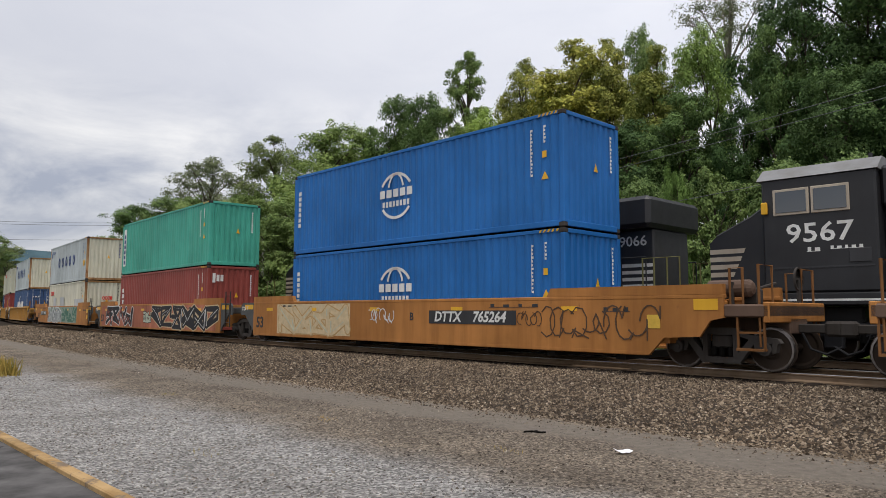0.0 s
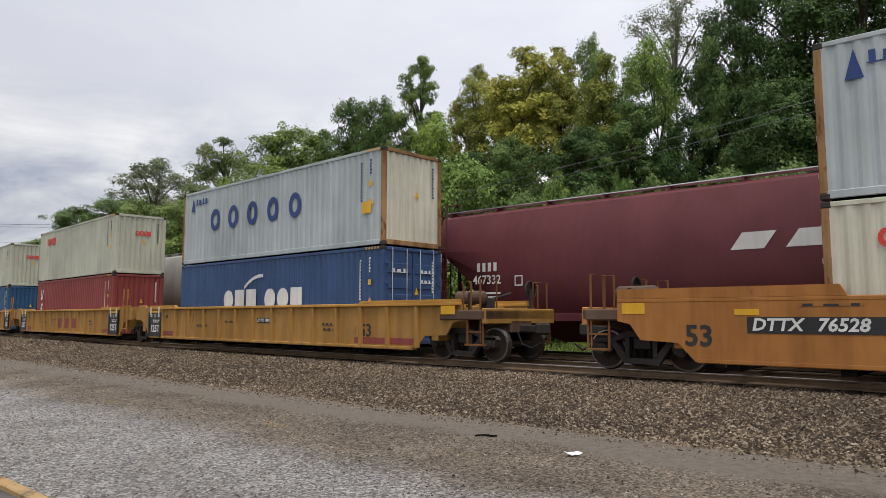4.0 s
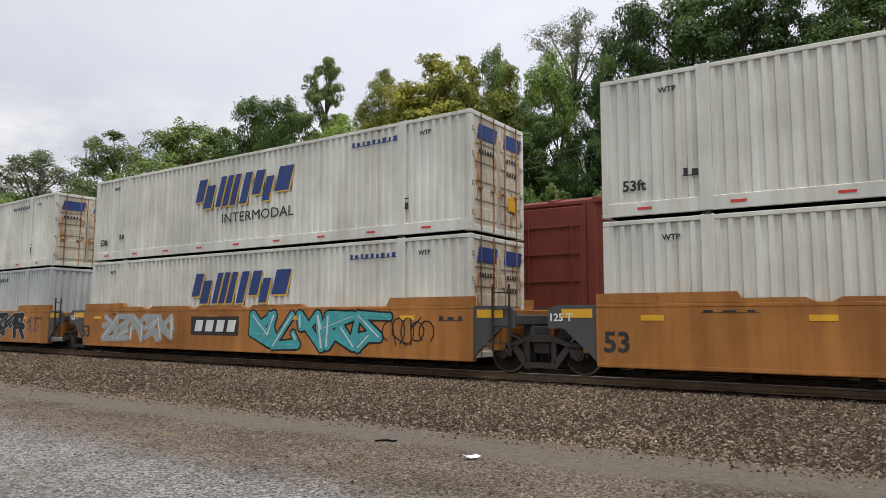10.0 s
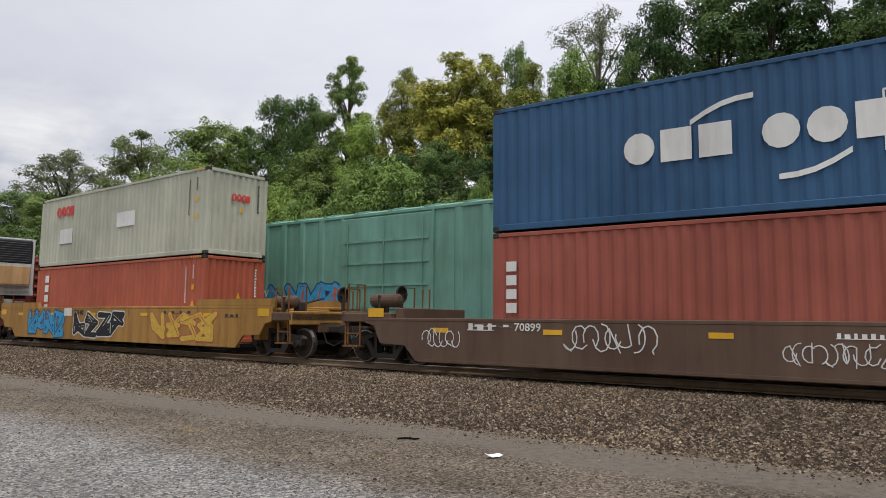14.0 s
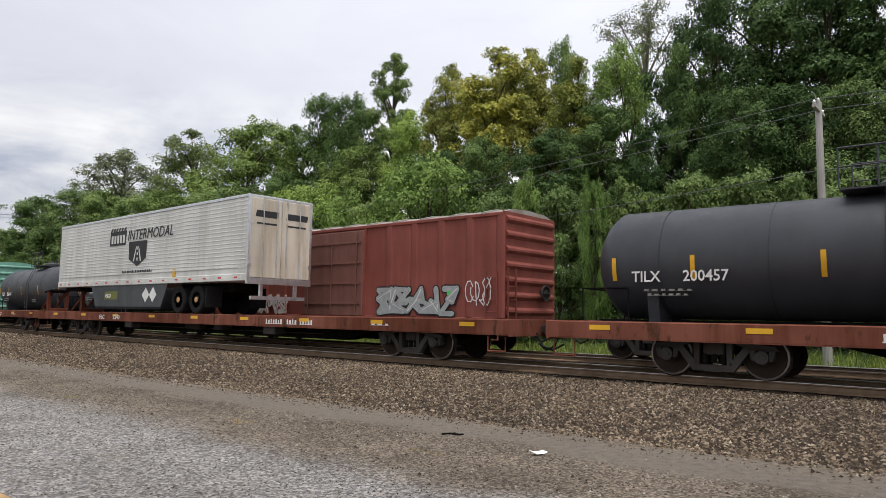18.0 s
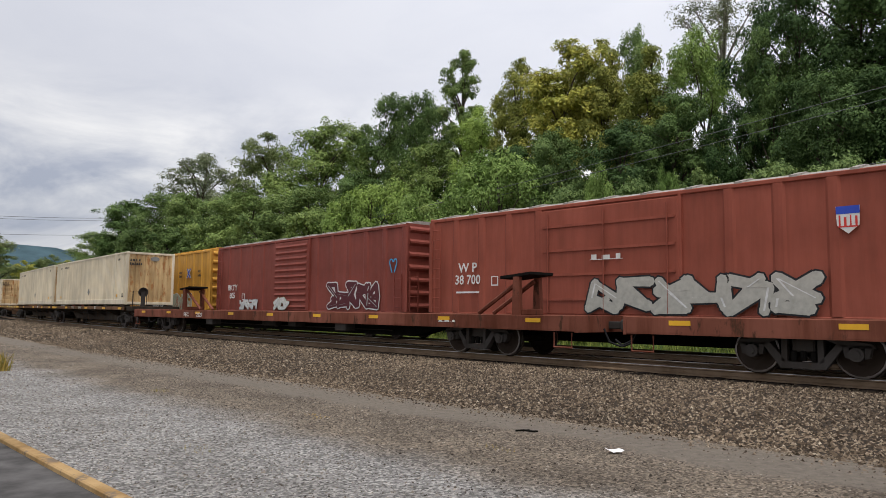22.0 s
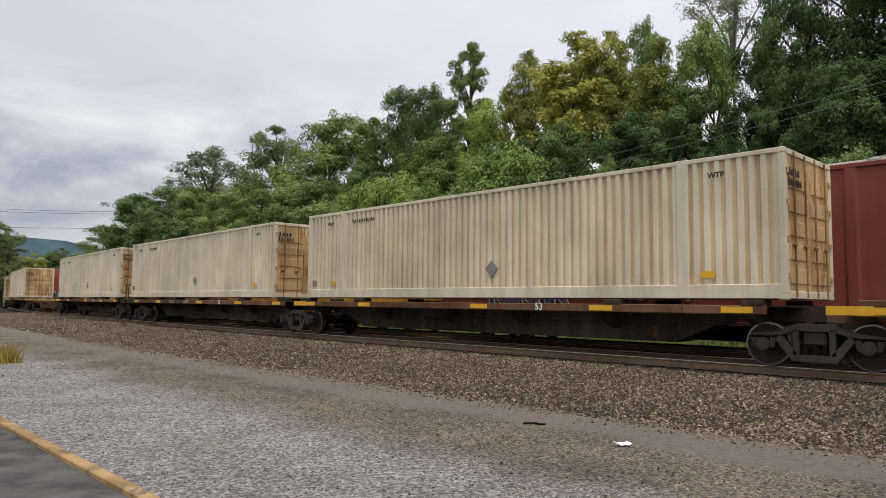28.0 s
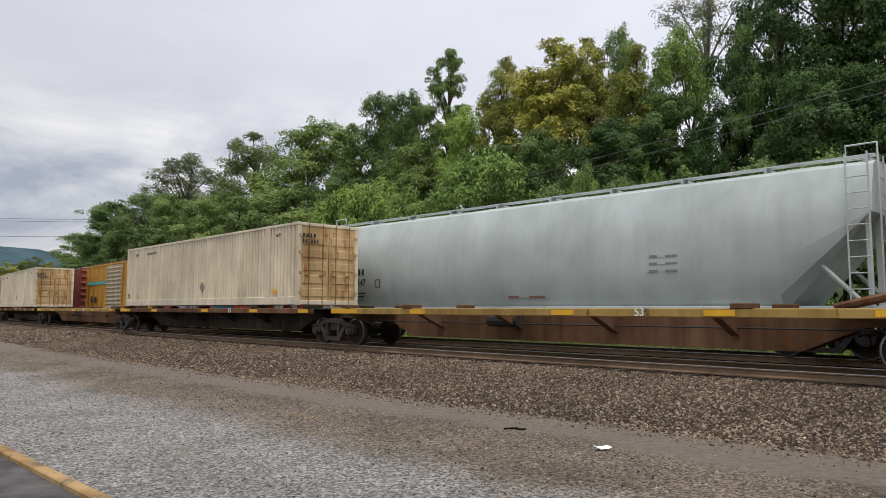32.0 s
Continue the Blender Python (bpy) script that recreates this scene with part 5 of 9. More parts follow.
CAN = {
    "white": plain("white_spray", (0.62, 0.62, 0.6), 0.7), "black": plain("black_spray", (0.02, 0.02, 0.022), 0.7), "teal": plain("teal_spray", (0.07, 0.36, 0.38), 0.7),
    "cream": plain("cream_spray", (0.55, 0.43, 0.26), 0.75), "sage": plain("sage_spray", (0.24, 0.30, 0.24), 0.75), "green": plain("dark_green_spray", (0.06, 0.16, 0.11), 0.7),
    "blue": plain("sky_blue_spray", (0.05, 0.30, 0.52), 0.7), "grey": plain("grey_spray", (0.33, 0.35, 0.34), 0.75), "red": plain("red_spray", (0.36, 0.05, 0.04), 0.7),
    "navy": plain("navy_spray", (0.03, 0.07, 0.16), 0.7), "yellow": plain("yellow_spray", (0.62, 0.40, 0.06), 0.7), "pale": plain("pale_green_spray", (0.42, 0.46, 0.36), 0.75),
    "faded": plain("faded_dark_spray", (0.085, 0.05, 0.03), 0.8), "ochre": plain("ochre_spray", (0.44, 0.28, 0.12), 0.75), "plum": plain("plum_spray", (0.10, 0.025, 0.03), 0.75), "coral": plain("coral_spray", (0.42, 0.12, 0.08), 0.75),
    "orange": plain("orange_spray", (0.62, 0.15, 0.04), 0.7), "royal": plain("royal_blue_spray", (0.03, 0.12, 0.50), 0.7), "lilac": plain("lilac_blue_spray", (0.16, 0.22, 0.52), 0.7), "moss": plain("moss_green_spray", (0.25, 0.225, 0.10), 0.75), "silver": plain("dull_silver_spray", (0.42, 0.41, 0.36), 0.7),
}
WELL = paint("faded_yellow_car", (0.385, 0.155, 0.030), 0.5, 0.65, fade=0.28)
SPRAYED = paint("panel_under_spray", (0.40, 0.13, 0.07), 0.7, 0.7, rust=(0.42, 0.2, 0.12), fade=0.35)
RAILROD = paint("rusty_orange_rods", (0.20, 0.092, 0.034), 0.6, 0.75)
RAILYEL = paint("worn_yellow_rods", (0.46, 0.22, 0.045), 0.5, 0.65)
WELLTOP = paint("yellow_car_top", (0.52, 0.26, 0.045), 0.22, 0.55)
WELLOLD = paint("dirty_yellow_car", (0.38, 0.20, 0.045), 0.62, 0.65)
BROWNCAR = paint("dull_brown_car", (0.115, 0.068, 0.045), 0.35, 0.7)
FLATRED = paint("oxide_flat_car", (0.185, 0.060, 0.036), 0.85, 0.75, rust=(0.075, 0.036, 0.022), fade=0.35)
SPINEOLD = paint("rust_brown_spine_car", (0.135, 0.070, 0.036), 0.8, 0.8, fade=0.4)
# Darker than the empty cars' brown: the load's shade over grime, as colour.
SPINESHADE = paint("load_shaded_grimy_spine_car", (0.044, 0.034, 0.025), 0.8, 0.85, fade=0.4)
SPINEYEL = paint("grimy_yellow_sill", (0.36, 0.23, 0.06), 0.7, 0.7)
REDBAND = paint("dull_red_band", (0.25, 0.05, 0.04), 0.3)
BADGE = paint("olive_badge", (0.16, 0.17, 0.03), 0.1)
DARKGREY = paint("dark_grey_panel", (0.07, 0.072, 0.07), 0.2, 0.6)


def reflectors(car, xs, z, y, w=0.44, h=0.11):
    for x in xs:
        part("reflector", Flat(y, 0.006).rect(x, z, w, h), YELLOW, car)


def number_board(car, x, z, y, number, w=3.3, h=0.36, mark="DTTX"):
    b = part("number_board", Flat(y, 0.006).rect(x, z, w, h), BLACK, car)
    size = min(h * 1.05, w * 0.142)
    lettering(mark, size, WHITE, b, side(x - w * 0.27, z, y - 0.012), 1.02, lean=0.2, weight=0.026)
    lettering(number, size, WHITE, b, side(x + w * 0.21, z, y - 0.012), 1.02, lean=0.2, weight=0.026)


def well_unit(m, style, train, ends=("mid", "mid"), half=9.9, number="", seed=0, mat=None, top=1.5, low=0.26, label=""):
    """One unit of a double-stack well car: two deep side sills, end platforms, a floor lattice. ends: left and right, 'mid' over a shared truck, 'out' with coupler and rails."""
    mat = mat or WELL
    car = thing("well_car", m, label or "weathered yellow-orange double-stack well car", "railway well car", "well cars")
    Y = 1.5
    run = 8.55
    lip = {e: half if kind == "out" else half - 1.6 if style == "ribbed" else max(half - 1.43, 8.15) for e, kind in zip((-1, 1), ends)}
    h = half

    def outline(e, kind):
        """The end of a side plate, from its foot up: cut away over the truck, or square."""
        if kind == "out":
            return [(e * (h - 1.62), low), (e * (h - 1.28), low + 0.36), (e * (h - 0.5), low + 0.40), (e * (h - 0.28), 0.98), (e * h, 1.04), (e * h, top - 0.08)]
        return [(e * lip[e], low), (e * lip[e], top - 0.08)]

    for o in (-1, 1):
        y0, y1 = sorted((o * (Y - 0.07), o * Y))
        if style == "ribbed":
            y0, y1 = sorted((o * (Y - 0.13), o * (Y - 0.09)))
        sill = part("side_sill", Form().prism(outline(1, ends[1]) + outline(-1, ends[0])[::-1], "y", y0, y1), mat, car)
        part("top_chord", Form().box(-lip[-1], lip[1], *sorted((o * (Y - 0.16), o * (Y + 0.005))), top - 0.085, top, 0.015), WELLTOP if style == "ribbed" else mat, car)
        foot = [h - 1.66 if kind == "out" else lip[e] - 0.02 for e, kind in zip((-1, 1), ends)]
        part("bottom_chord", Form().box(-foot[0], foot[1], *sorted((o * (Y - 0.2), o * (Y + 0.004))), low - 0.02, low + 0.07, 0.015), mat, car)
        if style == "ribbed":
            for i in range(15):
                x = -run + 0.55 + i * (2 * run - 1.1) / 14
                if x > lip[1] - 0.1 or x < 0.1 - lip[-1]:
                    continue
                part("side_post", once(("side_post", o), lambda: Form().prism([(-0.075, o * (Y - 0.1)), (-0.05, o * Y), (0.05, o * Y), (0.075, o * (Y - 0.1))], "z", low + 0.05, top - 0.1)), mat, sill, at=pose(x, 0, 0))
        for e, kind in zip((-1, 1), ends):
            if style != "brown":
                x0, x1 = sorted((e * (run - 2.9), e * (lip[e] - 0.01)))
                up = 0.2 if style == "smooth" else 0.08
                part("raised_rail", Form().prism([(x0, top), (x1, top), (x1 - (0.0 if e > 0 else 0.12), top + up), (x0 + (0.12 if e > 0 else 0.0), top + up)], "y", *sorted((o * (Y - 0.14), o * (Y + 0.002)))), mat if style == "smooth" else WELLTOP, car)
    for i in range(9):
        x = -7.6 + i * 1.9
        part("floor_beam", once("floor_beam", lambda: Form().box(-0.12, 0.12, -1.42, 1.42, 0.12, 0.27)), GRIMESHADE, car, at=pose(x, 0, 0))
    for e, kind in zip((-1, 1), ends):
        reach = half + (0.85 if kind == "out" else -0.2)
        x0, x1 = sorted((e * (run + 0.3), e * reach))
        wide = 1.48 if kind == "out" else 1.15
        part("end_platform", Form().box(x0, x1, -wide, wide, 1.05, 1.30, 0.03).box(x0, x1, -0.45, 0.45, 0.72, 1.05, 0.03), BROWNCAR if kind == "out" else mat if style == "ribbed" else DARKGREY, car)
        part("bulkhead", Form().box(*sorted((e * (run - 0.05), e * (run + 0.2))), -1.4, 1.4, 0.5, 1.42, 0.02), mat, car)
        if kind == "out":
            xe = e * (half + 0.85)
            coupler(car, xe, e)
            part("end_sill", Form().box(*sorted((xe - e * 0.12, xe)), -1.48, 1.48, 0.95, 1.34, 0.02), mat, car)
            part("yellow_panel", Flat(-1.502, 0.006).rect(e * (half - 0.36), 1.3, 0.5, 0.22), YELLOW, car)
            for y in (-1.42, 1.42):
                grab(car, [(xe - e * 0.2, y, 0.5), (xe - e * 0.2, y, 2.05), (xe - e * 0.2, y * 0.55, 2.05), (xe - e * 0.2, y * 0.55, 1.3)], RAILROD)
                grab(car, [(xe - e * 0.75, y, 1.3), (xe - e * 0.75, y, 2.0), (xe - e * 0.5, y, 2.0), (xe - e * 0.5, y, 1.3)], RAILROD)
                part("step", Form().box(*sorted((xe - e * 0.62, xe - e * 0.12)), y - 0.12, y + 0.12, 0.42, 0.46).box(*sorted((xe - e * 0.64, xe - e * 0.60)), y - 0.02, y + 0.02, 0.42, 1.05).box(*sorted((xe - e * 0.14, xe - e * 0.10)), y - 0.02, y + 0.02, 0.42, 1.05).box(*sorted((xe - e * 0.62, xe - e * 0.12)), y - 0.02, y + 0.02, 0.74, 0.78), RAILROD, car)
            part("brake_wheel", Form().lathe([(-0.02, 0.25), (0.02, 0.25), (0.02, 0.215), (-0.02, 0.215), (-0.02, 0.25)], (xe - e * 0.25, 0.75, 1.85), "x", 16).box(xe - e * 0.25 - 0.015, xe - e * 0.25 + 0.015, 0.5, 1.0, 1.83, 1.87).box(xe - e * 0.25 - 0.03, xe - e * 0.25 + 0.03, 0.7, 0.8, 1.3, 1.85), CAST, car)
            part("air_reservoir", Form().lathe([(-0.5, 0.0), (-0.47, 0.12), (-0.4, 0.18), (0.4, 0.18), (0.47, 0.12), (0.5, 0.0)], (e * (half - 0.15), -0.85, 1.62), "x", 14), BROWNCAR, car)
            part("brake_rigging", Form().rod((xe - e * 0.9, -1.0, 1.15), (xe - e * 0.9, -1.0, 1.75), 0.05, 6).rod((xe - e * 1.3, -0.7, 1.4), (xe - e * 0.5, 0.2, 1.75), 0.03, 6).box(*sorted((xe - e * 0.8, xe - e * 0.5)), -0.75, -0.45, 1.3, 1.62, 0.03), CAST, car)
            truck(car, e * (half - 0.3), train)
        else:
            if kind == "truck":
                truck(car, e * half, train)
            a = lip[e]
            for o in (-1, 1):
                if style == "ribbed":
                    part("end_plate", Form().prism([(e * (a + 0.003), low), (e * (a + 0.12), low + 0.02), (e * (a + 0.34), 0.62), (e * (a + 0.62), 0.88), (e * (a + 0.95), 0.98), (e * (a + 1.38), 0.98), (e * (a + 1.38), 1.42), (e * (a + 1.2), 1.46), (e * (a + 1.2), 1.62), (e * (a + 0.55), 1.62), (e * (a + 0.45), top), (e * (a + 0.003), top)], "y", *sorted((o * (Y - 0.12), o * (Y - 0.05)))), mat, car, "yellow end plate arched over the wheels")
                    part("end_box", Form().box(*sorted((e * (a + 1.1), e * (a + 1.42))), *sorted((o * (Y - 0.5), o * (Y - 0.14))), 1.0, 1.56, 0.02), mat, car)
                    continue
                part("end_plate", Form().prism([(e * (a + 0.003), low + 0.06), (e * (a + 0.16), low + 0.24), (e * (a + 0.72), 1.0), (e * (a + 1.05), 1.0), (e * (a + 1.05), 1.36), (e * (a + 0.9), top - 0.02), (e * (a + 0.003), top - 0.02)], "y", *sorted((o * (Y - 0.09), o * (Y - 0.03)))), DARKGREY, car, "grimy dark end plate over the truck")
            if style != "ribbed":
                part("yellow_panel", Flat(-Y + 0.03, 0.006).rect(e * (a + 0.42), top - 0.19, 0.66, 0.18), YELLOW, car)
                if e > 0:
                    ladder(car, e * (a + 0.72), -1.5, 0.5, 1.95, CAST, 0.42, rungs=4)
            else:
                part("yellow_panel", Flat(-Y + 0.006, 0.012).rect(e * (a - 0.52), top - 0.2, 0.85, 0.13), YELLOW, car)
                if e > 0:
                    ladder(car, a + 0.78, -1.5, 0.45, 1.62, RAILYEL, 0.5, rungs=4)
                    for x in (a + 0.53, a + 1.03):
                        grab(car, [(x - 0.05, -1.5, 1.5), (x - 0.05, -1.5, 2.35), (x + 0.05, -1.5, 2.35), (x + 0.05, -1.5, 1.9)], RAILYEL, "grab_iron", 0.017)
                else:
                    for x in (-a - 0.25, -a + 0.55):
                        grab(car, [(x - 0.06, 1.4, 1.5), (x - 0.06, 1.4, 2.3), (x + 0.06, 1.4, 2.3), (x + 0.06, 1.4, 1.5)], RAILYEL, "grab_iron", 0.02)
    y = -Y - 0.002
    if style != "ribbed":
        reflectors(car, (-7.3, -4.4, -1.0, 2.6, 6.3), top - 0.28, y)
        for row in ((7.55, top - 0.3, 0.7, 0.1, 3, 0.4), (4.6, top - 0.2, 1.6, 0.09, 4, 1.2), (-5.9, top - 0.16, 1.0, 0.05, 3, 0.4)):
            part("stencil_line", Flat(y, 0.005).bars(*row), DARKMARK if style == "smooth" else WHITE, car)
    else:
        part("red_band", Flat(y + 0.085, 0.004).rect(6.7, low + 0.2, 2.6, 0.17), REDBAND, car)
        part("red_band", Flat(y + 0.085, 0.004).rect(-6.9, low + 0.2, 2.4, 0.17), REDBAND, car)
        for row in ((4.2, 0.9, 0.7, 0.08, 4), (4.2, 0.75, 0.6, 0.08, 3), (-1.5, 0.95, 0.9, 0.06, 3), (-3.6, 0.8, 0.8, 0.06, 4)):
            part("stencil_line", Flat(y + 0.085, 0.005).bars(*row), DARKMARK, car)
    return car


def capacity(car, x, z, y, text, size=0.34, mat=None):
    lettering(text, size, mat or DARKMARK, car, side(x, z, y), 1.0, weight=0.024)


def flat_car(m, length, number, hitch, mark_at, name_at, group="flat cars"):
    car = thing("flat_car", m, "rust-brown flat car with a long low deck and yellow reflectors", "railway flat car", group)
    L, Y = length / 2 - 0.55, 1.36
    part("deck", Form().box(-L, L, -Y + 0.02, Y - 0.02, 0.98, 1.04, 0.01), FLATRED, car)
    for o in (-1, 1):
        part("side_sill", Form().box(-L, L, *sorted((o * (Y - 0.05), o * Y)), 0.70, 1.05, 0.012).box(-L, L, *sorted((o * (Y - 0.16), o * Y)), 0.69, 0.72), FLATRED, car)
    # Fishbelly drawn extra deep so that the gap beneath the car reads dark.
    part("centre_sill", Form().prism([(-L, 0.72), (L, 0.72), (L, 0.98), (-L, 0.98)], "y", -0.3, 0.3).prism([(-L * 0.62, 0.72), (-L * 0.5, 0.34), (L * 0.5, 0.34), (L * 0.62, 0.72)], "y", -0.28, 0.28), GRIMESHADE, car)
    part("brake_gear", Form().rod((-1.5, -0.7, 0.62), (-0.5, -0.7, 0.62), 0.16, 10).box(0.6, 1.1, -0.95, -0.5, 0.5, 0.78, 0.03).rod((-6, -0.4, 0.5), (6, -0.4, 0.5), 0.02, 5), CAST, car)
    for x in (-5.2, 4.4):
        part("bracket", Form().box(x - 0.3, x + 0.3, -1.3, -0.9, 0.45, 0.7, 0.02), CAST, car)
    y = -Y - 0.002
    reflectors(car, [-L + 1.2 + i * (2 * L - 2.4) / 8 for i in range(9)], 0.93, y, 0.46, 0.1)
    for d, w, n in ((-0.85, 0.85, 7), (0.05, 0.5, 4), (0.75, 0.6, 5)) if name_at is not None else ():
        part("owner_line", Flat(y, 0.005).bars(name_at + d, 0.86, w, 0.15, n, 0.35), WHITE, car)
    part("data_line", Flat(y, 0.005).bars(L - 4.2, 0.86, 0.7, 0.05, 3), WHITE, car)
    lettering("FEC", 0.24, WHITE, car, side(mark_at, 0.84, y - 0.004), 1.3)
    lettering(number, 0.24, WHITE, car, side(mark_at + 1.35, 0.84, y - 0.004), 1.3)
    for e in (-1, 1):
        truck(car, e * (L - 3.4), "near")
        coupler(car, e * L, e)
        part("end_sill", Form().box(*sorted((e * L, e * (L + 0.08))), -Y, Y, 0.66, 1.06, 0.01), FLATRED, car)
        grab(car, [(e * (L - 0.1), -Y + 0.05, 0.66), (e * (L - 0.1), -Y + 0.05, 0.32), (e * (L - 0.6), -Y + 0.05, 0.32), (e * (L - 0.6), -Y + 0.05, 0.66)], FLATRED, "step")
    for h in hitch:
        x, e = h
        st = part("trailer_hitch", Form().box(x - 0.2, x + 0.2, -0.42, 0.42, 1.04, 1.2, 0.02).prism([(x - 0.12, 1.04), (x + 0.14, 1.04), (x + 0.1, 2.05), (x - 0.08, 2.05)], "y", -0.5, -0.36).prism([(x - 0.12, 1.04), (x + 0.14, 1.04), (x + 0.1, 2.05), (x - 0.08, 2.05)], "y", 0.36, 0.5), FLATRED, car, "folding steel trailer hitch")
        part("hitch_strut", Form().rod((x + e * 1.5, -0.3, 1.08), (x, -0.3, 1.95), 0.06, 6).rod((x + e * 1.5, 0.3, 1.08), (x, 0.3, 1.95), 0.06, 6), FLATRED, st)
        part("hitch_plate", Form().prism([(x - 0.55, 2.0), (x + 0.5, 2.1), (x + 0.5, 2.17), (x - 0.55, 2.08)], "y", -0.48, 0.48), GRIMESHADE, st)
    return car


def spine_unit(m, half, ends, number="", empty=False):
    """One platform of a spine car: a deep centre sill with arms that carry the container's corners."""
    # Loaded platforms take the shaded copy of the paint.
    SPINE = SPINEOLD if empty else SPINESHADE
    car = thing("spine_car", m, "grimy spine car platform with yellow-marked side arms, painted darker where loaded", "railway spine car", "spine cars")
    H = half
    part("centre_sill", Form().prism([(-H, 0.86), (-H + 2.0, 0.82), (-H + 3.1, 0.34), (H - 3.1, 0.34), (H - 2.0, 0.82), (H, 0.86), (H, 1.14), (-H, 1.14)], "y", -0.36, 0.36), SPINE, car)
    for x in (-H + 1.15, -4.2, -1.4, 1.4, 4.2, H - 1.15):
        for o in (-1, 1):
            part("side_arm", once(("side_arm", o), lambda: Form().prism([(o * 0.36, 0.60), (o * 0.36, 1.12), (o * 1.3, 1.12), (o * 1.3, 0.98)], "x", -0.09, 0.09)), SPINE, car, at=pose(x, 0, 0))
    for o in (-1, 1):
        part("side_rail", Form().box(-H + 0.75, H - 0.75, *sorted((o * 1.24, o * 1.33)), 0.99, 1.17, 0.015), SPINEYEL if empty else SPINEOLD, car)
        for x in (-H + 1.0, -4.7, 4.7, H - 1.0):
            part("corner_support", Form().box(x - 0.22, x + 0.22, *sorted((o * 0.95, o * 1.34)), 1.16, 1.275, 0.015), SPINE, car)
    part("deck_plate", Form().box(-H + 0.4, -H + 2.4, -1.2, 1.2, 1.13, 1.17, 0.01).box(H - 2.4, H - 0.4, -1.2, 1.2, 1.13, 1.17, 0.01), SPINE, car)
    part("air_reservoir", Form().rod((-2.2, -0.62, 0.86), (-1.2, -0.62, 0.86), 0.17, 10), CAST, car)
    part("pipe", Form().rod((-H + 0.6, -0.5, 0.78), (H - 0.6, -0.5, 0.78), 0.022, 5), CAST, car)
    reflectors(car, (-H + 1.3, -H / 2, 0.6, H / 2, H - 1.3), 1.08, -1.335, 0.62, 0.12)
    if number:
        lettering("TTAX", 0.2, PALEMARK, car, side(-2.7, 1.085, -1.342), 1.25)
        lettering(number, 0.2, PALEMARK, car, side(-0.9, 1.085, -1.342), 1.25)
    capacity(car, H * 0.3, 1.085, -1.342, "53", 0.24, WHITE)
    for e, kind in zip((-1, 1), ends):
        if kind == "out":
            xe = e * (H + 0.55)
            part("end_sill", Form().box(*sorted((e * (H - 0.4), xe)), -1.25, 1.25, 0.95, 1.2, 0.02), SPINE, car)
            coupler(car, xe, e)
            truck(car, e * (H - 1.45), "near")
            grab(car, [(xe - e * 0.1, -1.2, 0.45), (xe - e * 0.1, -1.2, 2.0), (xe - e * 0.1, -0.5, 2.0), (xe - e * 0.1, -0.5, 1.2)], SPINE)
            part("brake_wheel", Form().lathe([(-0.02, 0.26), (0.02, 0.26), (0.02, 0.225), (-0.02, 0.225), (-0.02, 0.26)], (xe - e * 0.2, -0.65, 1.95), "x", 16).box(xe - e * 0.2 - 0.015, xe - e * 0.2 + 0.015, -0.9, -0.4, 1.93, 1.97).box(xe - e * 0.2 - 0.04, xe - e * 0.2 + 0.04, -0.75, -0.55, 1.2, 1.95), CAST, car)
        elif kind == "truck":
            truck(car, e * (H + 0.02), "near")
            part("yellow_panel", Flat(-1.335, 0.007).rect(e * (H - 0.65), 1.09, 0.75, 0.16), YELLOW, car)
    if empty:
        x = H - 1.0
        st = part("trailer_hitch", Form().prism([(x - 0.15, 1.15), (x + 0.15, 1.15), (x + 0.1, 1.5), (x - 0.1, 1.5)], "y", -0.45, 0.45), SPINE, car, "lowered trailer hitch")
        part("hitch_strut", Form().rod((x - 1.5, -0.3, 1.2), (x, -0.3, 1.55), 0.07, 6).rod((x - 1.5, 0.3, 1.2), (x, 0.3, 1.55), 0.07, 6), SPINE, st)
    return car


# ---- road trailers ----
TRAILERSIDE = paint("white_trailer_skin", (0.66, 0.66, 0.62), 0.3, 0.4, rust=(0.3, 0.28, 0.25))
TRAILERDOOR = paint("dirty_white_doors", (0.60, 0.54, 0.44), 0.55, 0.5)
SKIRT = paint("grey_skirt", (0.055, 0.06, 0.065), 0.2, 0.5)
COOLER = plain("black_grille", (0.02, 0.02, 0.022), 0.5)
RIMWHITE = paint("chalky_white_rim", (0.56, 0.54, 0.48), 0.4, 0.6)
RUSTTAN = paint("stained_tan_panel", (0.55, 0.33, 0.15), 0.5, 0.6)


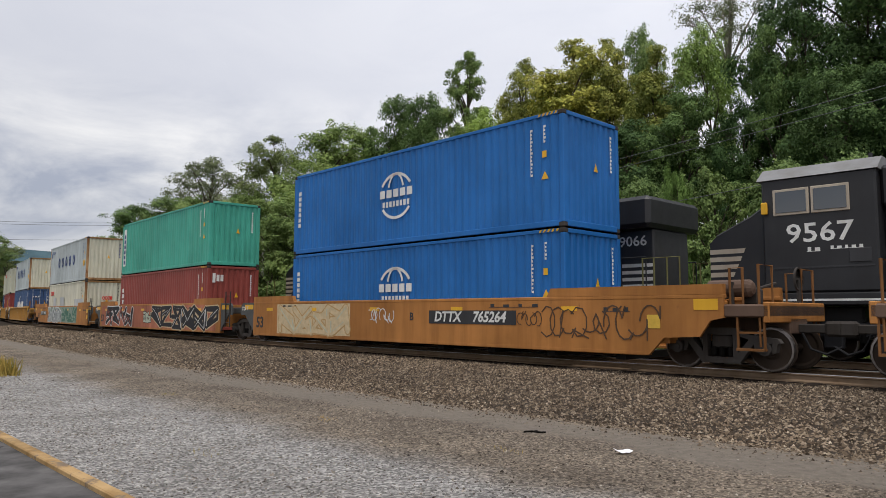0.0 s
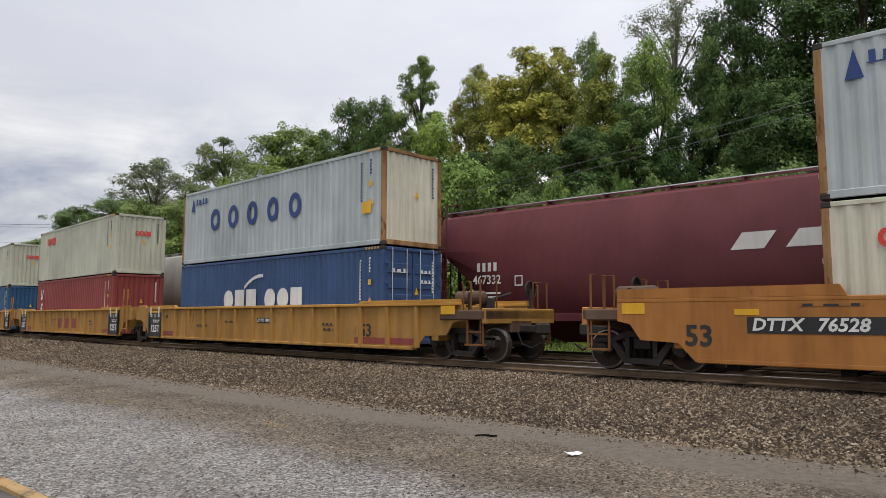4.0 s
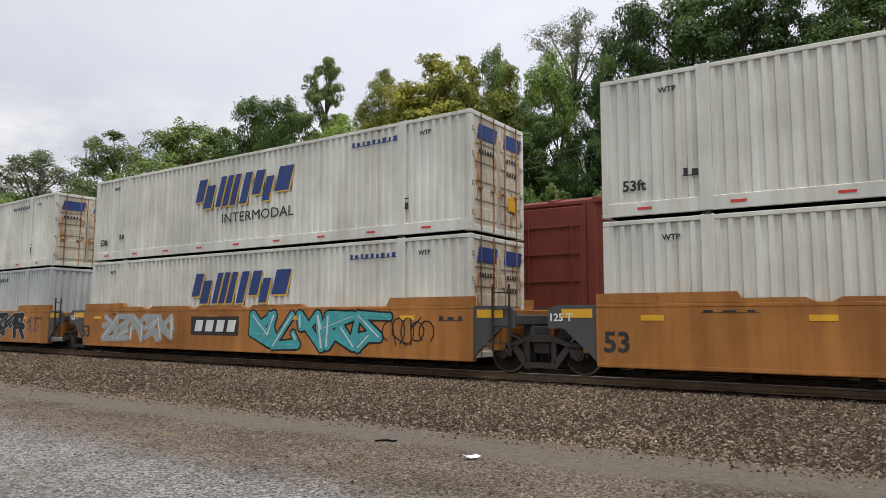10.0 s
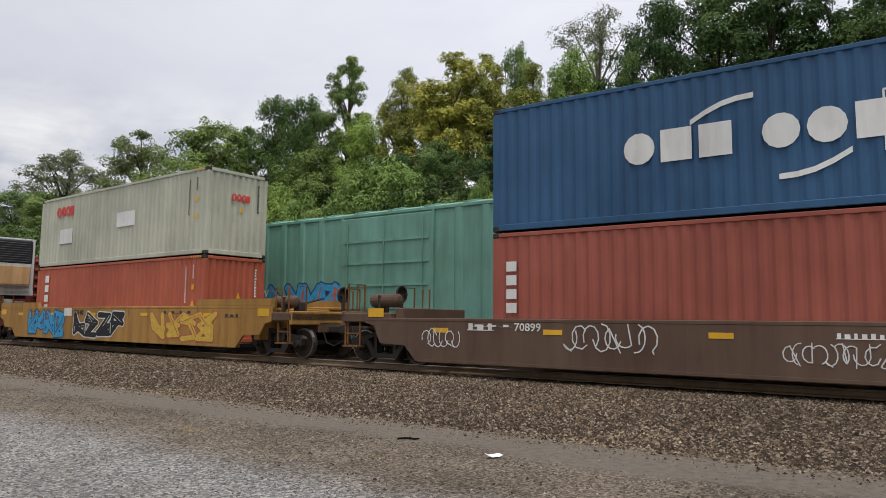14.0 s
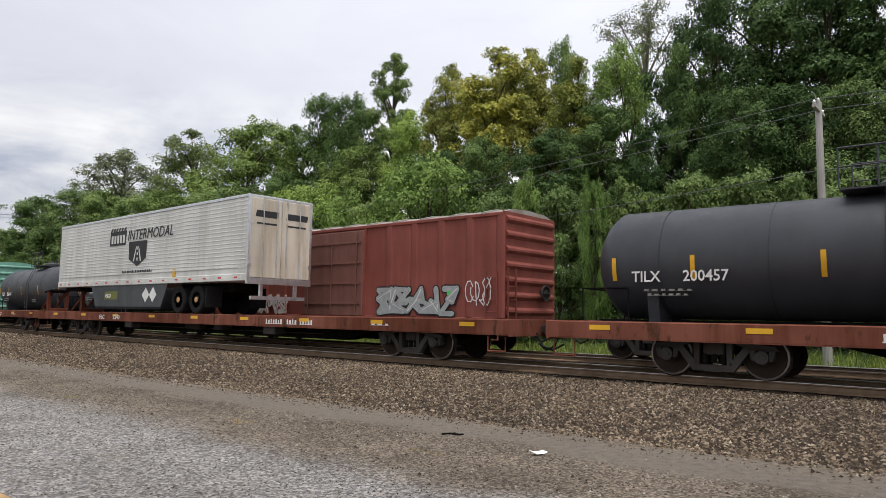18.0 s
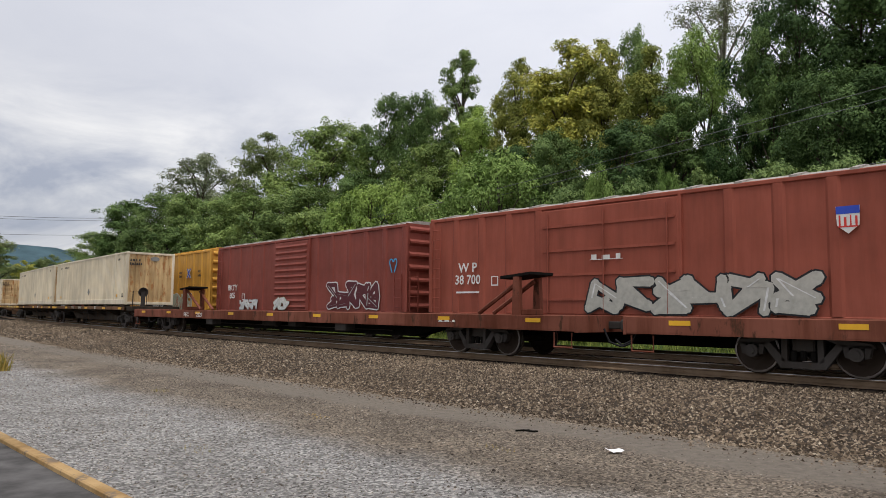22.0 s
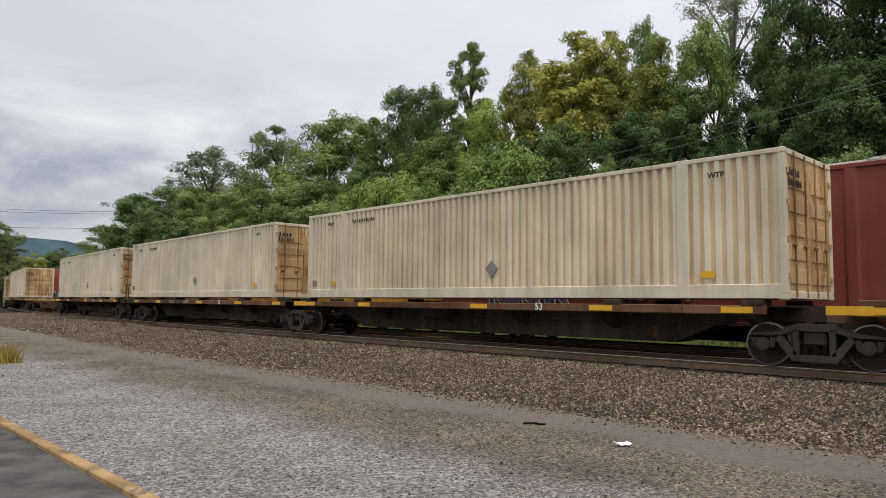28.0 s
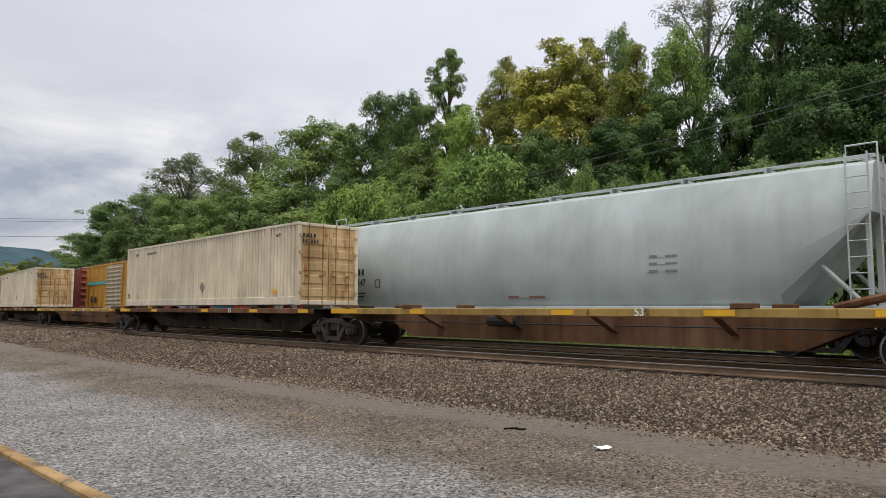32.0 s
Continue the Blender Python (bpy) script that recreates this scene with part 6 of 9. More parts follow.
def trailer(m, nose, skirt_mat, label):
    """A refrigerated road trailer, floor of the deck at z = 0. nose: 1 when the cooler faces forward along the line, else -1."""
    root = thing("refrigerated_trailer", m, label, "semi trailer", "road trailers")
    L, W, z0, z1 = 8.0, 1.3, 1.16, 4.04
    part("body", Form().box(-L, L, -W, W, z0, z1, 0.04), TRAILERSIDE, root)
    for i in range(17):
        z = z0 + 0.42 + i * (z1 - z0 - 0.62) / 16
        part("panel_seam", once(("panel_seam",), lambda: Form().prism([(-W, -0.03), (-W - 0.007, -0.012), (-W - 0.007, 0.006), (-W, 0.012)], "x", -L + 0.12, L - 0.12)), TRAILERSIDE, root, at=pose(0, 0, z))
    part("top_rail", Form().box(-L, L, -W - 0.02, W + 0.02, z1 - 0.10, z1 + 0.015, 0.02), CHROME, root)
    part("bottom_rail", Form().box(-L, L, -W - 0.018, W + 0.018, z0 - 0.02, z0 + 0.22, 0.015), TRAILERSIDE, root)
    for i in range(16):
        x = -L + 0.5 + i * (2 * L - 1.0) / 15
        part("red_reflector_tape", Flat(-W - 0.019, 0.004).rect(x - 0.11, z0 + 0.1, 0.2, 0.055), REDMARK, root)
        part("white_reflector_tape", Flat(-W - 0.019, 0.004).rect(x + 0.11, z0 + 0.1, 0.2, 0.055), WHITE, root)
    part("rub_line", Form().box(-L + 0.3, L - 0.5, -W - 0.022, -W, z0 + 0.42, z0 + 0.46), TRAILERSIDE, root)
    # doors at the tail
    t = -nose
    for o in (-1, 1):
        y0, y1 = sorted((o * 0.02, o * (W - 0.08)))
        d = part("door", Form().box(*sorted((t * L, t * (L + 0.045))), y0, y1, z0 + 0.1, z1 - 0.1, 0.012), TRAILERDOOR, root)
        for y in (0.2, 0.75):
            part("lock_rod", Form().rod((t * (L + 0.07), o * y, z0 + 0.02), (t * (L + 0.07), o * y, z1 - 0.05), 0.018, 6), CHROME, d)
        part("hinge", Form().box(*sorted((t * L, t * (L + 0.06))), *sorted((o * (W - 0.14), o * (W + 0.01))), z0 + 0.5, z0 + 0.6).box(*sorted((t * L, t * (L + 0.06))), *sorted((o * (W - 0.14), o * (W + 0.01))), z0 + 1.9, z0 + 2.0), CHROME, d)
        part("mark", Flat(t * (L + 0.046), 0.005 * t, "x").rect(o * 0.62, z1 - 0.62, 0.9, 0.22, 0, 0.04).rect(o * 0.62, z1 - 0.95, 0.8, 0.06), DARKMARK, d)
    part("rear_frame", Form().box(*sorted((t * (L - 0.06), t * (L + 0.03))), -W - 0.01, -W + 0.09, z0 - 0.02, z1).box(*sorted((t * (L - 0.06), t * (L + 0.03))), W - 0.09, W + 0.01, z0 - 0.02, z1).box(*sorted((t * (L - 0.06), t * (L + 0.06))), -W, W, z0 - 0.12, z0 + 0.08), CHROME, root)
    part("rear_guard", Form().box(*sorted((t * (L - 0.1), t * L)), -1.1, 1.1, 0.52, 0.64).box(*sorted((t * (L - 0.1), t * L)), -0.75, -0.65, 0.52, z0).box(*sorted((t * (L - 0.1), t * L)), 0.65, 0.75, 0.52, z0), CHROME, root)
    # running gear
    part("subframe", Form().box(*sorted((t * (L - 5.6), t * (L - 1.9))), -0.55, 0.55, 0.8, z0), GRIMESHADE, root)
    for x in (t * (L - 4.6), t * (L - 3.3)):
        part("axle", Form().rod((x, -1.0, 0.52), (x, 1.0, 0.52), 0.07, 8), GRIMESHADE, root)
        for o in (-1, 1):
            wh = part("wheel", once(("tyre", o), lambda: Form().lathe([(o * 0.70, 0.30), (o * 0.70, 0.48), (o * 0.73, 0.515), (o * 0.93, 0.515), (o * 0.955, 0.5), (o * 0.965, 0.515), (o * 1.17, 0.515), (o * 1.21, 0.47), (o * 1.20, 0.30)], (0, 0, 0), "y", 28)), RUBBER, root, at=pose(x, 0, 0.52))
            part("rim", once(("rim", o), lambda: Form().lathe([(o * 1.20, 0.30), (o * 1.175, 0.285), (o * 1.06, 0.25), (o * 1.06, 0.16), (o * 1.17, 0.13), (o * 1.18, 0.0)], (0, 0, 0), "y", 22)), RIMWHITE, wh, "chalky white steel rim")
            for k in range(8):
                q = k * math.pi / 4
                part("hand_hole", once(("hand_hole", o, k), lambda: Form().rod((0.205 * math.cos(q), o * 1.055, 0.205 * math.sin(q)), (0.205 * math.cos(q), o * 1.068, 0.205 * math.sin(q)), 0.034, 8)), GRIMESHADE, wh)
            part("hub", once(("hub", o), lambda: Form().lathe([(o * 1.16, 0.125), (o * 1.215, 0.10), (o * 1.225, 0.0)], (0, 0, 0), "y", 16)), RUSTTAN if o < 0 else CHROME, wh)
    for o in (-1.25, 0.6):
        part("mudflap", Form().box(*sorted((t * (L - 2.6), t * (L - 2.55))), o, o + 0.65, 0.25, 1.0), RUBBER, root)
    xs = sorted((nose * 4.2, -nose * 2.7))
    part("side_skirt", Form().prism([(xs[0] + 0.5, 0.22), (xs[1] - 0.5, 0.22), (xs[1], z0 - 0.02), (xs[0], z0 - 0.02)], "y", -W + 0.02, -W + 0.06), skirt_mat, root)
    part("skirt_edge", Form().box(xs[0] + 0.5, xs[1] - 0.5, -W + 0.01, -W + 0.07, 0.16, 0.25), RUBBER, root)
    eco = part("skirt_badge", Flat(-W + 0.02, 0.005).rect(nose * 2.2, 0.72, 1.25, 0.34, 0, 0.03), BADGE, root)
    lettering("eco", 0.34, WHITE, eco, side(nose * 2.2 - 0.25, 0.73, -W + 0.012), 1.1)
    if skirt_mat is SKIRT:
        for d in (0.3, 0.9):
            part("diamond_sign", Flat(-W + 0.018, 0.006).poly([(0.35 + d, 0.72), (0.65 + d, 0.42), (0.95 + d, 0.72), (0.65 + d, 1.02)]), WHITE, root)
        part("yellow_sticker", Flat(-W - 0.014, 0.006).rect(t * 3.2, z0 + 0.36, 0.24, 0.3), YELLOW, root)
    x = nose * 4.7
    for o in (-0.6, 0.6):
        part("landing_leg", Form().box(x - 0.07, x + 0.07, o - 0.07, o + 0.07, 0.35, z0, 0.01).box(x - 0.15, x + 0.15, o - 0.13, o + 0.13, 0.3, 0.36).rod((x, o, 0.6), (x - nose * 0.8, o, z0 - 0.05), 0.035, 6), CHROME, root)
    part("kingpin_plate", Form().box(*sorted((nose * 6.2, nose * 7.9)), -1.0, 1.0, 0.98, z0, 0.02), GRIMESHADE, root)
    # cooler at the nose
    c = part("cooler", Form().box(*sorted((nose * L, nose * (L + 0.42))), -1.02, 1.02, z0 + 0.45, z1 - 0.18, 0.06), TRAILERSIDE, root)
    part("grille", Form().box(*sorted((nose * (L + 0.30), nose * (L + 0.46))), -1.04, 1.04, z0 + 1.55, z1 - 0.10, 0.08), COOLER, c)
    for i in range(9):
        z = z0 + 1.68 + i * 0.115
        part("slat", once(("slat", nose), lambda: Form().prism([(-0.02, -0.02), (0.025, 0.0), (-0.02, 0.035)], "y", -0.9, 0.9)), DARKGREY, c, at=pose(nose * (L + 0.465), 0, z))
    part("lower_panel", Form().box(*sorted((nose * (L + 0.36), nose * (L + 0.44))), -0.98, 0.98, z0 + 0.5, z0 + 1.45, 0.05), RUSTTAN, c)
    part("fuel_tank", Form().rod((nose * 2.0, 0.4, 0.62), (nose * 3.3, 0.4, 0.62), 0.3, 14), CHROME, root)
    # marks on the side
    y = -W - 0.014
    p = Flat(y, 0.006)
    p.rect(-1.75, z1 - 0.92, 1.5, 0.6, 0, 0.05)
    for i in range(6):
        p.rect(-2.4 + i * 0.25, z1 - 0.55, 0.12, 0.14, 0, 0.1)
    part("logo", p, DARKMARK, root)
    q = Flat(y - 0.006, 0.004)
    for i in range(5):
        q.rect(-2.25 + i * 0.27, z1 - 0.96, 0.17, 0.34)
    part("logo_inlay", q, TRAILERSIDE, root)
    lettering("INTERMODAL", 0.60, DARKMARK, root, side(1.08, z1 - 0.88, y - 0.004), 1.02, lean=0.18, weight=0.0)
    logo(root, "shield", 0.12, z1 - 1.64, 1.6, 1.02, DARKMARK, y)
    k = Flat(y - 0.006, 0.004)
    for i in (-1, 1):
        k.poly([(0.12 + i * 0.06, z1 - 1.34), (0.12 + i * 0.12, z1 - 1.34), (0.12 + i * 0.36, z1 - 1.95), (0.12 + i * 0.26, z1 - 1.95)])
    for i in range(3):
        k.rect(0.12, z1 - 1.42 - i * 0.22, 0.06 + i * 0.02, 0.12)
    part("logo_inlay", k, TRAILERSIDE, root)
    part("web_line", Flat(y, 0.005).bars(0.12, z1 - 2.36, 2.6, 0.11, 18, 0.35), DARKMARK, root)
    return root


# ---- cars of the second train ----
def boxcar(m, body, label, door=(-1.7, 1.7), length=16.2, door_mat=None, door_kind="plug", roof_mat=None, end_mat=None, high=4.45, posts=0, group="boxcars"):
    """A steel boxcar: riveted panels between upright posts, a sliding door, waved ends, a shallow roof."""
    car = thing("boxcar", m, label, "boxcar", group)
    L, W, z0, z1 = length / 2, 1.5, 1.02, high
    part("body", Form().box(-L, L, -W, W, z0, z1, 0.02), body, car)
    n = posts or 13
    for i in range(n + 1):
        x = -L + 0.06 + i * (2 * L - 0.12) / n
        if door[0] - 0.15 < x < door[1] + 0.15:
            continue
        part("side_post", once(("car_post", high), lambda: Form().prism([(-0.17, -W), (-0.10, -W - 0.045), (0.10, -W - 0.045), (0.17, -W)], "z", z0 + 0.06, z1 - 0.1)), body, car, at=pose(x, 0, 0))
    part("side_sill", Form().box(-L, L, -W - 0.03, W + 0.03, z0 - 0.16, z0 + 0.06, 0.015).prism([(-L * 0.62, z0 - 0.16), (-L * 0.5, z0 - 0.36), (L * 0.5, z0 - 0.36), (L * 0.62, z0 - 0.16)], "y", -W - 0.02, -W + 0.05), body, car)
    part("eave", Form().box(-L - 0.02, L + 0.02, -W - 0.05, W + 0.05, z1 - 0.11, z1 + 0.01, 0.02), body, car)
    r = part("roof", Form().prism([(-W - 0.03, z1), (W + 0.03, z1), (W * 0.6, z1 + 0.17), (0, z1 + 0.21), (-W * 0.6, z1 + 0.17)], "x", -L, L), roof_mat or body, car)
    for i in range(12):
        part("roof_rib", once(("roof_rib", high), lambda: Form().prism([(-W - 0.045, z1 - 0.01), (-W - 0.045, z1 + 0.05), (-W * 0.6, z1 + 0.21), (0, z1 + 0.25), (W * 0.6, z1 + 0.21), (W + 0.045, z1 + 0.05), (W + 0.045, z1 - 0.01)], "x", -0.1, 0.1)), roof_mat or body, r, at=pose(-L + 0.7 + i * (2 * L - 1.4) / 11, 0, 0))
    dm = door_mat or body
    d = part("door", Form().box(door[0], door[1], -W - 0.10, -W - 0.05, z0 + 0.05, z1 - 0.16, 0.015), dm, car)
    if door_kind == "waved":
        for i in range(11):
            z = z0 + 0.22 + i * (z1 - z0 - 0.6) / 10
            part("door_rib", once(("door_rib", door), lambda: Form().prism([(-W - 0.10, -0.09), (-W - 0.145, 0.0), (-W - 0.10, 0.09)], "x", door[0] + 0.1, door[1] - 0.1)), dm, d, at=pose(0, 0, z))
    else:
        for z in (z0 + 0.5, z0 + 1.25, z0 + 2.0, z0 + 2.75):
            part("door_rib", once(("door_bar", door), lambda: Form().box(door[0] + 0.08, door[1] - 0.08, -W - 0.135, -W - 0.09, -0.04, 0.04)), dm, d, at=pose(0, 0, z))
        for x in (door[0] + 0.3, (door[0] + door[1]) / 2, door[1] - 0.3):
            part("door_rod", once(("door_rod", high), lambda: Form().rod((0, -W - 0.15, z0 + 0.1), (0, -W - 0.15, z1 - 0.3), 0.022, 6)), dm, d, at=pose(x, 0, 0))
    for x in (door[0] - 0.09, door[1]):
        part("door_post", Form().box(x, x + 0.09, -W - 0.08, -W, z0, z1 - 0.1), body, car)
    part("door_track", Form().box(door[0] - 2.2, door[1] + 0.5, -W - 0.13, -W - 0.02, z0 - 0.03, z0 + 0.04), body, car)
    em = end_mat or body
    for e in (-1, 1):
        w = part("end_wall", Form().box(*sorted((e * L, e * (L + 0.03))), -W, W, z0, z1 + 0.05), em, car)
        for i in range(7):
            z = z0 + 0.25 + i * (z1 - z0 - 0.45) / 6
            part("end_rib", once(("end_rib", e), lambda: Form().prism([(0, -0.13), (e * 0.10, -0.02), (e * 0.10, 0.05), (0, 0.15)], "y", -W + 0.14, W - 0.14)), em, w, at=pose(e * (L + 0.02), 0, z))
        ladder(car, e * (L - 0.35), -W - 0.09, z0 + 0.05, z0 + (3.2 if e < 0 else 1.5), body)
        ladder(car, e * (L + 0.17), -W + 0.3, z0 + 0.05, z0 + 1.6, body, along="y")
        coupler(car, e * (L + 0.15), e)
        truck(car, e * (L - 2.3), "far")
        grab(car, [(e * (L - 0.15), -W, z0), (e * (L - 0.15), -W, 0.4), (e * (L - 0.55), -W, 0.4), (e * (L - 0.55), -W, z0)], body, "step")
    # Belly made deeper than a real one, to black out the view below.
    part("underframe", Form().prism([(-L, 0.72), (-L + 3.6, 0.70), (-L + 4.6, 0.2), (L - 4.6, 0.2), (L - 3.6, 0.70), (L, 0.72), (L, 1.0), (-L, 1.0)], "y", -0.3, 0.3).box(-2.5, -1.5, -0.9, -0.3, 0.55, 0.85).rod((0.5, -0.7, 0.7), (1.6, -0.7, 0.7), 0.18, 10), GRIMESHADE, car)
    part("brake_wheel", Form().lathe([(-0.02, 0.26), (0.02, 0.26), (0.02, 0.22), (-0.02, 0.22), (-0.02, 0.26)], (L + 0.26, 0.6, 1.9), "x", 16).box(L + 0.22, L + 0.30, 0.4, 0.8, 1.87, 1.93).box(L + 0.05, L + 0.25, 0.52, 0.68, 1.8, 2.0), CAST, car)
    return car


def car_marks(car, x, number, mat=None, size=0.36, z=2.15, y=-1.562, rows=2, mark="", bars=4):
    """Owner's mark, the number below it, and small data lines that cannot be read."""
    m = mat or WHITE
    if mark:
        lettering(mark, size, m, car, side(x, z + 0.42, y - 0.004), 1.05)
    else:
        for i in range(bars):
            part("owner_bar", Flat(y, 0.005).rect(x - 0.45 + (i + 0.5) * 0.9 / bars, z + 0.42, 0.5 / bars, size * 0.7), m, car)
    lettering(number, size, m, car, side(x, z, y - 0.004), 0.95)
    for i in range(rows):
        part("data_bar", Flat(y, 0.005).rect(x, z - 0.42 - i * 0.13, 1.1 - 0.25 * (i % 2), 0.06), m, car)
    part("symbol_box", Flat(y, 0.005).poly([(x + 1.1, z + 0.11), (x + 1.4, z + 0.11), (x + 1.4, z - 0.21), (x + 1.1, z - 0.21), (x + 1.1, z + 0.075), (x + 1.135, z + 0.075), (x + 1.135, z - 0.175), (x + 1.365, z - 0.175), (x + 1.365, z + 0.075), (x + 1.1, z + 0.075)]), m, car)


def hopper(m, body, label, length=13.0, bays=2, curved=True, high=4.5, ribs=0, sill_white=False, group="covered hoppers", cut=0.0):
    """A covered hopper: a bulging or ribbed body with sloped ends, discharge gates below and a walkway on the roof."""
    car = thing("covered_hopper", m, label, "covered hopper", group)
    L, W, z0, z1 = length / 2, 1.55, 1.1, high
    cut = cut or min(2.5, length * 0.17)
    if curved:
        prof = [(1.22, 1.1), (1.46, 1.5), (1.55, 2.3), (1.53, 3.2), (1.42, 3.9), (1.2, z1 - 0.12), (0.95, z1)]
    else:
        prof = [(W, 1.1), (W, z1 - 0.25), (W * 0.93, z1 - 0.12), (0.85, z1)]
    ring = [(-y, z) for y, z in prof] + [(y, z) for y, z in reversed(prof)]
    f = Form()
    n = len(ring)
    vs = []
    for x, lift in ((-L, 1), (-L + 0.02, 1), (-L + cut, 0), (L - cut, 0), (L - 0.02, 1), (L, 1)):
        for y, z in ring:
            zz = max(z, z1 - 1.25) if lift else z
            vs.append((x, y * (0.96 if lift else 1), zz))
    fs = [tuple(range(n)), tuple(range(5 * n, 6 * n))]
    for j in range(5):
        for i in range(n):
            fs.append((j * n + i, j * n + (i + 1) % n, (j + 1) * n + (i + 1) % n, (j + 1) * n + i))
    b = part("body", f.add(vs, fs), body, car)
    if curved:
        b.data.shade_smooth()
        b.data.set_sharp_from_angle(angle=radians(28))
    for i in range(ribs):
        x = -L + cut * 0.4 + i * (2 * L - cut * 0.8) / (ribs - 1)
        low = z0 if abs(x) < L - cut else z0 + (abs(x) - L + cut) / cut * (z1 - 1.25 - z0)
        part("side_rib", Form().box(x - 0.06, x + 0.06, -W - 0.05, -W + 0.02, low, z1 - 0.25, 0.01), body, car)
    part("side_sill", Form().box(-L - 0.2, L + 0.2, -W + 0.02, -W + 0.12, z0 - 0.1, z0 + 0.14, 0.01).box(-L - 0.2, L + 0.2, W - 0.12, W - 0.02, z0 - 0.1, z0 + 0.14, 0.01), body, car)
    part("top_chord", Form().box(-L, L, -W * 0.97, -W * 0.97 + 0.09, z1 - 0.2, z1 - 0.06, 0.015), body, car) if not curved else None
    # walkway
    wk = part("roof_walkway", Form().box(-L, L, -0.98, -0.66, z1 + 0.12, z1 + 0.15).box(-L, L, 0.66, 0.98, z1 + 0.12, z1 + 0.15), CHROME, car, "galvanised roof walkway")
    for i in range(10):
        x = -L + 0.2 + i * (2 * L - 0.4) / 9
        part("walkway_bracket", once(("walk_bracket", high), lambda: Form().box(-0.03, 0.03, -1.0, 1.0, z1 - 0.02, z1 + 0.13)), body, wk, at=pose(x, 0, 0))
    for x in [(-L + (i + 0.5) * 2 * L / (bays * 2)) for i in range(bays * 2)]:
        part("hatch", once(("hatch", high), lambda: Form().box(-0.45, 0.45, -0.4, 0.4, z1, z1 + 0.12, 0.03)), body, car, at=pose(x, 0, 0))
    # gates
    for i in range(bays):
        x = -L + cut + (i + 0.5) * (2 * L - 2 * cut) / bays
        hw = (2 * L - 2 * cut) / bays / 2
        part("discharge_hopper", Form().add([(x - hw, -1.2, 1.12), (x + hw, -1.2, 1.12), (x + hw, 1.2, 1.12), (x - hw, 1.2, 1.12), (x - 0.3, -0.4, 0.35), (x + 0.3, -0.4, 0.35), (x + 0.3, 0.4, 0.35), (x - 0.3, 0.4, 0.35)], [(0, 1, 2, 3), (4, 5, 6, 7), (0, 1, 5, 4), (1, 2, 6, 5), (2, 3, 7, 6), (3, 0, 4, 7)]), body, car)
    for e in (-1, 1):
        xe = e * (L + 0.25)
        part("end_platform", Form().box(*sorted((e * (L - cut + 0.2), xe + e * 0.1)), -1.4, 1.4, 0.98, 1.12, 0.02).box(*sorted((xe, xe + e * 0.1)), -1.45, 1.45, 0.85, 1.2), body, car)
        for y in (-1.3, -0.45, 0.45, 1.3):
            part("end_post", once(("end_post", high, e), lambda: Form().box(-0.05, 0.05, -0.05, 0.05, 1.1, z1 - 0.9)), body, car, at=pose(e * (L - 0.12), y, 0))
        for y in (-1.3, 1.3):
            part("end_brace", Form().rod((e * (L - 0.15), y, 1.15), (e * (L - cut * 0.75), y, z1 - 2.0), 0.06, 6), body, car)
        ladder(car, e * (L - 0.25), -1.56, 0.7, z1 + 0.1, body, 0.45)
        ladder(car, e * (L + 0.1), -0.9, 1.1, z1 + 0.1, body, 0.45, "y")
        grab(car, [(e * (L - 0.6), -0.95, z1), (e * (L - 0.6), -0.95, z1 + 0.4), (e * (L + 0.05), -0.95, z1 + 0.4), (e * (L + 0.05), -0.95, z1 - 0.4)], body)
        coupler(car, xe + e * 0.1, e)
        truck(car, e * (L - 1.25), "far")
    return car


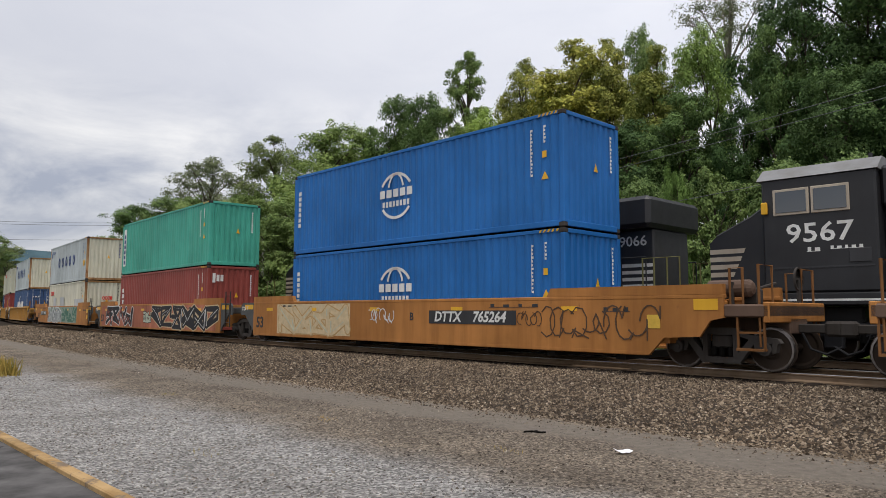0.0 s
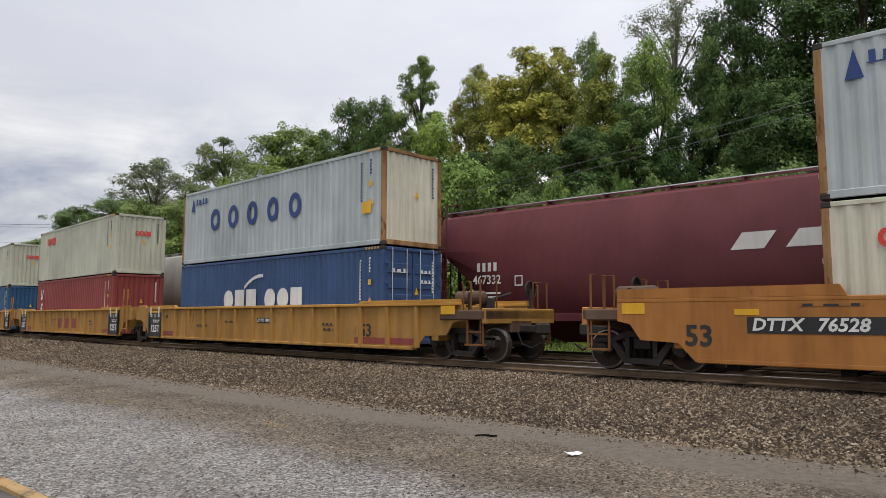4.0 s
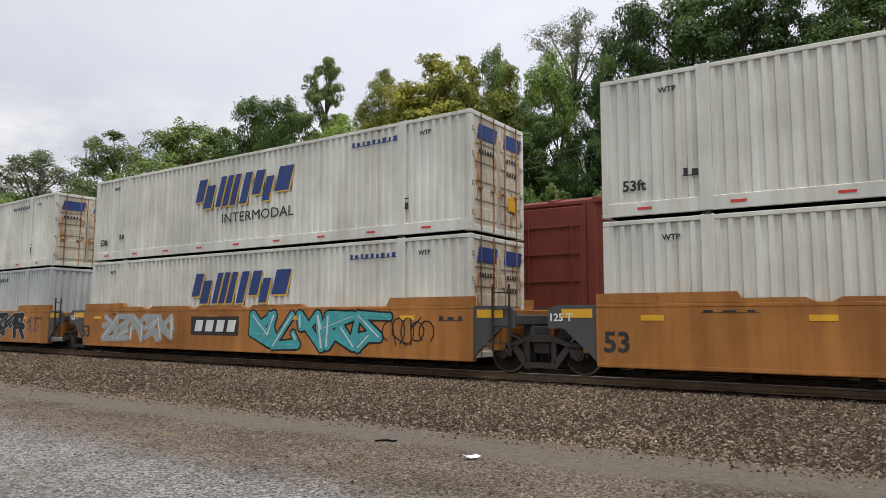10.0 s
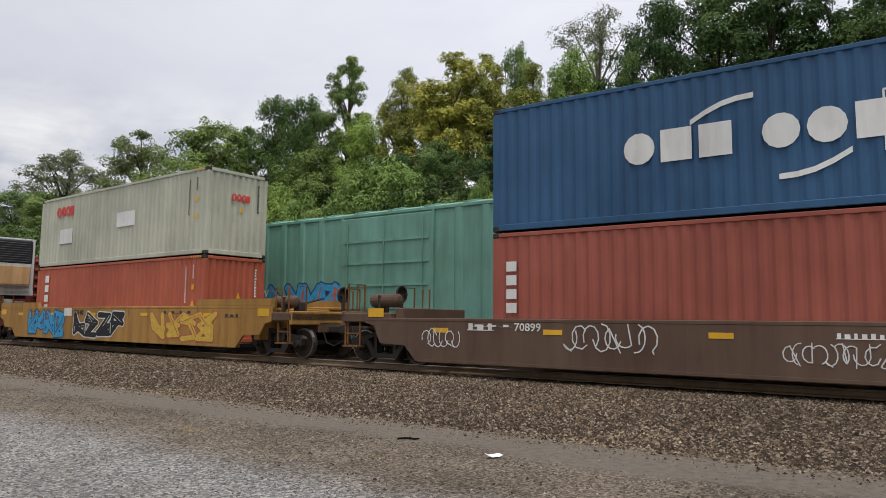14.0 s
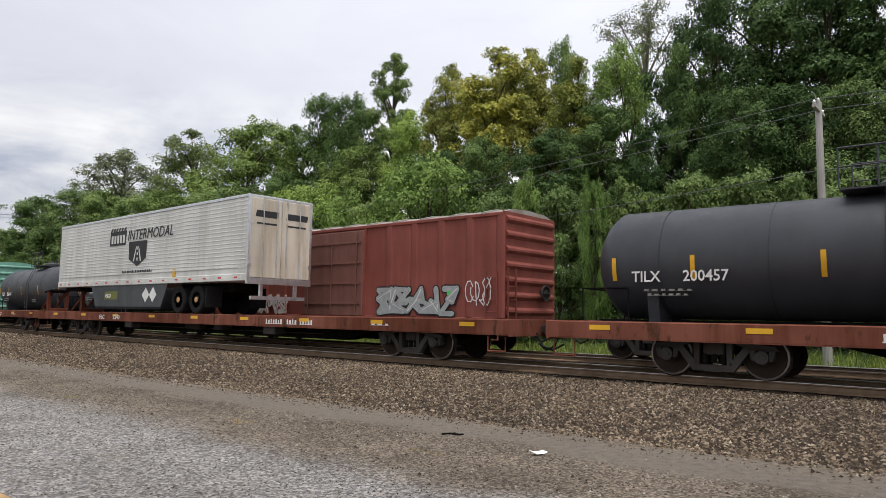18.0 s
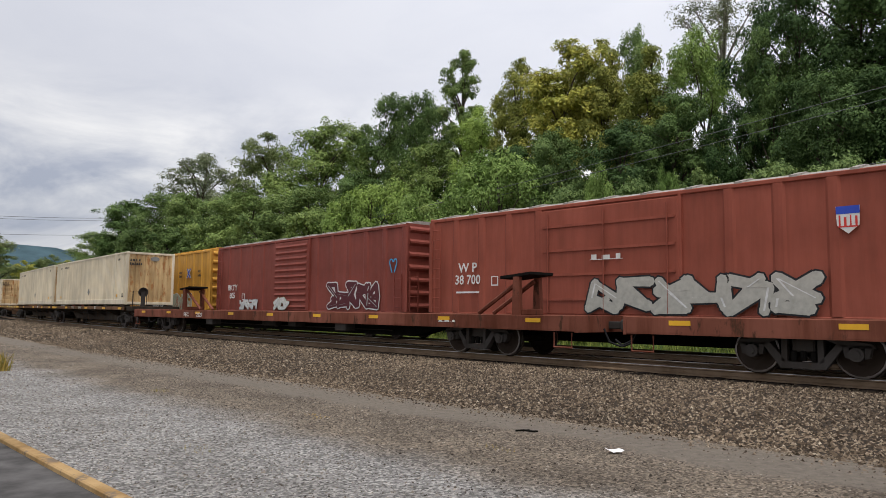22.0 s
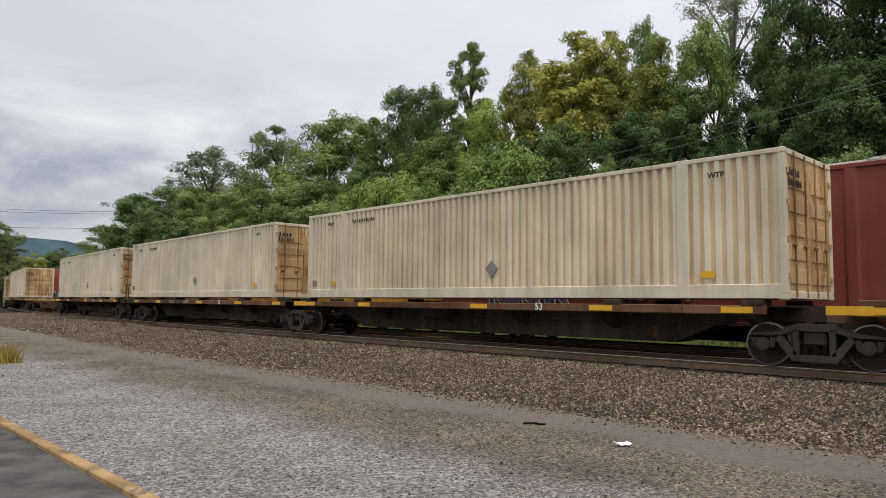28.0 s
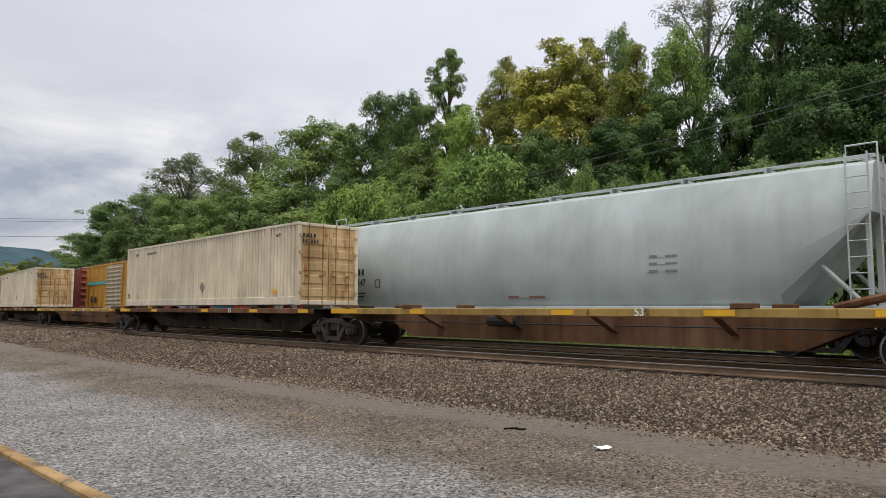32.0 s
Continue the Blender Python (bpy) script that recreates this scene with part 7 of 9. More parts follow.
def tank_car(m, body, label, length=15.6, rad=1.52, dome=0.0, number="", mark="TILX"):
    car = thing("tank_car", m, label, "tank car", "tank cars")
    L, zc = length / 2, 1.02 + rad + 0.1
    prof = [(-L, 0.02), (-L + 0.05, 0.5), (-L + 0.2, 1.0), (-L + 0.42, 1.3), (-L + 0.72, rad)] + [(L - 0.72, rad), (L - 0.42, 1.3), (L - 0.2, 1.0), (L - 0.05, 0.5), (L, 0.02)]
    f = Form().lathe(prof, (0, 0, zc), "x", 40)
    b = part("tank", f, body, car)
    b.data.shade_smooth()
    for x in (-L * 0.72, -L * 0.36, 0.02, L * 0.36, L * 0.72):
        part("weld_seam", once(("weld", rad), lambda: Form().lathe([(-0.02, rad - 0.01), (-0.015, rad + 0.012), (0.015, rad + 0.012), (0.02, rad - 0.01)], (0, 0, zc), "x", 40)), body, car, at=pose(x, 0, 0))
    part("dome", Form().lathe([(0, 0.5), (0.28, 0.5), (0.36, 0.42), (0.42, 0.0)], (dome, 0, zc + rad - 0.05), "z", 16).rod((dome + 0.25, 0.2, zc + rad + 0.3), (dome + 0.25, 0.2, zc + rad + 0.55), 0.09, 8), body, car)
    pl = part("top_platform", Form().box(dome - 1.2, dome + 1.2, -1.05, 1.05, zc + rad + 0.02, zc + rad + 0.06), body, car)
    zt = zc + rad + 0.06
    for y in (-1.05, 1.05):
        for x in (-1.2, -0.4, 0.4, 1.2):
            part("rail_post", once(("tank_post",), lambda: Form().rod((0, 0, 0), (0, 0, 0.95), 0.022, 6)), body, pl, at=pose(dome + x, y, zt))
        part("rail", Form().rod((dome - 1.2, y, zt + 0.95), (dome + 1.2, y, zt + 0.95), 0.022, 6).rod((dome - 1.2, y, zt + 0.5), (dome + 1.2, y, zt + 0.5), 0.018, 6), body, pl)
    for y in (-1.56, 1.56):
        ladder(car, dome, y, 0.75, zc + 0.3, body, 0.5)
        part("ladder_top", Form().bent([(dome - 0.25, y, zc + 0.3), (dome - 0.25, y * 0.68, zt)], 0.02, 5).bent([(dome + 0.25, y, zc + 0.3), (dome + 0.25, y * 0.68, zt)], 0.02, 5), body, car)
    part("centre_sill", Form().box(-L - 0.15, L + 0.15, -0.35, 0.35, 0.78, 1.1, 0.02), GRIMESHADE, car)
    part("bottom_valve", Form().rod((dome, 0, 0.55), (dome, 0, zc - rad + 0.1), 0.16, 10).box(dome - 0.35, dome + 0.35, -0.3, 0.3, 0.5, 0.62, 0.02), CAST, car)
    for e in (-1, 1):
        part("saddle", Form().prism([(-1.2, 1.0), (1.2, 1.0), (1.35, zc - 0.65), (0.9, zc - rad * 0.8), (0, zc - rad + 0.02), (-0.9, zc - rad * 0.8), (-1.35, zc - 0.65)], "x", *sorted((e * (L - 2.0), e * (L - 1.7)))), body, car)
        part("end_platform", Form().box(*sorted((e * (L - 1.3), e * (L + 0.2))), -1.4, 1.4, 0.98, 1.06, 0.01), GRIMESHADE, car)
        grab(car, [(e * (L + 0.15), -1.4, 1.05), (e * (L + 0.15), -1.4, 1.95), (e * (L - 1.2), -1.4, 1.95), (e * (L - 1.2), -1.4, 1.05)], GRIMESHADE)
        grab(car, [(e * (L + 0.15), -1.4, 1.95), (e * (L + 0.15), 1.4, 1.95), (e * (L + 0.15), 1.4, 1.05)], GRIMESHADE)
        coupler(car, e * (L + 0.15), e)
        truck(car, e * (L - 1.6), "far")
    ys = Form()

    def patch(x, w, z0, z1):
        """A sheet that hugs the shell between two heights on the lot side."""
        p = []
        for i in range(5):
            z = z0 + (z1 - z0) * i / 4
            y = -math.sqrt(max(0.0, (rad + 0.008) ** 2 - (z - zc) ** 2))
            p.append((y, z))
        vs = [(x - w / 2, y, z) for y, z in p] + [(x + w / 2, y, z) for y, z in p]
        return Form().add(vs, [(i, i + 1, i + 6, i + 5) for i in range(4)])

    for x in (-L + 0.85, -L * 0.6, -L * 0.2, L * 0.3, L * 0.86):
        part("yellow_band", patch(x, 0.12, zc - 0.5, zc + 0.12), YELLOW, car)
    part("test_panel", patch(L * 0.72, 0.7, zc - 0.5, zc - 0.1), DARKGREY, car, "small grey stencil panel")
    if number:
        lettering(mark, 0.40, WHITE, car, side(-L + 1.75, zc - 0.42, -rad - 0.012), 0.95)
        lettering(number, 0.40, WHITE, car, side(-L + 3.3, zc - 0.42, -rad - 0.012), 0.95)
        for x, dz, w in ((-L + 2.3, 0.76, 1.3), (-L + 2.3, 0.88, 1.1), (L * 0.18, 0.86, 0.8), (L * 0.18, 0.96, 0.7)):
            part("data_line", Flat(-rad + 0.12, 0.08).bars(x, zc - dz, w, 0.06, 6), PLACARD, car)
    return car


LOCO = paint("black_locomotive", (0.018, 0.018, 0.02), 0.10, 0.42, rust=(0.06, 0.045, 0.035))
LOCOGREY = paint("faded_black_hood", (0.034, 0.034, 0.037), 0.2, 0.5, rust=(0.06, 0.05, 0.04))


DUSTY = paint("dusty_grey_roof", (0.20, 0.20, 0.20), 0.3, 0.7, rust=(0.12, 0.11, 0.1))
DULLRAIL = paint("dull_olive_handrail", (0.16, 0.15, 0.05), 0.4, 0.6)
WINDOWTAN = paint("tan_window_frame", (0.42, 0.36, 0.28), 0.25, 0.5)


def locomotive(m, nose, number, group="locomotives"):
    """A six-axle diesel road locomotive. nose: -1 when the cab end looks back along the line, else 1. Built with the cab towards -x, then turned."""
    car = thing("locomotive", m, "black six-axle diesel locomotive with white nose stripes", "locomotive", group)
    N = nose
    L = 11.1

    def bx(f, x0, x1, *r, **k):
        a, b = sorted((N * x0, N * x1))
        return f.box(a, b, *r, **k)

    part("frame", bx(Form(), -L, L, -1.5, 1.5, 1.32, 1.62, c=0.03), LOCO, car)
    part("fuel_tank", bx(Form(), -2.9, 3.0, -1.45, 1.45, 0.45, 1.32, c=0.18), LOCO, car)
    part("long_hood", bx(Form(), -5.5, 7.2, -0.98, 0.98, 1.62, 4.2, c=0.06), LOCOGREY, car)
    part("radiator_section", bx(Form(), 7.2, 10.3, -1.0, 1.0, 1.62, 3.55, c=0.05), LOCOGREY, car)
    part("radiator_hood", bx(Form(), 6.9, 10.45, -1.5, 1.5, 3.55, 4.45, c=0.12), LOCO, car)
    part("dynamic_brake", bx(Form(), -5.5, 0.2, -1.2, 1.2, 3.55, 4.5, c=0.08), LOCO, car)
    for i in range(14):
        x = -5.1 + i * 0.88
        for y in (-0.985,):
            part("hood_door", once(("hood_door", N), lambda: Form().box(-0.33, 0.33, -0.02, 0.0, 1.75, 3.3, 0.01)), LOCOGREY, car, at=pose(N * x, y, 0))
    part("exhaust", bx(Form(), 2.6, 3.6, -0.3, 0.3, 4.2, 4.5, c=0.04), GRIMESHADE, car)
    # cab
    cab = part("cab", bx(Form(), -8.0, -5.5, -1.5, 1.5, 1.62, 4.42, c=0.05), LOCO, car)
    part("cab_roof", Form().prism([(-1.54, 4.40), (1.54, 4.40), (1.05, 4.74), (-1.05, 4.74)], "x", *sorted((N * -8.1, N * -5.45))), DUSTY, cab, "dusty grey sloped roof")
    for x in (-7.72, -6.86):
        w = part("window_frame", Form().box(*sorted((N * x, N * (x + 0.82))), -1.53, -1.5, 3.50, 4.14, 0.01), WINDOWTAN, cab, "tan window frame")
        part("pane", Form().box(*sorted((N * (x + 0.06), N * (x + 0.76))), -1.545, -1.53, 3.56, 4.08, 0.01), GLASS, w)
    part("mirror", Form().box(*sorted((N * -7.98, N * -7.84)), -1.62, -1.52, 3.55, 3.85, 0.02), YELLOW, cab)
    part("windscreen", Form().box(*sorted((N * -8.02, N * -7.99)), -1.2, 1.2, 3.85, 4.3), GLASS, cab)
    nf = Form().prism([(N * -8.0, 1.62), (N * -8.0, 3.78), (N * -8.35, 3.55), (N * -9.25, 3.12), (N * -9.42, 2.95), (N * -9.42, 1.62)], "y", -1.3, 1.3)
    nz = part("nose", nf, LOCO, car)
    part("nose_top", Form().prism([(N * -8.02, 3.785), (N * -8.36, 3.56), (N * -9.25, 3.13), (N * -9.25, 3.15), (N * -8.36, 3.585), (N * -8.02, 3.81)], "y", -1.28, 1.28), DUSTY, nz)
    part("cab_seam", Form().box(*sorted((N * -7.9, N * -5.6)), -1.512, -1.5, 2.2, 2.24), LOCOGREY, cab)
    part("cab_vent", Form().box(*sorted((N * -6.1, N * -5.65)), -1.52, -1.5, 2.3, 2.62, 0.01), LOCOGREY, cab)
    for i in range(5):
        part("nose_stripe", Flat(-1.302, 0.005).poly([(N * -9.42, 2.66 - i * 0.2), (N * (-8.55 - i * 0.09), 2.66 - i * 0.2), (N * (-8.5 - i * 0.09), 2.78 - i * 0.2), (N * -9.42, 2.78 - i * 0.2)]), WINDOWTAN, nz)
    lettering(number, 0.64, WHITE, cab, side(N * -6.72, 3.02, -1.503), 1.15)
    part("owner_line", Flat(-1.502, 0.005).bars(N * -6.85, 2.64, 0.3, 0.11, 2).bars(N * -6.15, 2.66, 0.7, 0.08, 5), WHITE, cab)
    y = -1.02
    for i in range(6):
        part("hood_stripe", Flat(y, 0.006).poly([(N * 0.6, 3.62 - i * 0.15), (N * 4.4, 3.62 - i * 0.15), (N * 4.4, 3.71 - i * 0.15), (N * 0.6, 3.71 - i * 0.15)]), WHITE, car, "faded white hood stripe")
    for x in (4.95, 5.85):
        part("owner_mark", Flat(y, 0.006).rect(N * x, 3.36, 0.78, 0.85, 0, 0.1), WHITE, car)
    for z, w, n in ((2.7, 2.3, 7), (2.3, 2.5, 8)):
        part("owner_line", Flat(y, 0.006).bars(N * 5.35, z, w, 0.3, n), WHITE, car)
    rear = part("rear_stripes", Flat(-1.005, 0.006).rect(N * 9.75, 2.5, 1.0, 0.1).rect(N * 9.75, 2.3, 1.0, 0.1).rect(N * 9.75, 2.1, 1.0, 0.1).rect(N * 9.75, 1.9, 1.0, 0.1).rect(N * 9.75, 1.72, 1.0, 0.08), WHITE, car)
    lettering(number, 0.42, WHITE, rear, side(N * 9.62, 3.2, -1.006), 1.1)
    # walkways, steps, rails
    for o in (-1, 1):
        part("walkway", bx(Form(), -5.5, 10.4, *sorted((o * 1.0, o * 1.5)), 1.62, 1.66), GRIMESHADE, car)
        xs = [-5.3 + i * 1.95 for i in range(9)]
        for x in xs:
            part("rail_post", once(("rail_post",), lambda: Form().rod((0, 0, 0), (0, 0, 1.05), 0.02, 6)), LOCO, car, at=pose(N * x, o * 1.46, 1.64))
        part("handrail", Form().rod((N * xs[0], o * 1.46, 2.69), (N * xs[-1], o * 1.46, 2.69), 0.022, 6), LOCO, car)
        part("gunwale_stripe", bx(Form(), -L + 0.2, L - 0.2, *sorted((o * 1.5, o * 1.506)), 1.42, 1.47), WHITE, car)
    for e in (-1, 1):
        x = N * e * L
        part("pilot", Form().box(*sorted((x, x - N * e * 0.15)), -1.5, 1.5, 0.45, 1.62, 0.03), LOCO, car)
        coupler(car, x, N * e)
        for o in (-1, 1):
            part("end_steps", Form().box(*sorted((x - N * e * 0.2, x - N * e * 0.85)), *sorted((o * 1.1, o * 1.5)), 0.5, 0.54).box(*sorted((x - N * e * 0.2, x - N * e * 0.85)), *sorted((o * 1.15, o * 1.5)), 0.88, 0.92).box(*sorted((x - N * e * 0.2, x - N * e * 0.85)), *sorted((o * 1.2, o * 1.5)), 1.25, 1.29), CHROME, car)
            grab(car, [(x - N * e * 0.15, o * 1.47, 1.0), (x - N * e * 0.15, o * 1.47, 2.65), (x - N * e * 0.9, o * 1.47, 2.65), (x - N * e * 0.9, o * 1.47, 1.6)], DULLRAIL)
        tx = e * 6.6
        t = part("truck", Form().box(tx - 2.5, tx + 2.5, 0.92, 1.1, 0.55, 0.95, 0.05).box(tx - 2.5, tx + 2.5, -1.1, -0.92, 0.55, 0.95, 0.05).box(tx - 0.6, tx + 0.6, -0.9, 0.9, 0.5, 1.3, 0.05), LOCO, car)
        for w in (-2.0, 0.0, 2.0):
            part("axle_box", Form().box(tx + w - 0.22, tx + w + 0.22, -1.18, -1.0, 0.3, 0.75, 0.04).box(tx + w - 0.22, tx + w + 0.22, 1.0, 1.18, 0.3, 0.75, 0.04), LOCO, t)
            part("spring", Form().rod((tx + w + 0.6, -1.02, 0.45), (tx + w + 0.6, -1.02, 0.8), 0.1, 8), GRIMESHADE, t)
            ws = part("wheelset", WHEELSET, None, t, "steel wheels with bright treads", at=pose(tx + w, 0, 0.455))
            ROLLERS["far"].append(ws)
    part("horn", Form().rod((N * -6.2, 0.3, 4.68), (N * -6.2, 0.3, 4.85), 0.06, 6).rod((N * -6.5, 0.3, 4.85), (N * -5.9, 0.3, 4.85), 0.05, 8, 0.1), CHROME, car)
    part("bell_and_antenna", Form().rod((N * -5.8, -0.5, 4.66), (N * -5.8, -0.5, 4.95), 0.05, 6), LOCO, car)
    return car


# ---- the first train, coming on towards the lot ----
MOVING = []          # thing, place along the train, off, height, train


def near_place(t):
    return V_NEAR * t - (1.6 * (1 - t / 4) ** 1.5 if t < 4 else 0.0)


def far_place(t):
    return V_FAR * t


def rolls(ob, u, z=0.0, train="near"):
    MOVING.append((ob, u, 0.0 if train == "near" else SPACING, RAIL + z, train))
    return ob


START = {"near": near_place(0.0), "far": 0.0}


def here(u, z=0.0, train="near"):
    return spot(u + START[train], 0.0 if train == "near" else SPACING, RAIL + z)


def well(u, half, style, ends, **k):
    return rolls(well_unit(here(u), style, "near", ends, half, **k), u)


LOW, HIGH = 0.28, 3.206


def box40(u, z, mat, label, **k):
    c = rolls(container(here(u, z), BOX[mat], label, **k), u, z)
    if z > 2:
        for x in (-5.98, 5.98):
            for y in (-1.12, 1.12):
                part("twist_lock", once("twist_lock", lambda: Form().box(-0.05, 0.05, -0.05, 0.05, -0.032, 0.002)), CAST, c, at=pose(x, y, 0))
    return c


Y40, Y53 = -1.224, -1.299
w0 = well(9.15, 9.9, "smooth", ("out", "mid"))
# first car: three units
w1 = well(-13.95, 9.95, "smooth", ("truck", "out"))
part("sprayed_ground", Flat(-1.5015, 0.001).rect(-4.5, 0.88, 4.5, 1.05), CAN["cream"], w1)
scrawl(w1, -4.5, 0.88, 4.3, 1.0, -1.503, 3, (CAN["cream"], CAN["ochre"], CAN["pale"]), 4)
number_board(w1, 3.1, 1.0, -1.503, "765264", 3.2)
capacity(w1, 0.75, 1.0, -1.504, "B", 0.3)
capacity(w1, -8.0, 0.72, -1.504, "53", 0.56)
capacity(w1, -9.25, 1.25, -1.476, "125 T", 0.2, WHITE)
tag_lines(w1, 7.0, 0.92, 3.0, 0.75, -1.503, 5, CAN["faded"])
tag_lines(w1, 5.1, 0.98, 0.7, 0.4, -1.503, 6, CAN["faded"])
tag_lines(w1, -0.7, 1.05, 1.2, 0.5, -1.503, 7, CAN["white"])
part("inspection_card", Flat(-1.503, 0.006).rect(8.45, 0.95, 0.3, 0.28), CAN["yellow"], w1)
for z in (LOW, HIGH):
    c = box40(-14.05, z, "blue", "bright blue corrugated steel container with a white round emblem")
    codes(c)
    logo(c, "globe", -0.25, 1.5, 1.62, 1.45, WHITE, Y40)
    logo(c, "column", -5.7, 1.62, 0.16, 1.35, WHITE, Y40)

w2 = well(-33.85, 9.95, "smooth", ("truck", "mid"))
scrawl(w2, -4.9, 0.88, 4.6, 1.08, -1.503, 11, (CAN["black"], CAN["white"], CAN["coral"]), 4)
scrawl(w2, 4.4, 0.88, 8.0, 1.12, -1.503, 12, (CAN["black"], CAN["cream"], CAN["white"]), 6)
scrawl(w2, -0.3, 0.85, 1.1, 0.55, -1.503, 13, (CAN["pale"], CAN["black"]), 3)
part("sprayed_ground", Flat(-1.5015, 0.001).rect(0, 0.88, 16.2, 1.12), SPRAYED, w2)
capacity(w2, -8.0, 0.72, -1.508, "53", 0.56)
capacity(w2, -9.25, 1.25, -1.476, "125 T", 0.2, WHITE)
c = box40(-33.5, HIGH, "green", "sea-green corrugated container with rust streaks and a white side panel")
codes(c)
p = part("white_panel", Flat(Y40, 0.004).rect(-5.6, 1.52, 0.42, 2.1), WHITE, c)
logo(c, "column", -5.6, 1.42, 0.24, 1.75, LOGO_BLUE, Y40 - 0.005)
c = box40(-33.5, LOW, "red", "oxide-red corrugated container with white end mark")
codes(c)
logo(c, "column", -5.6, 1.55, 0.26, 1.25, WHITE, Y40)
logo(c, "word", -0.75, 2.35, 0.55, 0.36, WHITE, 6.097, onto="x")

w3 = well(-53.7, 9.9, "smooth", ("out", "mid"))
part("sprayed_ground", Flat(-1.5015, 0.001).rect(0.6, 0.88, 9.6, 1.08), CAN["sage"], w3)
scrawl(w3, -2.0, 0.88, 4.8, 1.1, -1.503, 14, (CAN["grey"], CAN["white"], CAN["black"]), 5)
scrawl(w3, 3.0, 0.88, 4.6, 1.12, -1.503, 15, (CAN["green"], CAN["sage"], CAN["pale"]), 4)
number_board(w3, -6.2, 0.98, -1.503, "76528", 2.2, h=0.3)
capacity(w3, -8.2, 0.75, -1.504, "53", 0.56)
for z in (0.75, 1.15):
    part("yellow_panel", Flat(-1.503, 0.006).rect(8.3, z, 0.4, 0.24), YELLOW, w3)
c = box40(-53.65, HIGH, "grey", "pale grey container with navy round letters and rusty corner posts", frame_mat=POST, end_mat=BOX["cream"])
codes(c, mat=LOGO_BLUE)
logo(c, "rounds", -0.2, 1.55, 5.5, 0.76, LOGO_BLUE, Y40)
part("small_mark", Flat(Y40).bars(-4.8, 2.45, 0.9, 0.24, 4).poly([(-5.6, 2.1), (-5.3, 2.1), (-5.45, 2.65)]), LOGO_BLUE, c)
part("yellow_sticker", Flat(Y40, 0.006).rect(5.35, 1.15, 0.42, 0.36), YELLOW, c)
c = box40(-53.65, LOW, "cream", "stained cream container with red round emblem and grey patches", frame_mat=POST)
codes(c, mat=DARKMARK)
logo(c, "circles", -4.7, 2.2, 1.1, 0.34, REDMARK, Y40)
for patch in ((-3.6, 1.5, 1.0, 0.75), (-1.0, 1.45, 1.5, 0.85), (4.4, 1.3, 2.6, 0.75)):
    part("grey_patch", Flat(Y40, 0.004).rect(*patch), BOX["silver"], c)
logo(c, "circles", 0.15, 1.75, 0.62, 0.26, REDMARK, 6.097, onto="x")

# second car: ribbed sides
r1 = well(-77.45, 9.55, "ribbed", ("truck", "out"), mat=WELLOLD)
r2 = well(-96.6, 9.55, "ribbed", ("truck", "mid"), mat=WELLOLD)
r3 = well(-115.5, 9.35, "ribbed", ("out", "mid"), mat=WELLOLD)
for car, xs in ((r1, (0.9,)), (r3, (-4.2,))):
    for x in xs:
        number_board(car, x - 0.2, 1.0, -1.412, "788181", 0.98, h=0.18)
capacity(r1, 5.9, 0.72, -1.412, "53", 0.5)
capacity(r3, 6.5, 0.72, -1.412, "53", 0.5)
for car, half, e in ((r2, 9.55, 1), (r2, 9.55, -1), (r3, 9.35, 1), (r1, 9.55, -1)):
    x = e * (half - 2.17)
    p = part("black_plate", Flat(-1.503, 0.008).rect(x, 0.80, 1.12, 0.98), BLACK, car, "black stencilled plate")
    for d in (-0.54, 0.5):
        part("plate_edge", Flat(-1.503, 0.03).rect(x + d, 0.80, 0.1, 1.0), BLACK, p)
        part("white_tie", Flat(-1.508, 0.03).rect(x + d * 0.7, 1.36, 0.05, 0.3), WHITE, p)
    capacity(car, x + 0.02, 0.62, -1.516, "125T", 0.4, WHITE)
    capacity(car, x - 0.33, 1.16, -1.516, "53", 0.17, WHITE)
    capacity(car, x + 0.33, 1.16, -1.516, "48", 0.17, WHITE)
    part("plate_disc", Flat(-1.511, 0.005).disc(x, 1.16, 0.17, 0.17), CAN["sage"], p)
    part("plate_line", Flat(-1.511, 0.005).bars(x + 0.1, 0.98, 0.62, 0.05, 4), WHITE, p)
    part("plate_line", Flat(-1.511, 0.005).bars(x + 0.1, 0.91, 0.5, 0.05, 3), WHITE, p)
    capacity(car, x - e * 0.85, 1.12, -1.412, "48", 0.16)
for x in (-0.9, 0.3, 1.5):
    part("faded_bar", Flat(-1.412, 0.004).rect(x, 0.78, 0.8, 0.5, 0, 0.12), REDBAND, r2)
c = box40(-77.15, HIGH, "grey", "pale grey container with navy round letters", frame_mat=POST, end_mat=BOX["cream"])
codes(c, mat=LOGO_BLUE)
logo(c, "rounds", -0.9, 1.62, 5.9, 0.86, LOGO_BLUE, Y40)
part("small_mark", Flat(Y40).bars(-4.6, 2.45, 0.9, 0.24, 4).poly([(-5.4, 2.1), (-5.1, 2.1), (-5.25, 2.65)]), LOGO_BLUE, c)
part("yellow_sticker", Flat(Y40, 0.006).rect(5.35, 1.15, 0.42, 0.36), YELLOW, c)
c = box40(-77.15, LOW, "deep", "dark blue container with large white letter shapes and doors facing forward", doors="right")
codes(c)
logo(c, "two_words", -0.2, 1.45, 5.0, 0.72, WHITE, Y40)
part("door_marks", Flat(6.10, 0.012, "x").bars(-0.6, 2.2, 0.6, 0.12, 3).bars(0.6, 2.2, 0.6, 0.1, 4).bars(0.6, 1.9, 0.6, 0.1, 4).bars(-0.6, 0.9, 0.6, 0.1, 2), WHITE, c)
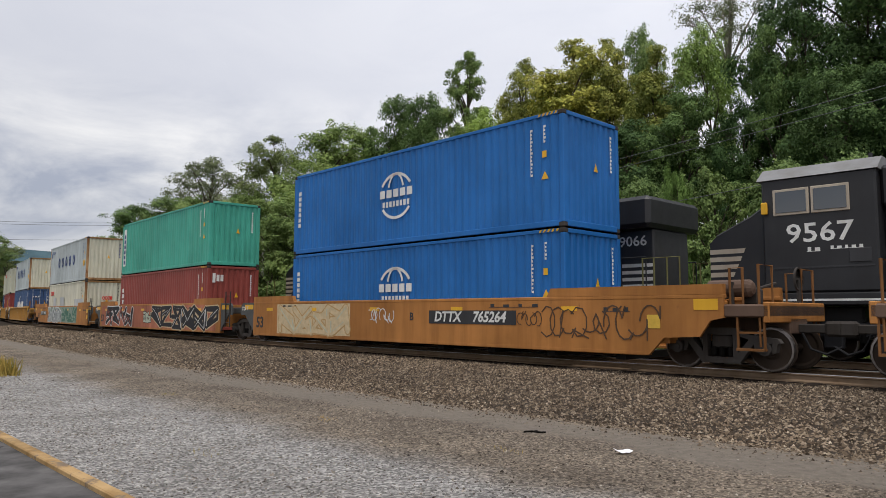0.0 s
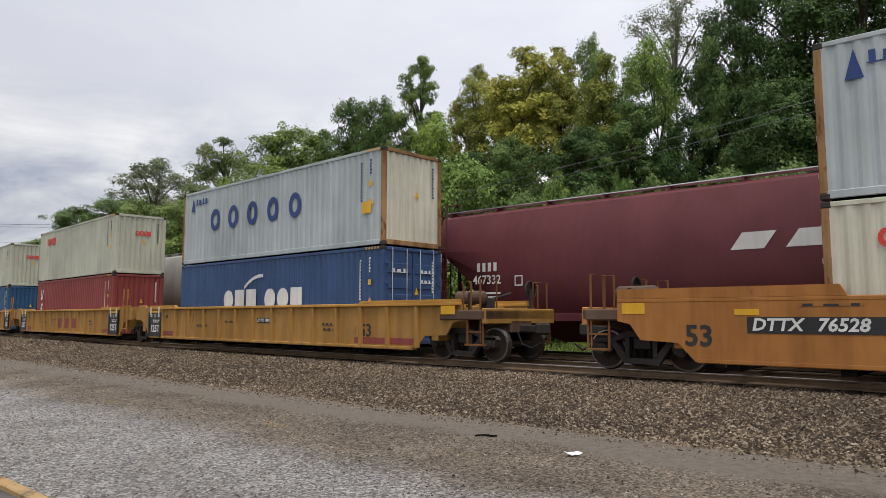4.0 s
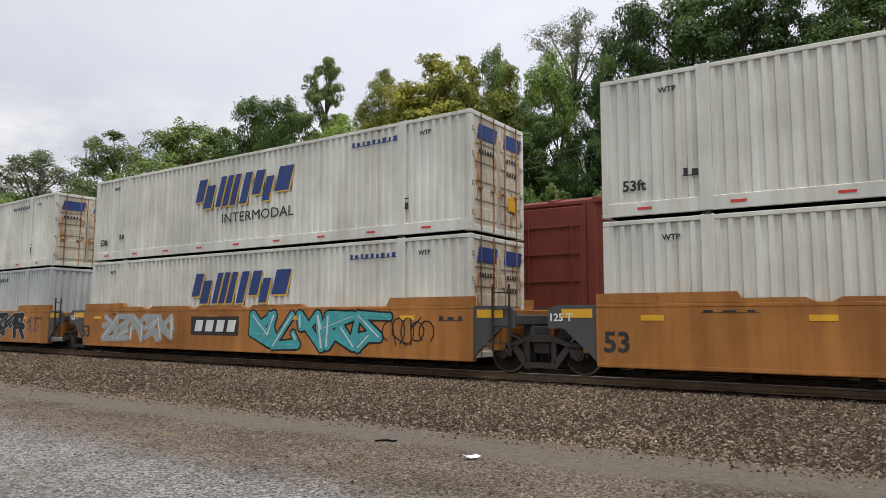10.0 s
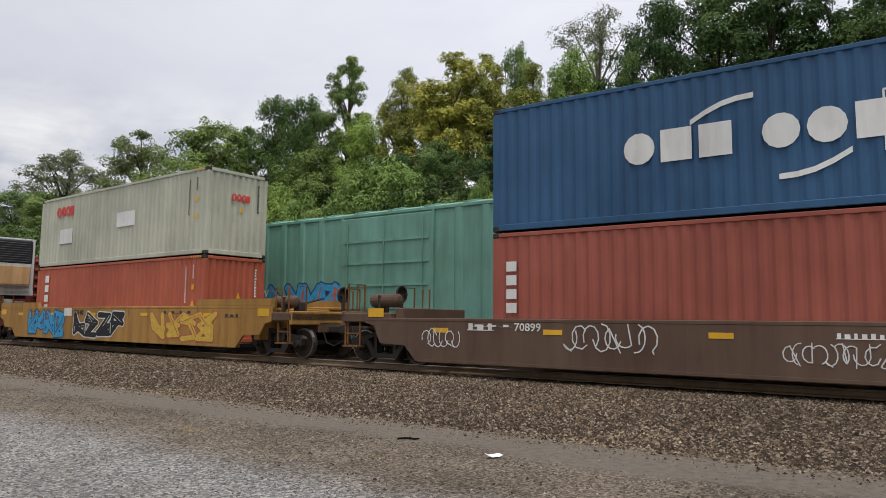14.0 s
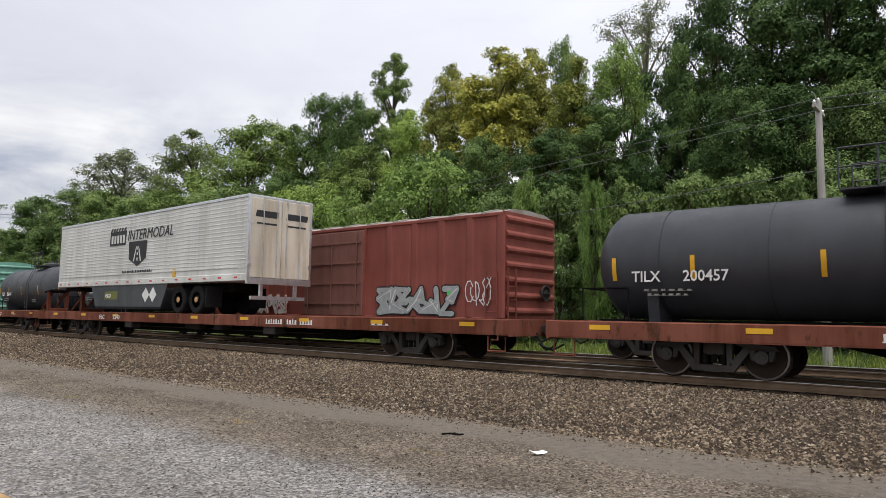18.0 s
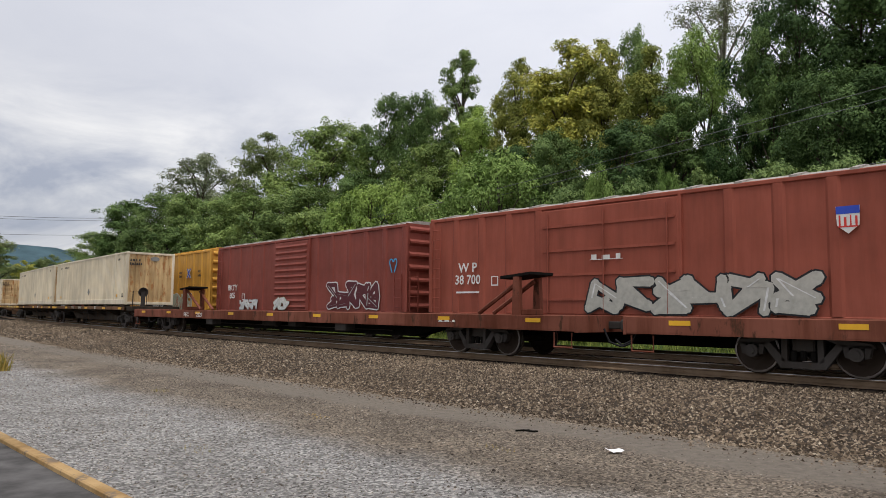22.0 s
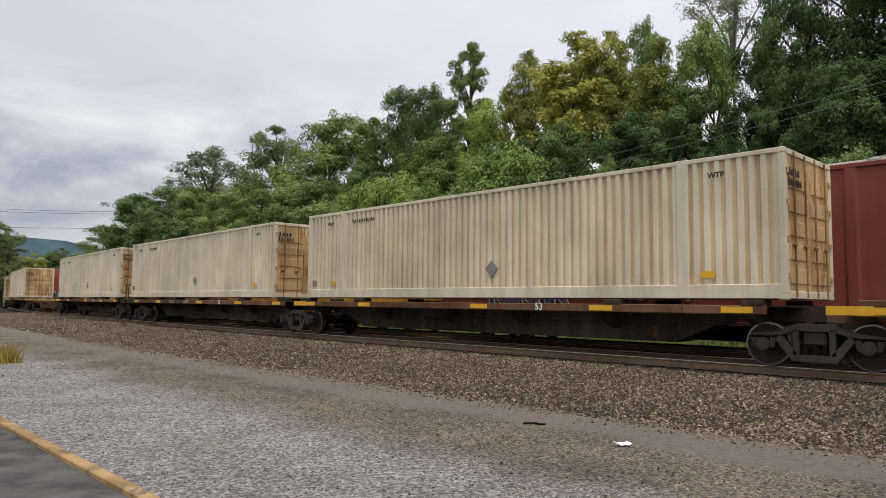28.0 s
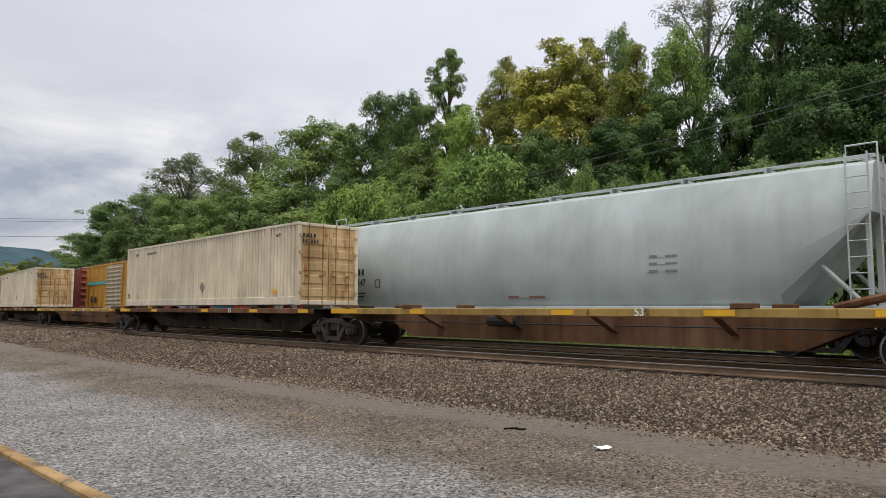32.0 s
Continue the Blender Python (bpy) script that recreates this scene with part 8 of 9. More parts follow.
for u, low, lab in ((-96.4, "maroon", "maroon container with two white letter shapes"), (-115.85, "navy", "blue container with a small white flag emblem")):
    c = box40(u, HIGH, "ivory", "grey-beige container with a red round emblem")
    codes(c, mat=DARKMARK)
    logo(c, "circles", -3.9, 2.25, 1.5, 0.42, REDMARK, Y40)
    logo(c, "circles", 0.1, 2.0, 0.75, 0.26, REDMARK, 6.097, onto="x")
    d = box40(u, LOW, low, lab)
    codes(d)
    if low == "maroon":
        for z, word in ((2.08, "U"), (1.27, "E")):
            lettering(word, 0.78, WHITE, d, side(-5.2, z, Y40 - 0.004), 0.8, lean=0.25, weight=0.04)
    else:
        logo(d, "flag", -4.3, 2.0, 2.6, 0.36, WHITE, Y40)
        part("emblem", Flat(Y40).poly([(-1.02, 1.55), (-0.94, 1.4), (-0.88, 1.36), (-0.8, 1.5), (-0.84, 1.68), (-0.93, 1.74)]), BOX["deep"], d)

# third car: three units under long pale containers
a1 = well(-138.6, 9.85, "smooth", ("truck", "out"))
a2 = well(-158.0, 9.3, "smooth", ("truck", "mid"))
a3 = well(-177.1, 9.8, "smooth", ("out", "mid"))
number_board(a1, 3.0, 1.0, -1.503, "732501", 3.4)
capacity(a1, 0.6, 1.0, -1.504, "B", 0.3)
capacity(a1, -8.0, 0.72, -1.504, "53", 0.56)
part("white_sticker", Flat(-1.503, 0.006).rect(7.6, 0.88, 0.62, 0.3), WHITE, a1)
part("sticker_black", Flat(-1.509, 0.004).rect(7.47, 0.88, 0.25, 0.22), BLACK, a1)
part("sticker_black", Flat(-1.509, 0.004).rect(7.77, 0.88, 0.22, 0.22), BLACK, a1)
tag_lines(a1, 6.6, 1.22, 1.8, 0.4, -1.503, 21, CAN["faded"])
b = part("number_board", Flat(-1.503, 0.006).rect(-0.9, 0.98, 2.2, 0.55), BLACK, a2)
for x in (-1.65, -1.15, -0.65, -0.15):
    part("logo_bar", Flat(-1.509, 0.005).rect(x, 0.98, 0.34, 0.34, 0, 0.08), WHITE, b)
scrawl(a2, 3.1, 0.88, 5.0, 1.1, -1.503, 22, (CAN["teal"], CAN["black"], CAN["white"]), 5)
scrawl(a2, -4.9, 0.9, 4.0, 0.95, -1.5015, 23, (CAN["grey"], WELL, CAN["white"]), 5)
capacity(a2, -8.0, 0.72, -1.504, "53", 0.56)
capacity(a1, -9.2, 1.22, -1.476, "125 T", 0.22, WHITE)
capacity(a2, -8.9, 1.22, -1.476, "125 T", 0.22, WHITE)
tag_lines(a2, 6.3, 0.9, 1.4, 0.7, -1.503, 24, CAN["black"])
number_board(a3, -4.2, 1.0, -1.503, "732501", 3.3, h=0.36)
capacity(a3, -1.8, 1.0, -1.504, "A", 0.3)
capacity(a3, -8.0, 0.72, -1.504, "53", 0.56)
scrawl(a3, 2.3, 0.88, 2.6, 1.1, -1.503, 25, (CAN["pale"], CAN["black"], CAN["teal"]), 3)
scrawl(a3, 5.1, 0.88, 2.6, 1.1, -1.503, 26, (CAN["black"], CAN["grey"], CAN["grey"]), 3)
tag_lines(a3, 7.1, 0.95, 0.9, 0.6, -1.503, 27, CAN["navy"])
for car in (a1, a2, a3):
    for i in range(4):
        part("top_lug", Form().prism([(-1.1, 1.5), (1.1, 1.5), (0.95, 1.58), (-0.95, 1.58)], "y", -1.5, -1.38), WELL, car, at=pose(-5.6 + i * 2.45, 0, 0))


def box53(u, z, mat, label, **k):
    c = rolls(container(here(u, z), BOX[mat], label, 16.15, 2.59, 2.896, **k), u, z)
    return c


def pale_marks(c, upper):
    logo(c, "slanted", 0.02, 1.83, 4.5, 0.92, LOGO_BLUE, Y53, LOGO_GOLD)
    if upper:
        lettering("INTERMODAL", 0.42, DARKMARK, c, side(0.65, 0.97, Y53 - 0.004), 1.2, weight=0.0)
        capacity(c, -7.4, 0.62, Y53 - 0.004, "53ft", 0.3)
    f = Flat(Y53).bars(5.2, 2.5, 1.7, 0.13, 10, 0.35)
    part("serial_line", f, LOGO_BLUE, c)
    for x in (-6.7, 6.75):
        capacity(c, x, 2.5, Y53 - 0.004, "WTP", 0.16)
    part("small_marks", Flat(Y53).bars(6.1, 0.75, 0.3, 0.2, 2).rect(6.1, 0.92, 0.34, 0.03).bars(-6.3, 0.8, 0.3, 0.16, 2), DARKMARK, c)
    for i in range(9):
        part("red_reflector_tape", Flat(Y53, 0.006).rect(-7.2 + i * 1.75, 0.16, 0.28, 0.05), REDMARK, c)
    for o in (-0.62, 0.62):
        part("door_logo", Flat(8.08, 0.012, "x").rect(o, 2.42, 0.84, 0.36, 0, 0.1), LOGO_BLUE, c)
    part("door_line", Flat(8.08, 0.01, "x").bars(-0.6, 1.95, 0.7, 0.1, 6).bars(0.6, 1.95, 0.7, 0.1, 6).bars(0.6, 1.6, 0.5, 0.1, 4), DARKMARK, c)
    part("door_sticker", Flat(8.08, 0.011, "x").rect(0.62, 0.85, 0.36, 0.36), YELLOW, c)


STACK = LOW + 2.896 + 0.057
for u in (-138.85, -158.1):
    pale_marks(box53(u, LOW, "white", "off-white ribbed long container with navy slanted emblem", doors="right", door_mat=RUSTWHITE), False)
    pale_marks(box53(u, STACK, "white", "off-white ribbed long container with navy slanted emblem and rusty doors", doors="right", door_mat=RUSTWHITE), True)
c = box53(-177.3, LOW, "silver", "silver-grey ribbed long container with royal blue letter shapes", doors="left")
logo(c, "blocks", -0.4, 1.55, 7.0, 1.35, LOGO_ROYAL, Y53)
part("serial_line", Flat(Y53).bars(3.4, 2.5, 1.8, 0.15, 9, 0.3).bars(-2.5, 2.55, 1.6, 0.1, 8, 0.3), DARKMARK, c)
pale_marks(box53(-177.3, STACK, "white", "off-white ribbed long container with navy slanted emblem and rusty doors", doors="right", door_mat=RUSTWHITE), True)

# single wells
br = well(-200.9, 9.65, "brown", ("out", "out"), mat=BROWNCAR, top=1.17, low=0.14, label="dull brown low-sided well car with white scribbles")
for row in ((-6.2, 0.98, 0.7, 0.16, 3, 0.4), (1.7, 0.92, 1.7, 0.1, 14, 0.3)):
    part("owner_line", Flat(-1.503).bars(*row), WHITE, br)
lettering("70899", 0.24, WHITE, br, side(-5.0, 0.98, -1.508), 1.1)
tag_lines(br, 0.9, 0.6, 1.7, 0.42, -1.503, 31, CAN["white"])
tag_lines(br, -3.2, 0.8, 1.9, 0.6, -1.503, 32, CAN["white"])
tag_lines(br, -7.3, 0.72, 1.0, 0.45, -1.503, 33, CAN["white"])
tag_lines(br, 6.8, 0.95, 1.2, 0.3, -1.503, 34, CAN["white"])
c = box40(-200.85, HIGH - 0.05, "navy", "blue container with large white letter shapes and a framed slogan")
codes(c)
logo(c, "two_words", -0.5, 1.5, 4.9, 0.66, WHITE, Y40)
f = Flat(Y40).rect(3.35, 1.98, 3.4, 0.035).rect(3.35, 0.92, 3.4, 0.035).rect(1.66, 1.45, 0.035, 1.06).rect(5.04, 1.45, 0.035, 1.06)
part("slogan_frame", f, WHITE, c)
lettering("eco container", 0.46, WHITE, c, side(3.35, 1.62, Y40 - 0.004), 0.98)
lettering("bamboo flooring", 0.36, WHITE, c, side(3.35, 1.18, Y40 - 0.004), 0.95)
part("caution_sign", Flat(Y40, 0.006).rect(5.5, 1.0, 0.5, 0.42), YELLOW, c)
c = box40(-200.85, LOW - 0.05, "brick", "faded red container with white end mark")
codes(c)
logo(c, "column", -5.6, 1.65, 0.26, 1.25, WHITE, Y40)
logo(c, "word", -0.75, 2.35, 0.55, 0.36, WHITE, 6.097, onto="x")
part("caution_sign", Flat(Y40, 0.006).rect(5.3, 0.95, 0.6, 0.26), YELLOW, c)

fy = well(-223.5, 9.4, "smooth", ("out", "out"), mat=WELLOLD)
scrawl(fy, -4.9, 0.86, 3.2, 1.05, -1.503, 41, (CAN["blue"], CAN["navy"], CAN["navy"]), 4)
scrawl(fy, -0.6, 0.84, 3.6, 1.0, -1.503, 42, (CAN["black"], CAN["white"], CAN["pale"]), 4)
scrawl(fy, 4.9, 0.88, 3.6, 0.95, -1.503, 43, (CAN["yellow"], CAN["coral"], CAN["coral"]), 4)
part("owner_panel", Flat(-1.512, 0.006).rect(-2.95, 1.3, 0.62, 0.3), WHITE, fy)
lettering("70140", 0.28, DARKMARK, fy, side(-2.1, 1.28, -1.512), 1.1)
c = box40(-224.0, HIGH, "ivory", "grey-beige container with a red round emblem")
codes(c, mat=DARKMARK)
logo(c, "circles", -3.9, 2.25, 1.5, 0.42, REDMARK, Y40)
logo(c, "circles", 0.1, 2.0, 0.75, 0.26, REDMARK, 6.097, onto="x")
part("pale_patch", Flat(Y40, 0.004).rect(-3.7, 1.2, 1.1, 0.6).rect(1.0, 1.55, 1.3, 0.55), WHITE, c)
c = box40(-224.0, LOW, "orange", "orange-red container with a white upright column of letter shapes")
codes(c)
logo(c, "column", -5.15, 1.6, 0.34, 2.0, WHITE, Y40)

# flat cars and road trailers
for u, num, hitches, mark_at, name_at in ((-249.6, "2246", ((10.9, -1), (-5.4, -1)), 6.0, -6.2), (-278.0, "2240", ((-11.9, -1),), -7.5, 5.6), (-306.35, "2227", ((12.0, -1),), 5.6, -6.0), (-335.0, "2227", ((11.2, -1), (-9.8, 1)), -7.4, None)):
    rolls(flat_car(here(u), 28.5, num, hitches, mark_at, name_at), u)
rolls(trailer(here(-245.0, 1.04), 1, TRAILERSIDE, "white refrigerated trailer with black emblem and a dirty cooler"), -245.0, 1.04)
rolls(trailer(here(-282.85, 1.04), -1, SKIRT, "white refrigerated trailer with dark skirt riding a flat car"), -282.85, 1.04)

# spine cars
for u, half, ends, empty in ((-359.2, 8.9, ("truck", "out"), 0), (-376.45, 8.85, ("truck", "mid"), 0), (-393.55, 8.25, ("truck", "mid"), 1), (-410.55, 8.78, ("truck", "mid"), 0), (-427.98, 8.975, ("out", "mid"), 0),
                             (-447.1, 8.78, ("truck", "out"), 0), (-464.05, 8.55, ("truck", "mid"), 1), (-481.95, 9.35, ("truck", "mid"), 0), (-500.45, 9.15, ("truck", "mid"), 1), (-518.8, 9.2, ("truck", "mid"), 0), (-537.0, 9.0, ("out", "mid"), 0)):
    rolls(spine_unit(here(u), half, ends, "553457" if u in (-359.2, -427.98) else "", bool(empty)), u)
for u, way in ((-359.0, "left"), (-376.3, "left"), (-410.2, "right"), (-428.7, "right"), (-447.0, "right"), (-482.4, "right"), (-519.0, "right"), (-537.2, "right")):
    c = box53(u, 1.277, "sand", "sand-coloured ribbed long container with rust-stained end", doors=way, door_mat=RUSTY, end_mat=RUSTY, recess_mat=SANDRECESS)
    k = 1 if way == "right" else -1
    part("serial_line", Flat(Y53).bars(-k * 4.9 if k > 0 else -5.2, 2.52, 1.2, 0.11, 10, 0.4), DARKMARK, c)
    part("placard", Flat(Y53, 0.008).poly([(0.45, 0.78), (0.68, 0.55), (0.91, 0.78), (0.68, 1.01)]), PLACARD, c)
    for x in (-6.7, 6.75):
        capacity(c, x, 2.5, Y53 - 0.004, "WTP", 0.16)
    capacity(c, -7.6 if k > 0 else 7.6, 0.5, Y53 - 0.004, "53", 0.26)
    part("yellow_sticker", Flat(Y53, 0.006).rect(6.55, 0.5, 0.3, 0.14).rect(-6.5, 0.5, 0.24, 0.14), YELLOW, c)
    part("door_line", Flat(8.08, 0.012, "x").bars(-0.85, 2.45, 0.55, 0.13, 4).bars(-0.8, 2.25, 0.65, 0.13, 6), DARKMARK, c)
    if k < 0:
        part("end_emblem", Flat(8.08, 0.012, "x").disc(0.2, 2.55, 0.5, 0.26, 10), PLACARD, c)


# ---- the second train, going away ----
FAR = {
    "oxide": paint("oxide_red_boxcar", (0.215, 0.045, 0.029), 0.3, 0.6),
    "brown": paint("dark_brown_boxcar", (0.085, 0.026, 0.022), 0.25, 0.6),
    "green": paint("teal_green_boxcar", (0.155, 0.335, 0.265), 0.35, 0.55),
    "rusty": paint("rusty_red_boxcar", (0.225, 0.057, 0.041), 0.35, 0.65),
    "yellow": paint("yellow_boxcar", (0.60, 0.31, 0.045), 0.6, 0.6),
    "maroon": paint("maroon_boxcar", (0.222, 0.047, 0.030), 0.3, 0.6),
    "faded": paint("faded_red_boxcar", (0.29, 0.068, 0.038), 0.4, 0.65),
    "bright": paint("bright_red_boxcar", (0.43, 0.080, 0.042), 0.3, 0.55),
    "orange": paint("orange_brown_boxcar", (0.32, 0.12, 0.04), 0.5, 0.65),
    "ochre": paint("rusting_yellow_boxcar", (0.52, 0.26, 0.03), 0.8, 0.65),
    "grey": paint("dirty_grey_hopper", (0.38, 0.365, 0.335), 0.25, 0.5),
    "light": paint("light_grey_hopper", (0.52, 0.53, 0.53), 0.18, 0.5),
    "plum": paint("brown_red_hopper", (0.125, 0.026, 0.03), 0.15, 0.5),
    "lime": paint("green_hopper", (0.27, 0.37, 0.115), 0.45, 0.6, rust=(0.16, 0.11, 0.05), fade=0.3),
    "olive": paint("olive_hopper", (0.31, 0.335, 0.105), 0.6, 0.65, rust=(0.17, 0.12, 0.05), fade=0.35),
    "silver": paint("grey_hopper", (0.53, 0.53, 0.51), 0.15, 0.5),
    "mint": paint("pale_grey_green_hopper", (0.48, 0.53, 0.51), 0.06, 0.45),
    "tank": paint("black_tank", (0.043, 0.046, 0.053), 0.12, 0.45),
    "slate": paint("slate_tank", (0.088, 0.10, 0.118), 0.12, 0.45),
    "galv": paint("pale_roof", (0.34, 0.31, 0.28), 0.6, 0.6),
    "blackdoor": paint("black_door", (0.03, 0.032, 0.034), 0.3, 0.6, rust=(0.2, 0.12, 0.06)),
    "worn": paint("worn_brown_door", (0.20, 0.085, 0.065), 0.5, 0.7, rust=(0.34, 0.27, 0.22)),
    "paledoor": paint("peeling_pale_door", (0.42, 0.36, 0.25), 0.8, 0.7),
}


def far(u, ob):
    return rolls(ob, u, 0.0, "far")


def fh(u):
    return here(u, 0.0, "far")


for u, num in ((-20.05, "9066"), (1.57, "9567")):
    far(u, locomotive(fh(u), 1, num))
h = far(20.5, hopper(fh(20.5), FAR["grey"], "dirty grey two-bay covered hopper", 12.9))
car_marks(h, -4.0, "65048", DARKMARK, 0.44, 2.35, y=-1.556, rows=0)
h = far(34.8, hopper(fh(34.8), FAR["light"], "light grey two-bay covered hopper", 13.1))
for row in ((-4.6, 2.75, 1.2, 0.34, 4), (-4.7, 2.3, 1.0, 0.34, 3)):
    part("owner_line", Flat(-1.556).bars(*row), DARKMARK, h)
h = far(52.7, hopper(fh(52.7), FAR["plum"], "brown-red three-bay covered hopper with smooth curved sides", 18.2, 3, high=4.6))
car_marks(h, -6.9, "467332", WHITE, 0.4, 2.3, y=-1.556)
part("owner_line", Flat(-1.545).rect(1.2, 3.0, 0.8, 0.42, 0, 0.3).rect(2.6, 3.0, 1.0, 0.42, 0, 0.3).rect(4.3, 3.0, 0.8, 0.42, 0, 0.3).rect(5.7, 3.0, 0.8, 0.42, 0, 0.3), WHITE, h)
for u, ln, mt, lab in ((70.2, 14.6, "lime", "green ribbed covered hopper with white emblem"), (88.4, 19.0, "olive", "olive-green ribbed covered hopper with graffiti")):
    h = far(u, hopper(fh(u), FAR[mt], lab, ln, 3, False, 4.5, 13))
    part("emblem", Flat(-1.602, 0.005).rect(-ln / 2 + 5.0, 3.2, 1.9, 0.5, 0, 0.4).rect(-ln / 2 + 5.0, 2.4, 1.9, 0.5, 0, 0.4).rect(-ln / 2 + 4.4, 2.8, 0.5, 1.1), FAR["light"], h)
    part("owner_line", Flat(-1.602, 0.005).bars(-ln / 2 + 4.6, 1.75, 1.8, 0.24, 5), WHITE, h)
    scrawl(h, ln / 2 - 5.2, 1.5, 3.2, 0.6, -1.602, int(u), (CAN["white"], CAN["black"]), 5)
far(107.6, hopper(fh(107.6), FAR["silver"], "grey three-bay covered hopper with smooth curved sides", 18.4, 3, high=4.55))
h = far(124.8, hopper(fh(124.8), FAR["silver"], "grey two-bay covered hopper with blue and orange graffiti", 12.7, high=4.55))
car_marks(h, -3.9, "60703", DARKMARK, 0.42, 2.25, y=-1.556, rows=0)
scrawl(h, -0.4, 1.58, 2.0, 1.0, -1.556, 61, (CAN["lilac"], CAN["royal"], CAN["white"]), 2, fill=1.4)
scrawl(h, 3.3, 1.62, 5.4, 1.05, -1.556, 60, (CAN["orange"], CAN["royal"], CAN["navy"]), 6, fill=1.35)
b = far(139.9, boxcar(fh(139.9), FAR["oxide"], "oxide-red boxcar with white wave emblem", (-1.6, 1.6), 15.9))
scrawl(b, -7.0, 2.55, 1.5, 1.1, -1.56, 62, (CAN["blue"], CAN["white"]), 3)
b2 = far(157.3, boxcar(fh(157.3), FAR["oxide"], "oxide-red boxcar with white wave emblem", (-3.0, 0.4), 16.0, door_kind="plug"))
for car, x in ((b, 5.9), (b2, 4.6)):
    part("wave_emblem", Flat(-1.56, 0.005).ring(x - 0.7, 2.6, 1.3, 1.5, 0.3, 16, 60, 300).rect(x + 0.1, 2.0, 1.5, 0.3).rect(x + 0.45, 3.2, 1.6, 0.3).rect(x + 0.5, 2.6, 0.34, 1.0), WHITE, car)
    part("owner_line", Flat(-1.56, 0.005).bars(x - 10.5 if car is b2 else x, 1.5 if car is b else 2.2, 1.3, 0.2, 5), WHITE, car)
scrawl(b2, 5.5, 1.35, 3.6, 0.5, -1.56, 63, (CAN["grey"], CAN["white"]), 5)
b = far(175.0, boxcar(fh(175.0), FAR["brown"], "tall dark brown boxcar with a white band along its roof end", (-2.0, 2.0), 16.6, high=4.95, roof_mat=FAR["brown"], posts=12))
part("white_band", Form().box(8.43, 8.46, -1.45, 1.45, 4.42, 4.96), WHITE, b, "white painted band with small stencils")
car_marks(b, -6.4, "178248", WHITE, 0.4, 1.9)
b = far(194.0, boxcar(fh(194.0), FAR["green"], "faded teal-green boxcar with bright blue graffiti", (-2.9, 1.0), 18.3, high=4.75, posts=18))
car_marks(b, -7.5, "2162", WHITE, 0.42, 1.62, rows=0, mark="HDMW")
scrawl(b, -4.6, 1.75, 4.4, 1.35, -1.56, 64, (CAN["blue"], CAN["navy"], CAN["coral"]), 5)
far(213.0, tank_car(fh(213.0), FAR["tank"], "black tank car with yellow bands", 15.6, number="280184"))
far(229.9, tank_car(fh(229.9), FAR["slate"], "slate-black tank car with yellow bands", 15.2, number="210242", mark="GATX"))
b = far(247.5, boxcar(fh(247.5), FAR["rusty"], "rusty red boxcar with graffiti along its lower side", (-1.6, 1.75), 15.8, FAR["worn"], roof_mat=FAR["galv"], high=4.35))
car_marks(b, -6.3, "153330", WHITE, 0.36, 1.9)
scrawl(b, 4.3, 1.62, 3.6, 1.0, -1.56, 65, (CAN["grey"], CAN["black"], CAN["white"]), 5)
scrawl(b, -4.2, 1.5, 3.0, 0.8, -1.56, 66, (CAN["white"], CAN["coral"]), 5)
tag_lines(b, 7.0, 1.9, 0.9, 0.9, -1.56, 67, CAN["white"])
part("green_sticker", Flat(-1.56, 0.006).rect(5.9, 1.9, 0.3, 0.25), plain("bright_green_sticker", (0.05, 0.6, 0.1)), b)
far(265.8, tank_car(fh(265.8), FAR["tank"], "black tank car with white numbers and yellow bands", 14.9, number="200457"))
b = far(281.6, boxcar(fh(281.6), FAR["yellow"], "yellow boxcar with a black corrugated door", (-2.0, 1.25), 15.8, FAR["blackdoor"], "waved"))
part("owner_line", Flat(-1.56, 0.005).bars(-4.9, 3.8, 3.0, 0.3, 4, 1.0).bars(-4.0, 3.3, 2.2, 0.3, 3, 1.2).rect(-6.4, 3.2, 0.1, 0.6).rect(-6.0, 3.45, 0.9, 0.1).rect(-6.2, 2.9, 0.5, 0.1), DARKMARK, b)
for w, y, mat, name in ((0.26, -1.560, WHITE, "cross_edge"), (0.13, -1.566, LOGO_ROYAL, "cross")):
    for d in (-0.24, 0.24):
        part(name, Flat(y - (0.001 if d > 0 else 0), 0.004).rect(4.9 - d, 3.2, w, 0.56, 0, 2 * d), mat, b)
lettering("next", 0.26, DARKMARK, b, side(3.6, 3.3, -1.562))
lettering("load", 0.26, DARKMARK, b, side(3.6, 3.05, -1.562))
lettering("any", 0.26, DARKMARK, b, side(6.5, 3.3, -1.562))
lettering("road", 0.26, DARKMARK, b, side(6.5, 3.05, -1.562))
scrawl(b, 0.0, 1.5, 2.3, 0.8, -1.652, 68, (CAN["white"], CAN["black"]), 4)
scrawl(b, 3.6, 1.5, 3.8, 1.0, -1.56, 69, (CAN["pale"], CAN["white"], CAN["coral"]), 5)
tag_lines(b, -4.2, 1.5, 1.2, 0.7, -1.56, 70, CAN["white"])
b = far(298.85, boxcar(fh(298.85), FAR["maroon"], "maroon boxcar with corrugated door and pink graffiti", (-1.75, 1.25), 16.2, None, "waved", roof_mat=FAR["galv"]))
car_marks(b, -6.2, "805", WHITE, 0.42, 1.8, rows=0, mark="BKTY")
scrawl(b, 4.7, 1.75, 3.6, 1.15, -1.56, 71, (CAN["plum"], CAN["white"], CAN["grey"]), 5)
scrawl(b, -4.4, 1.35, 1.8, 0.5, -1.56, 72, (CAN["white"], CAN["grey"]), 4)
scrawl(b, -0.9, 1.4, 1.4, 0.6, -1.66, 73, (CAN["white"], CAN["pale"]), 3)
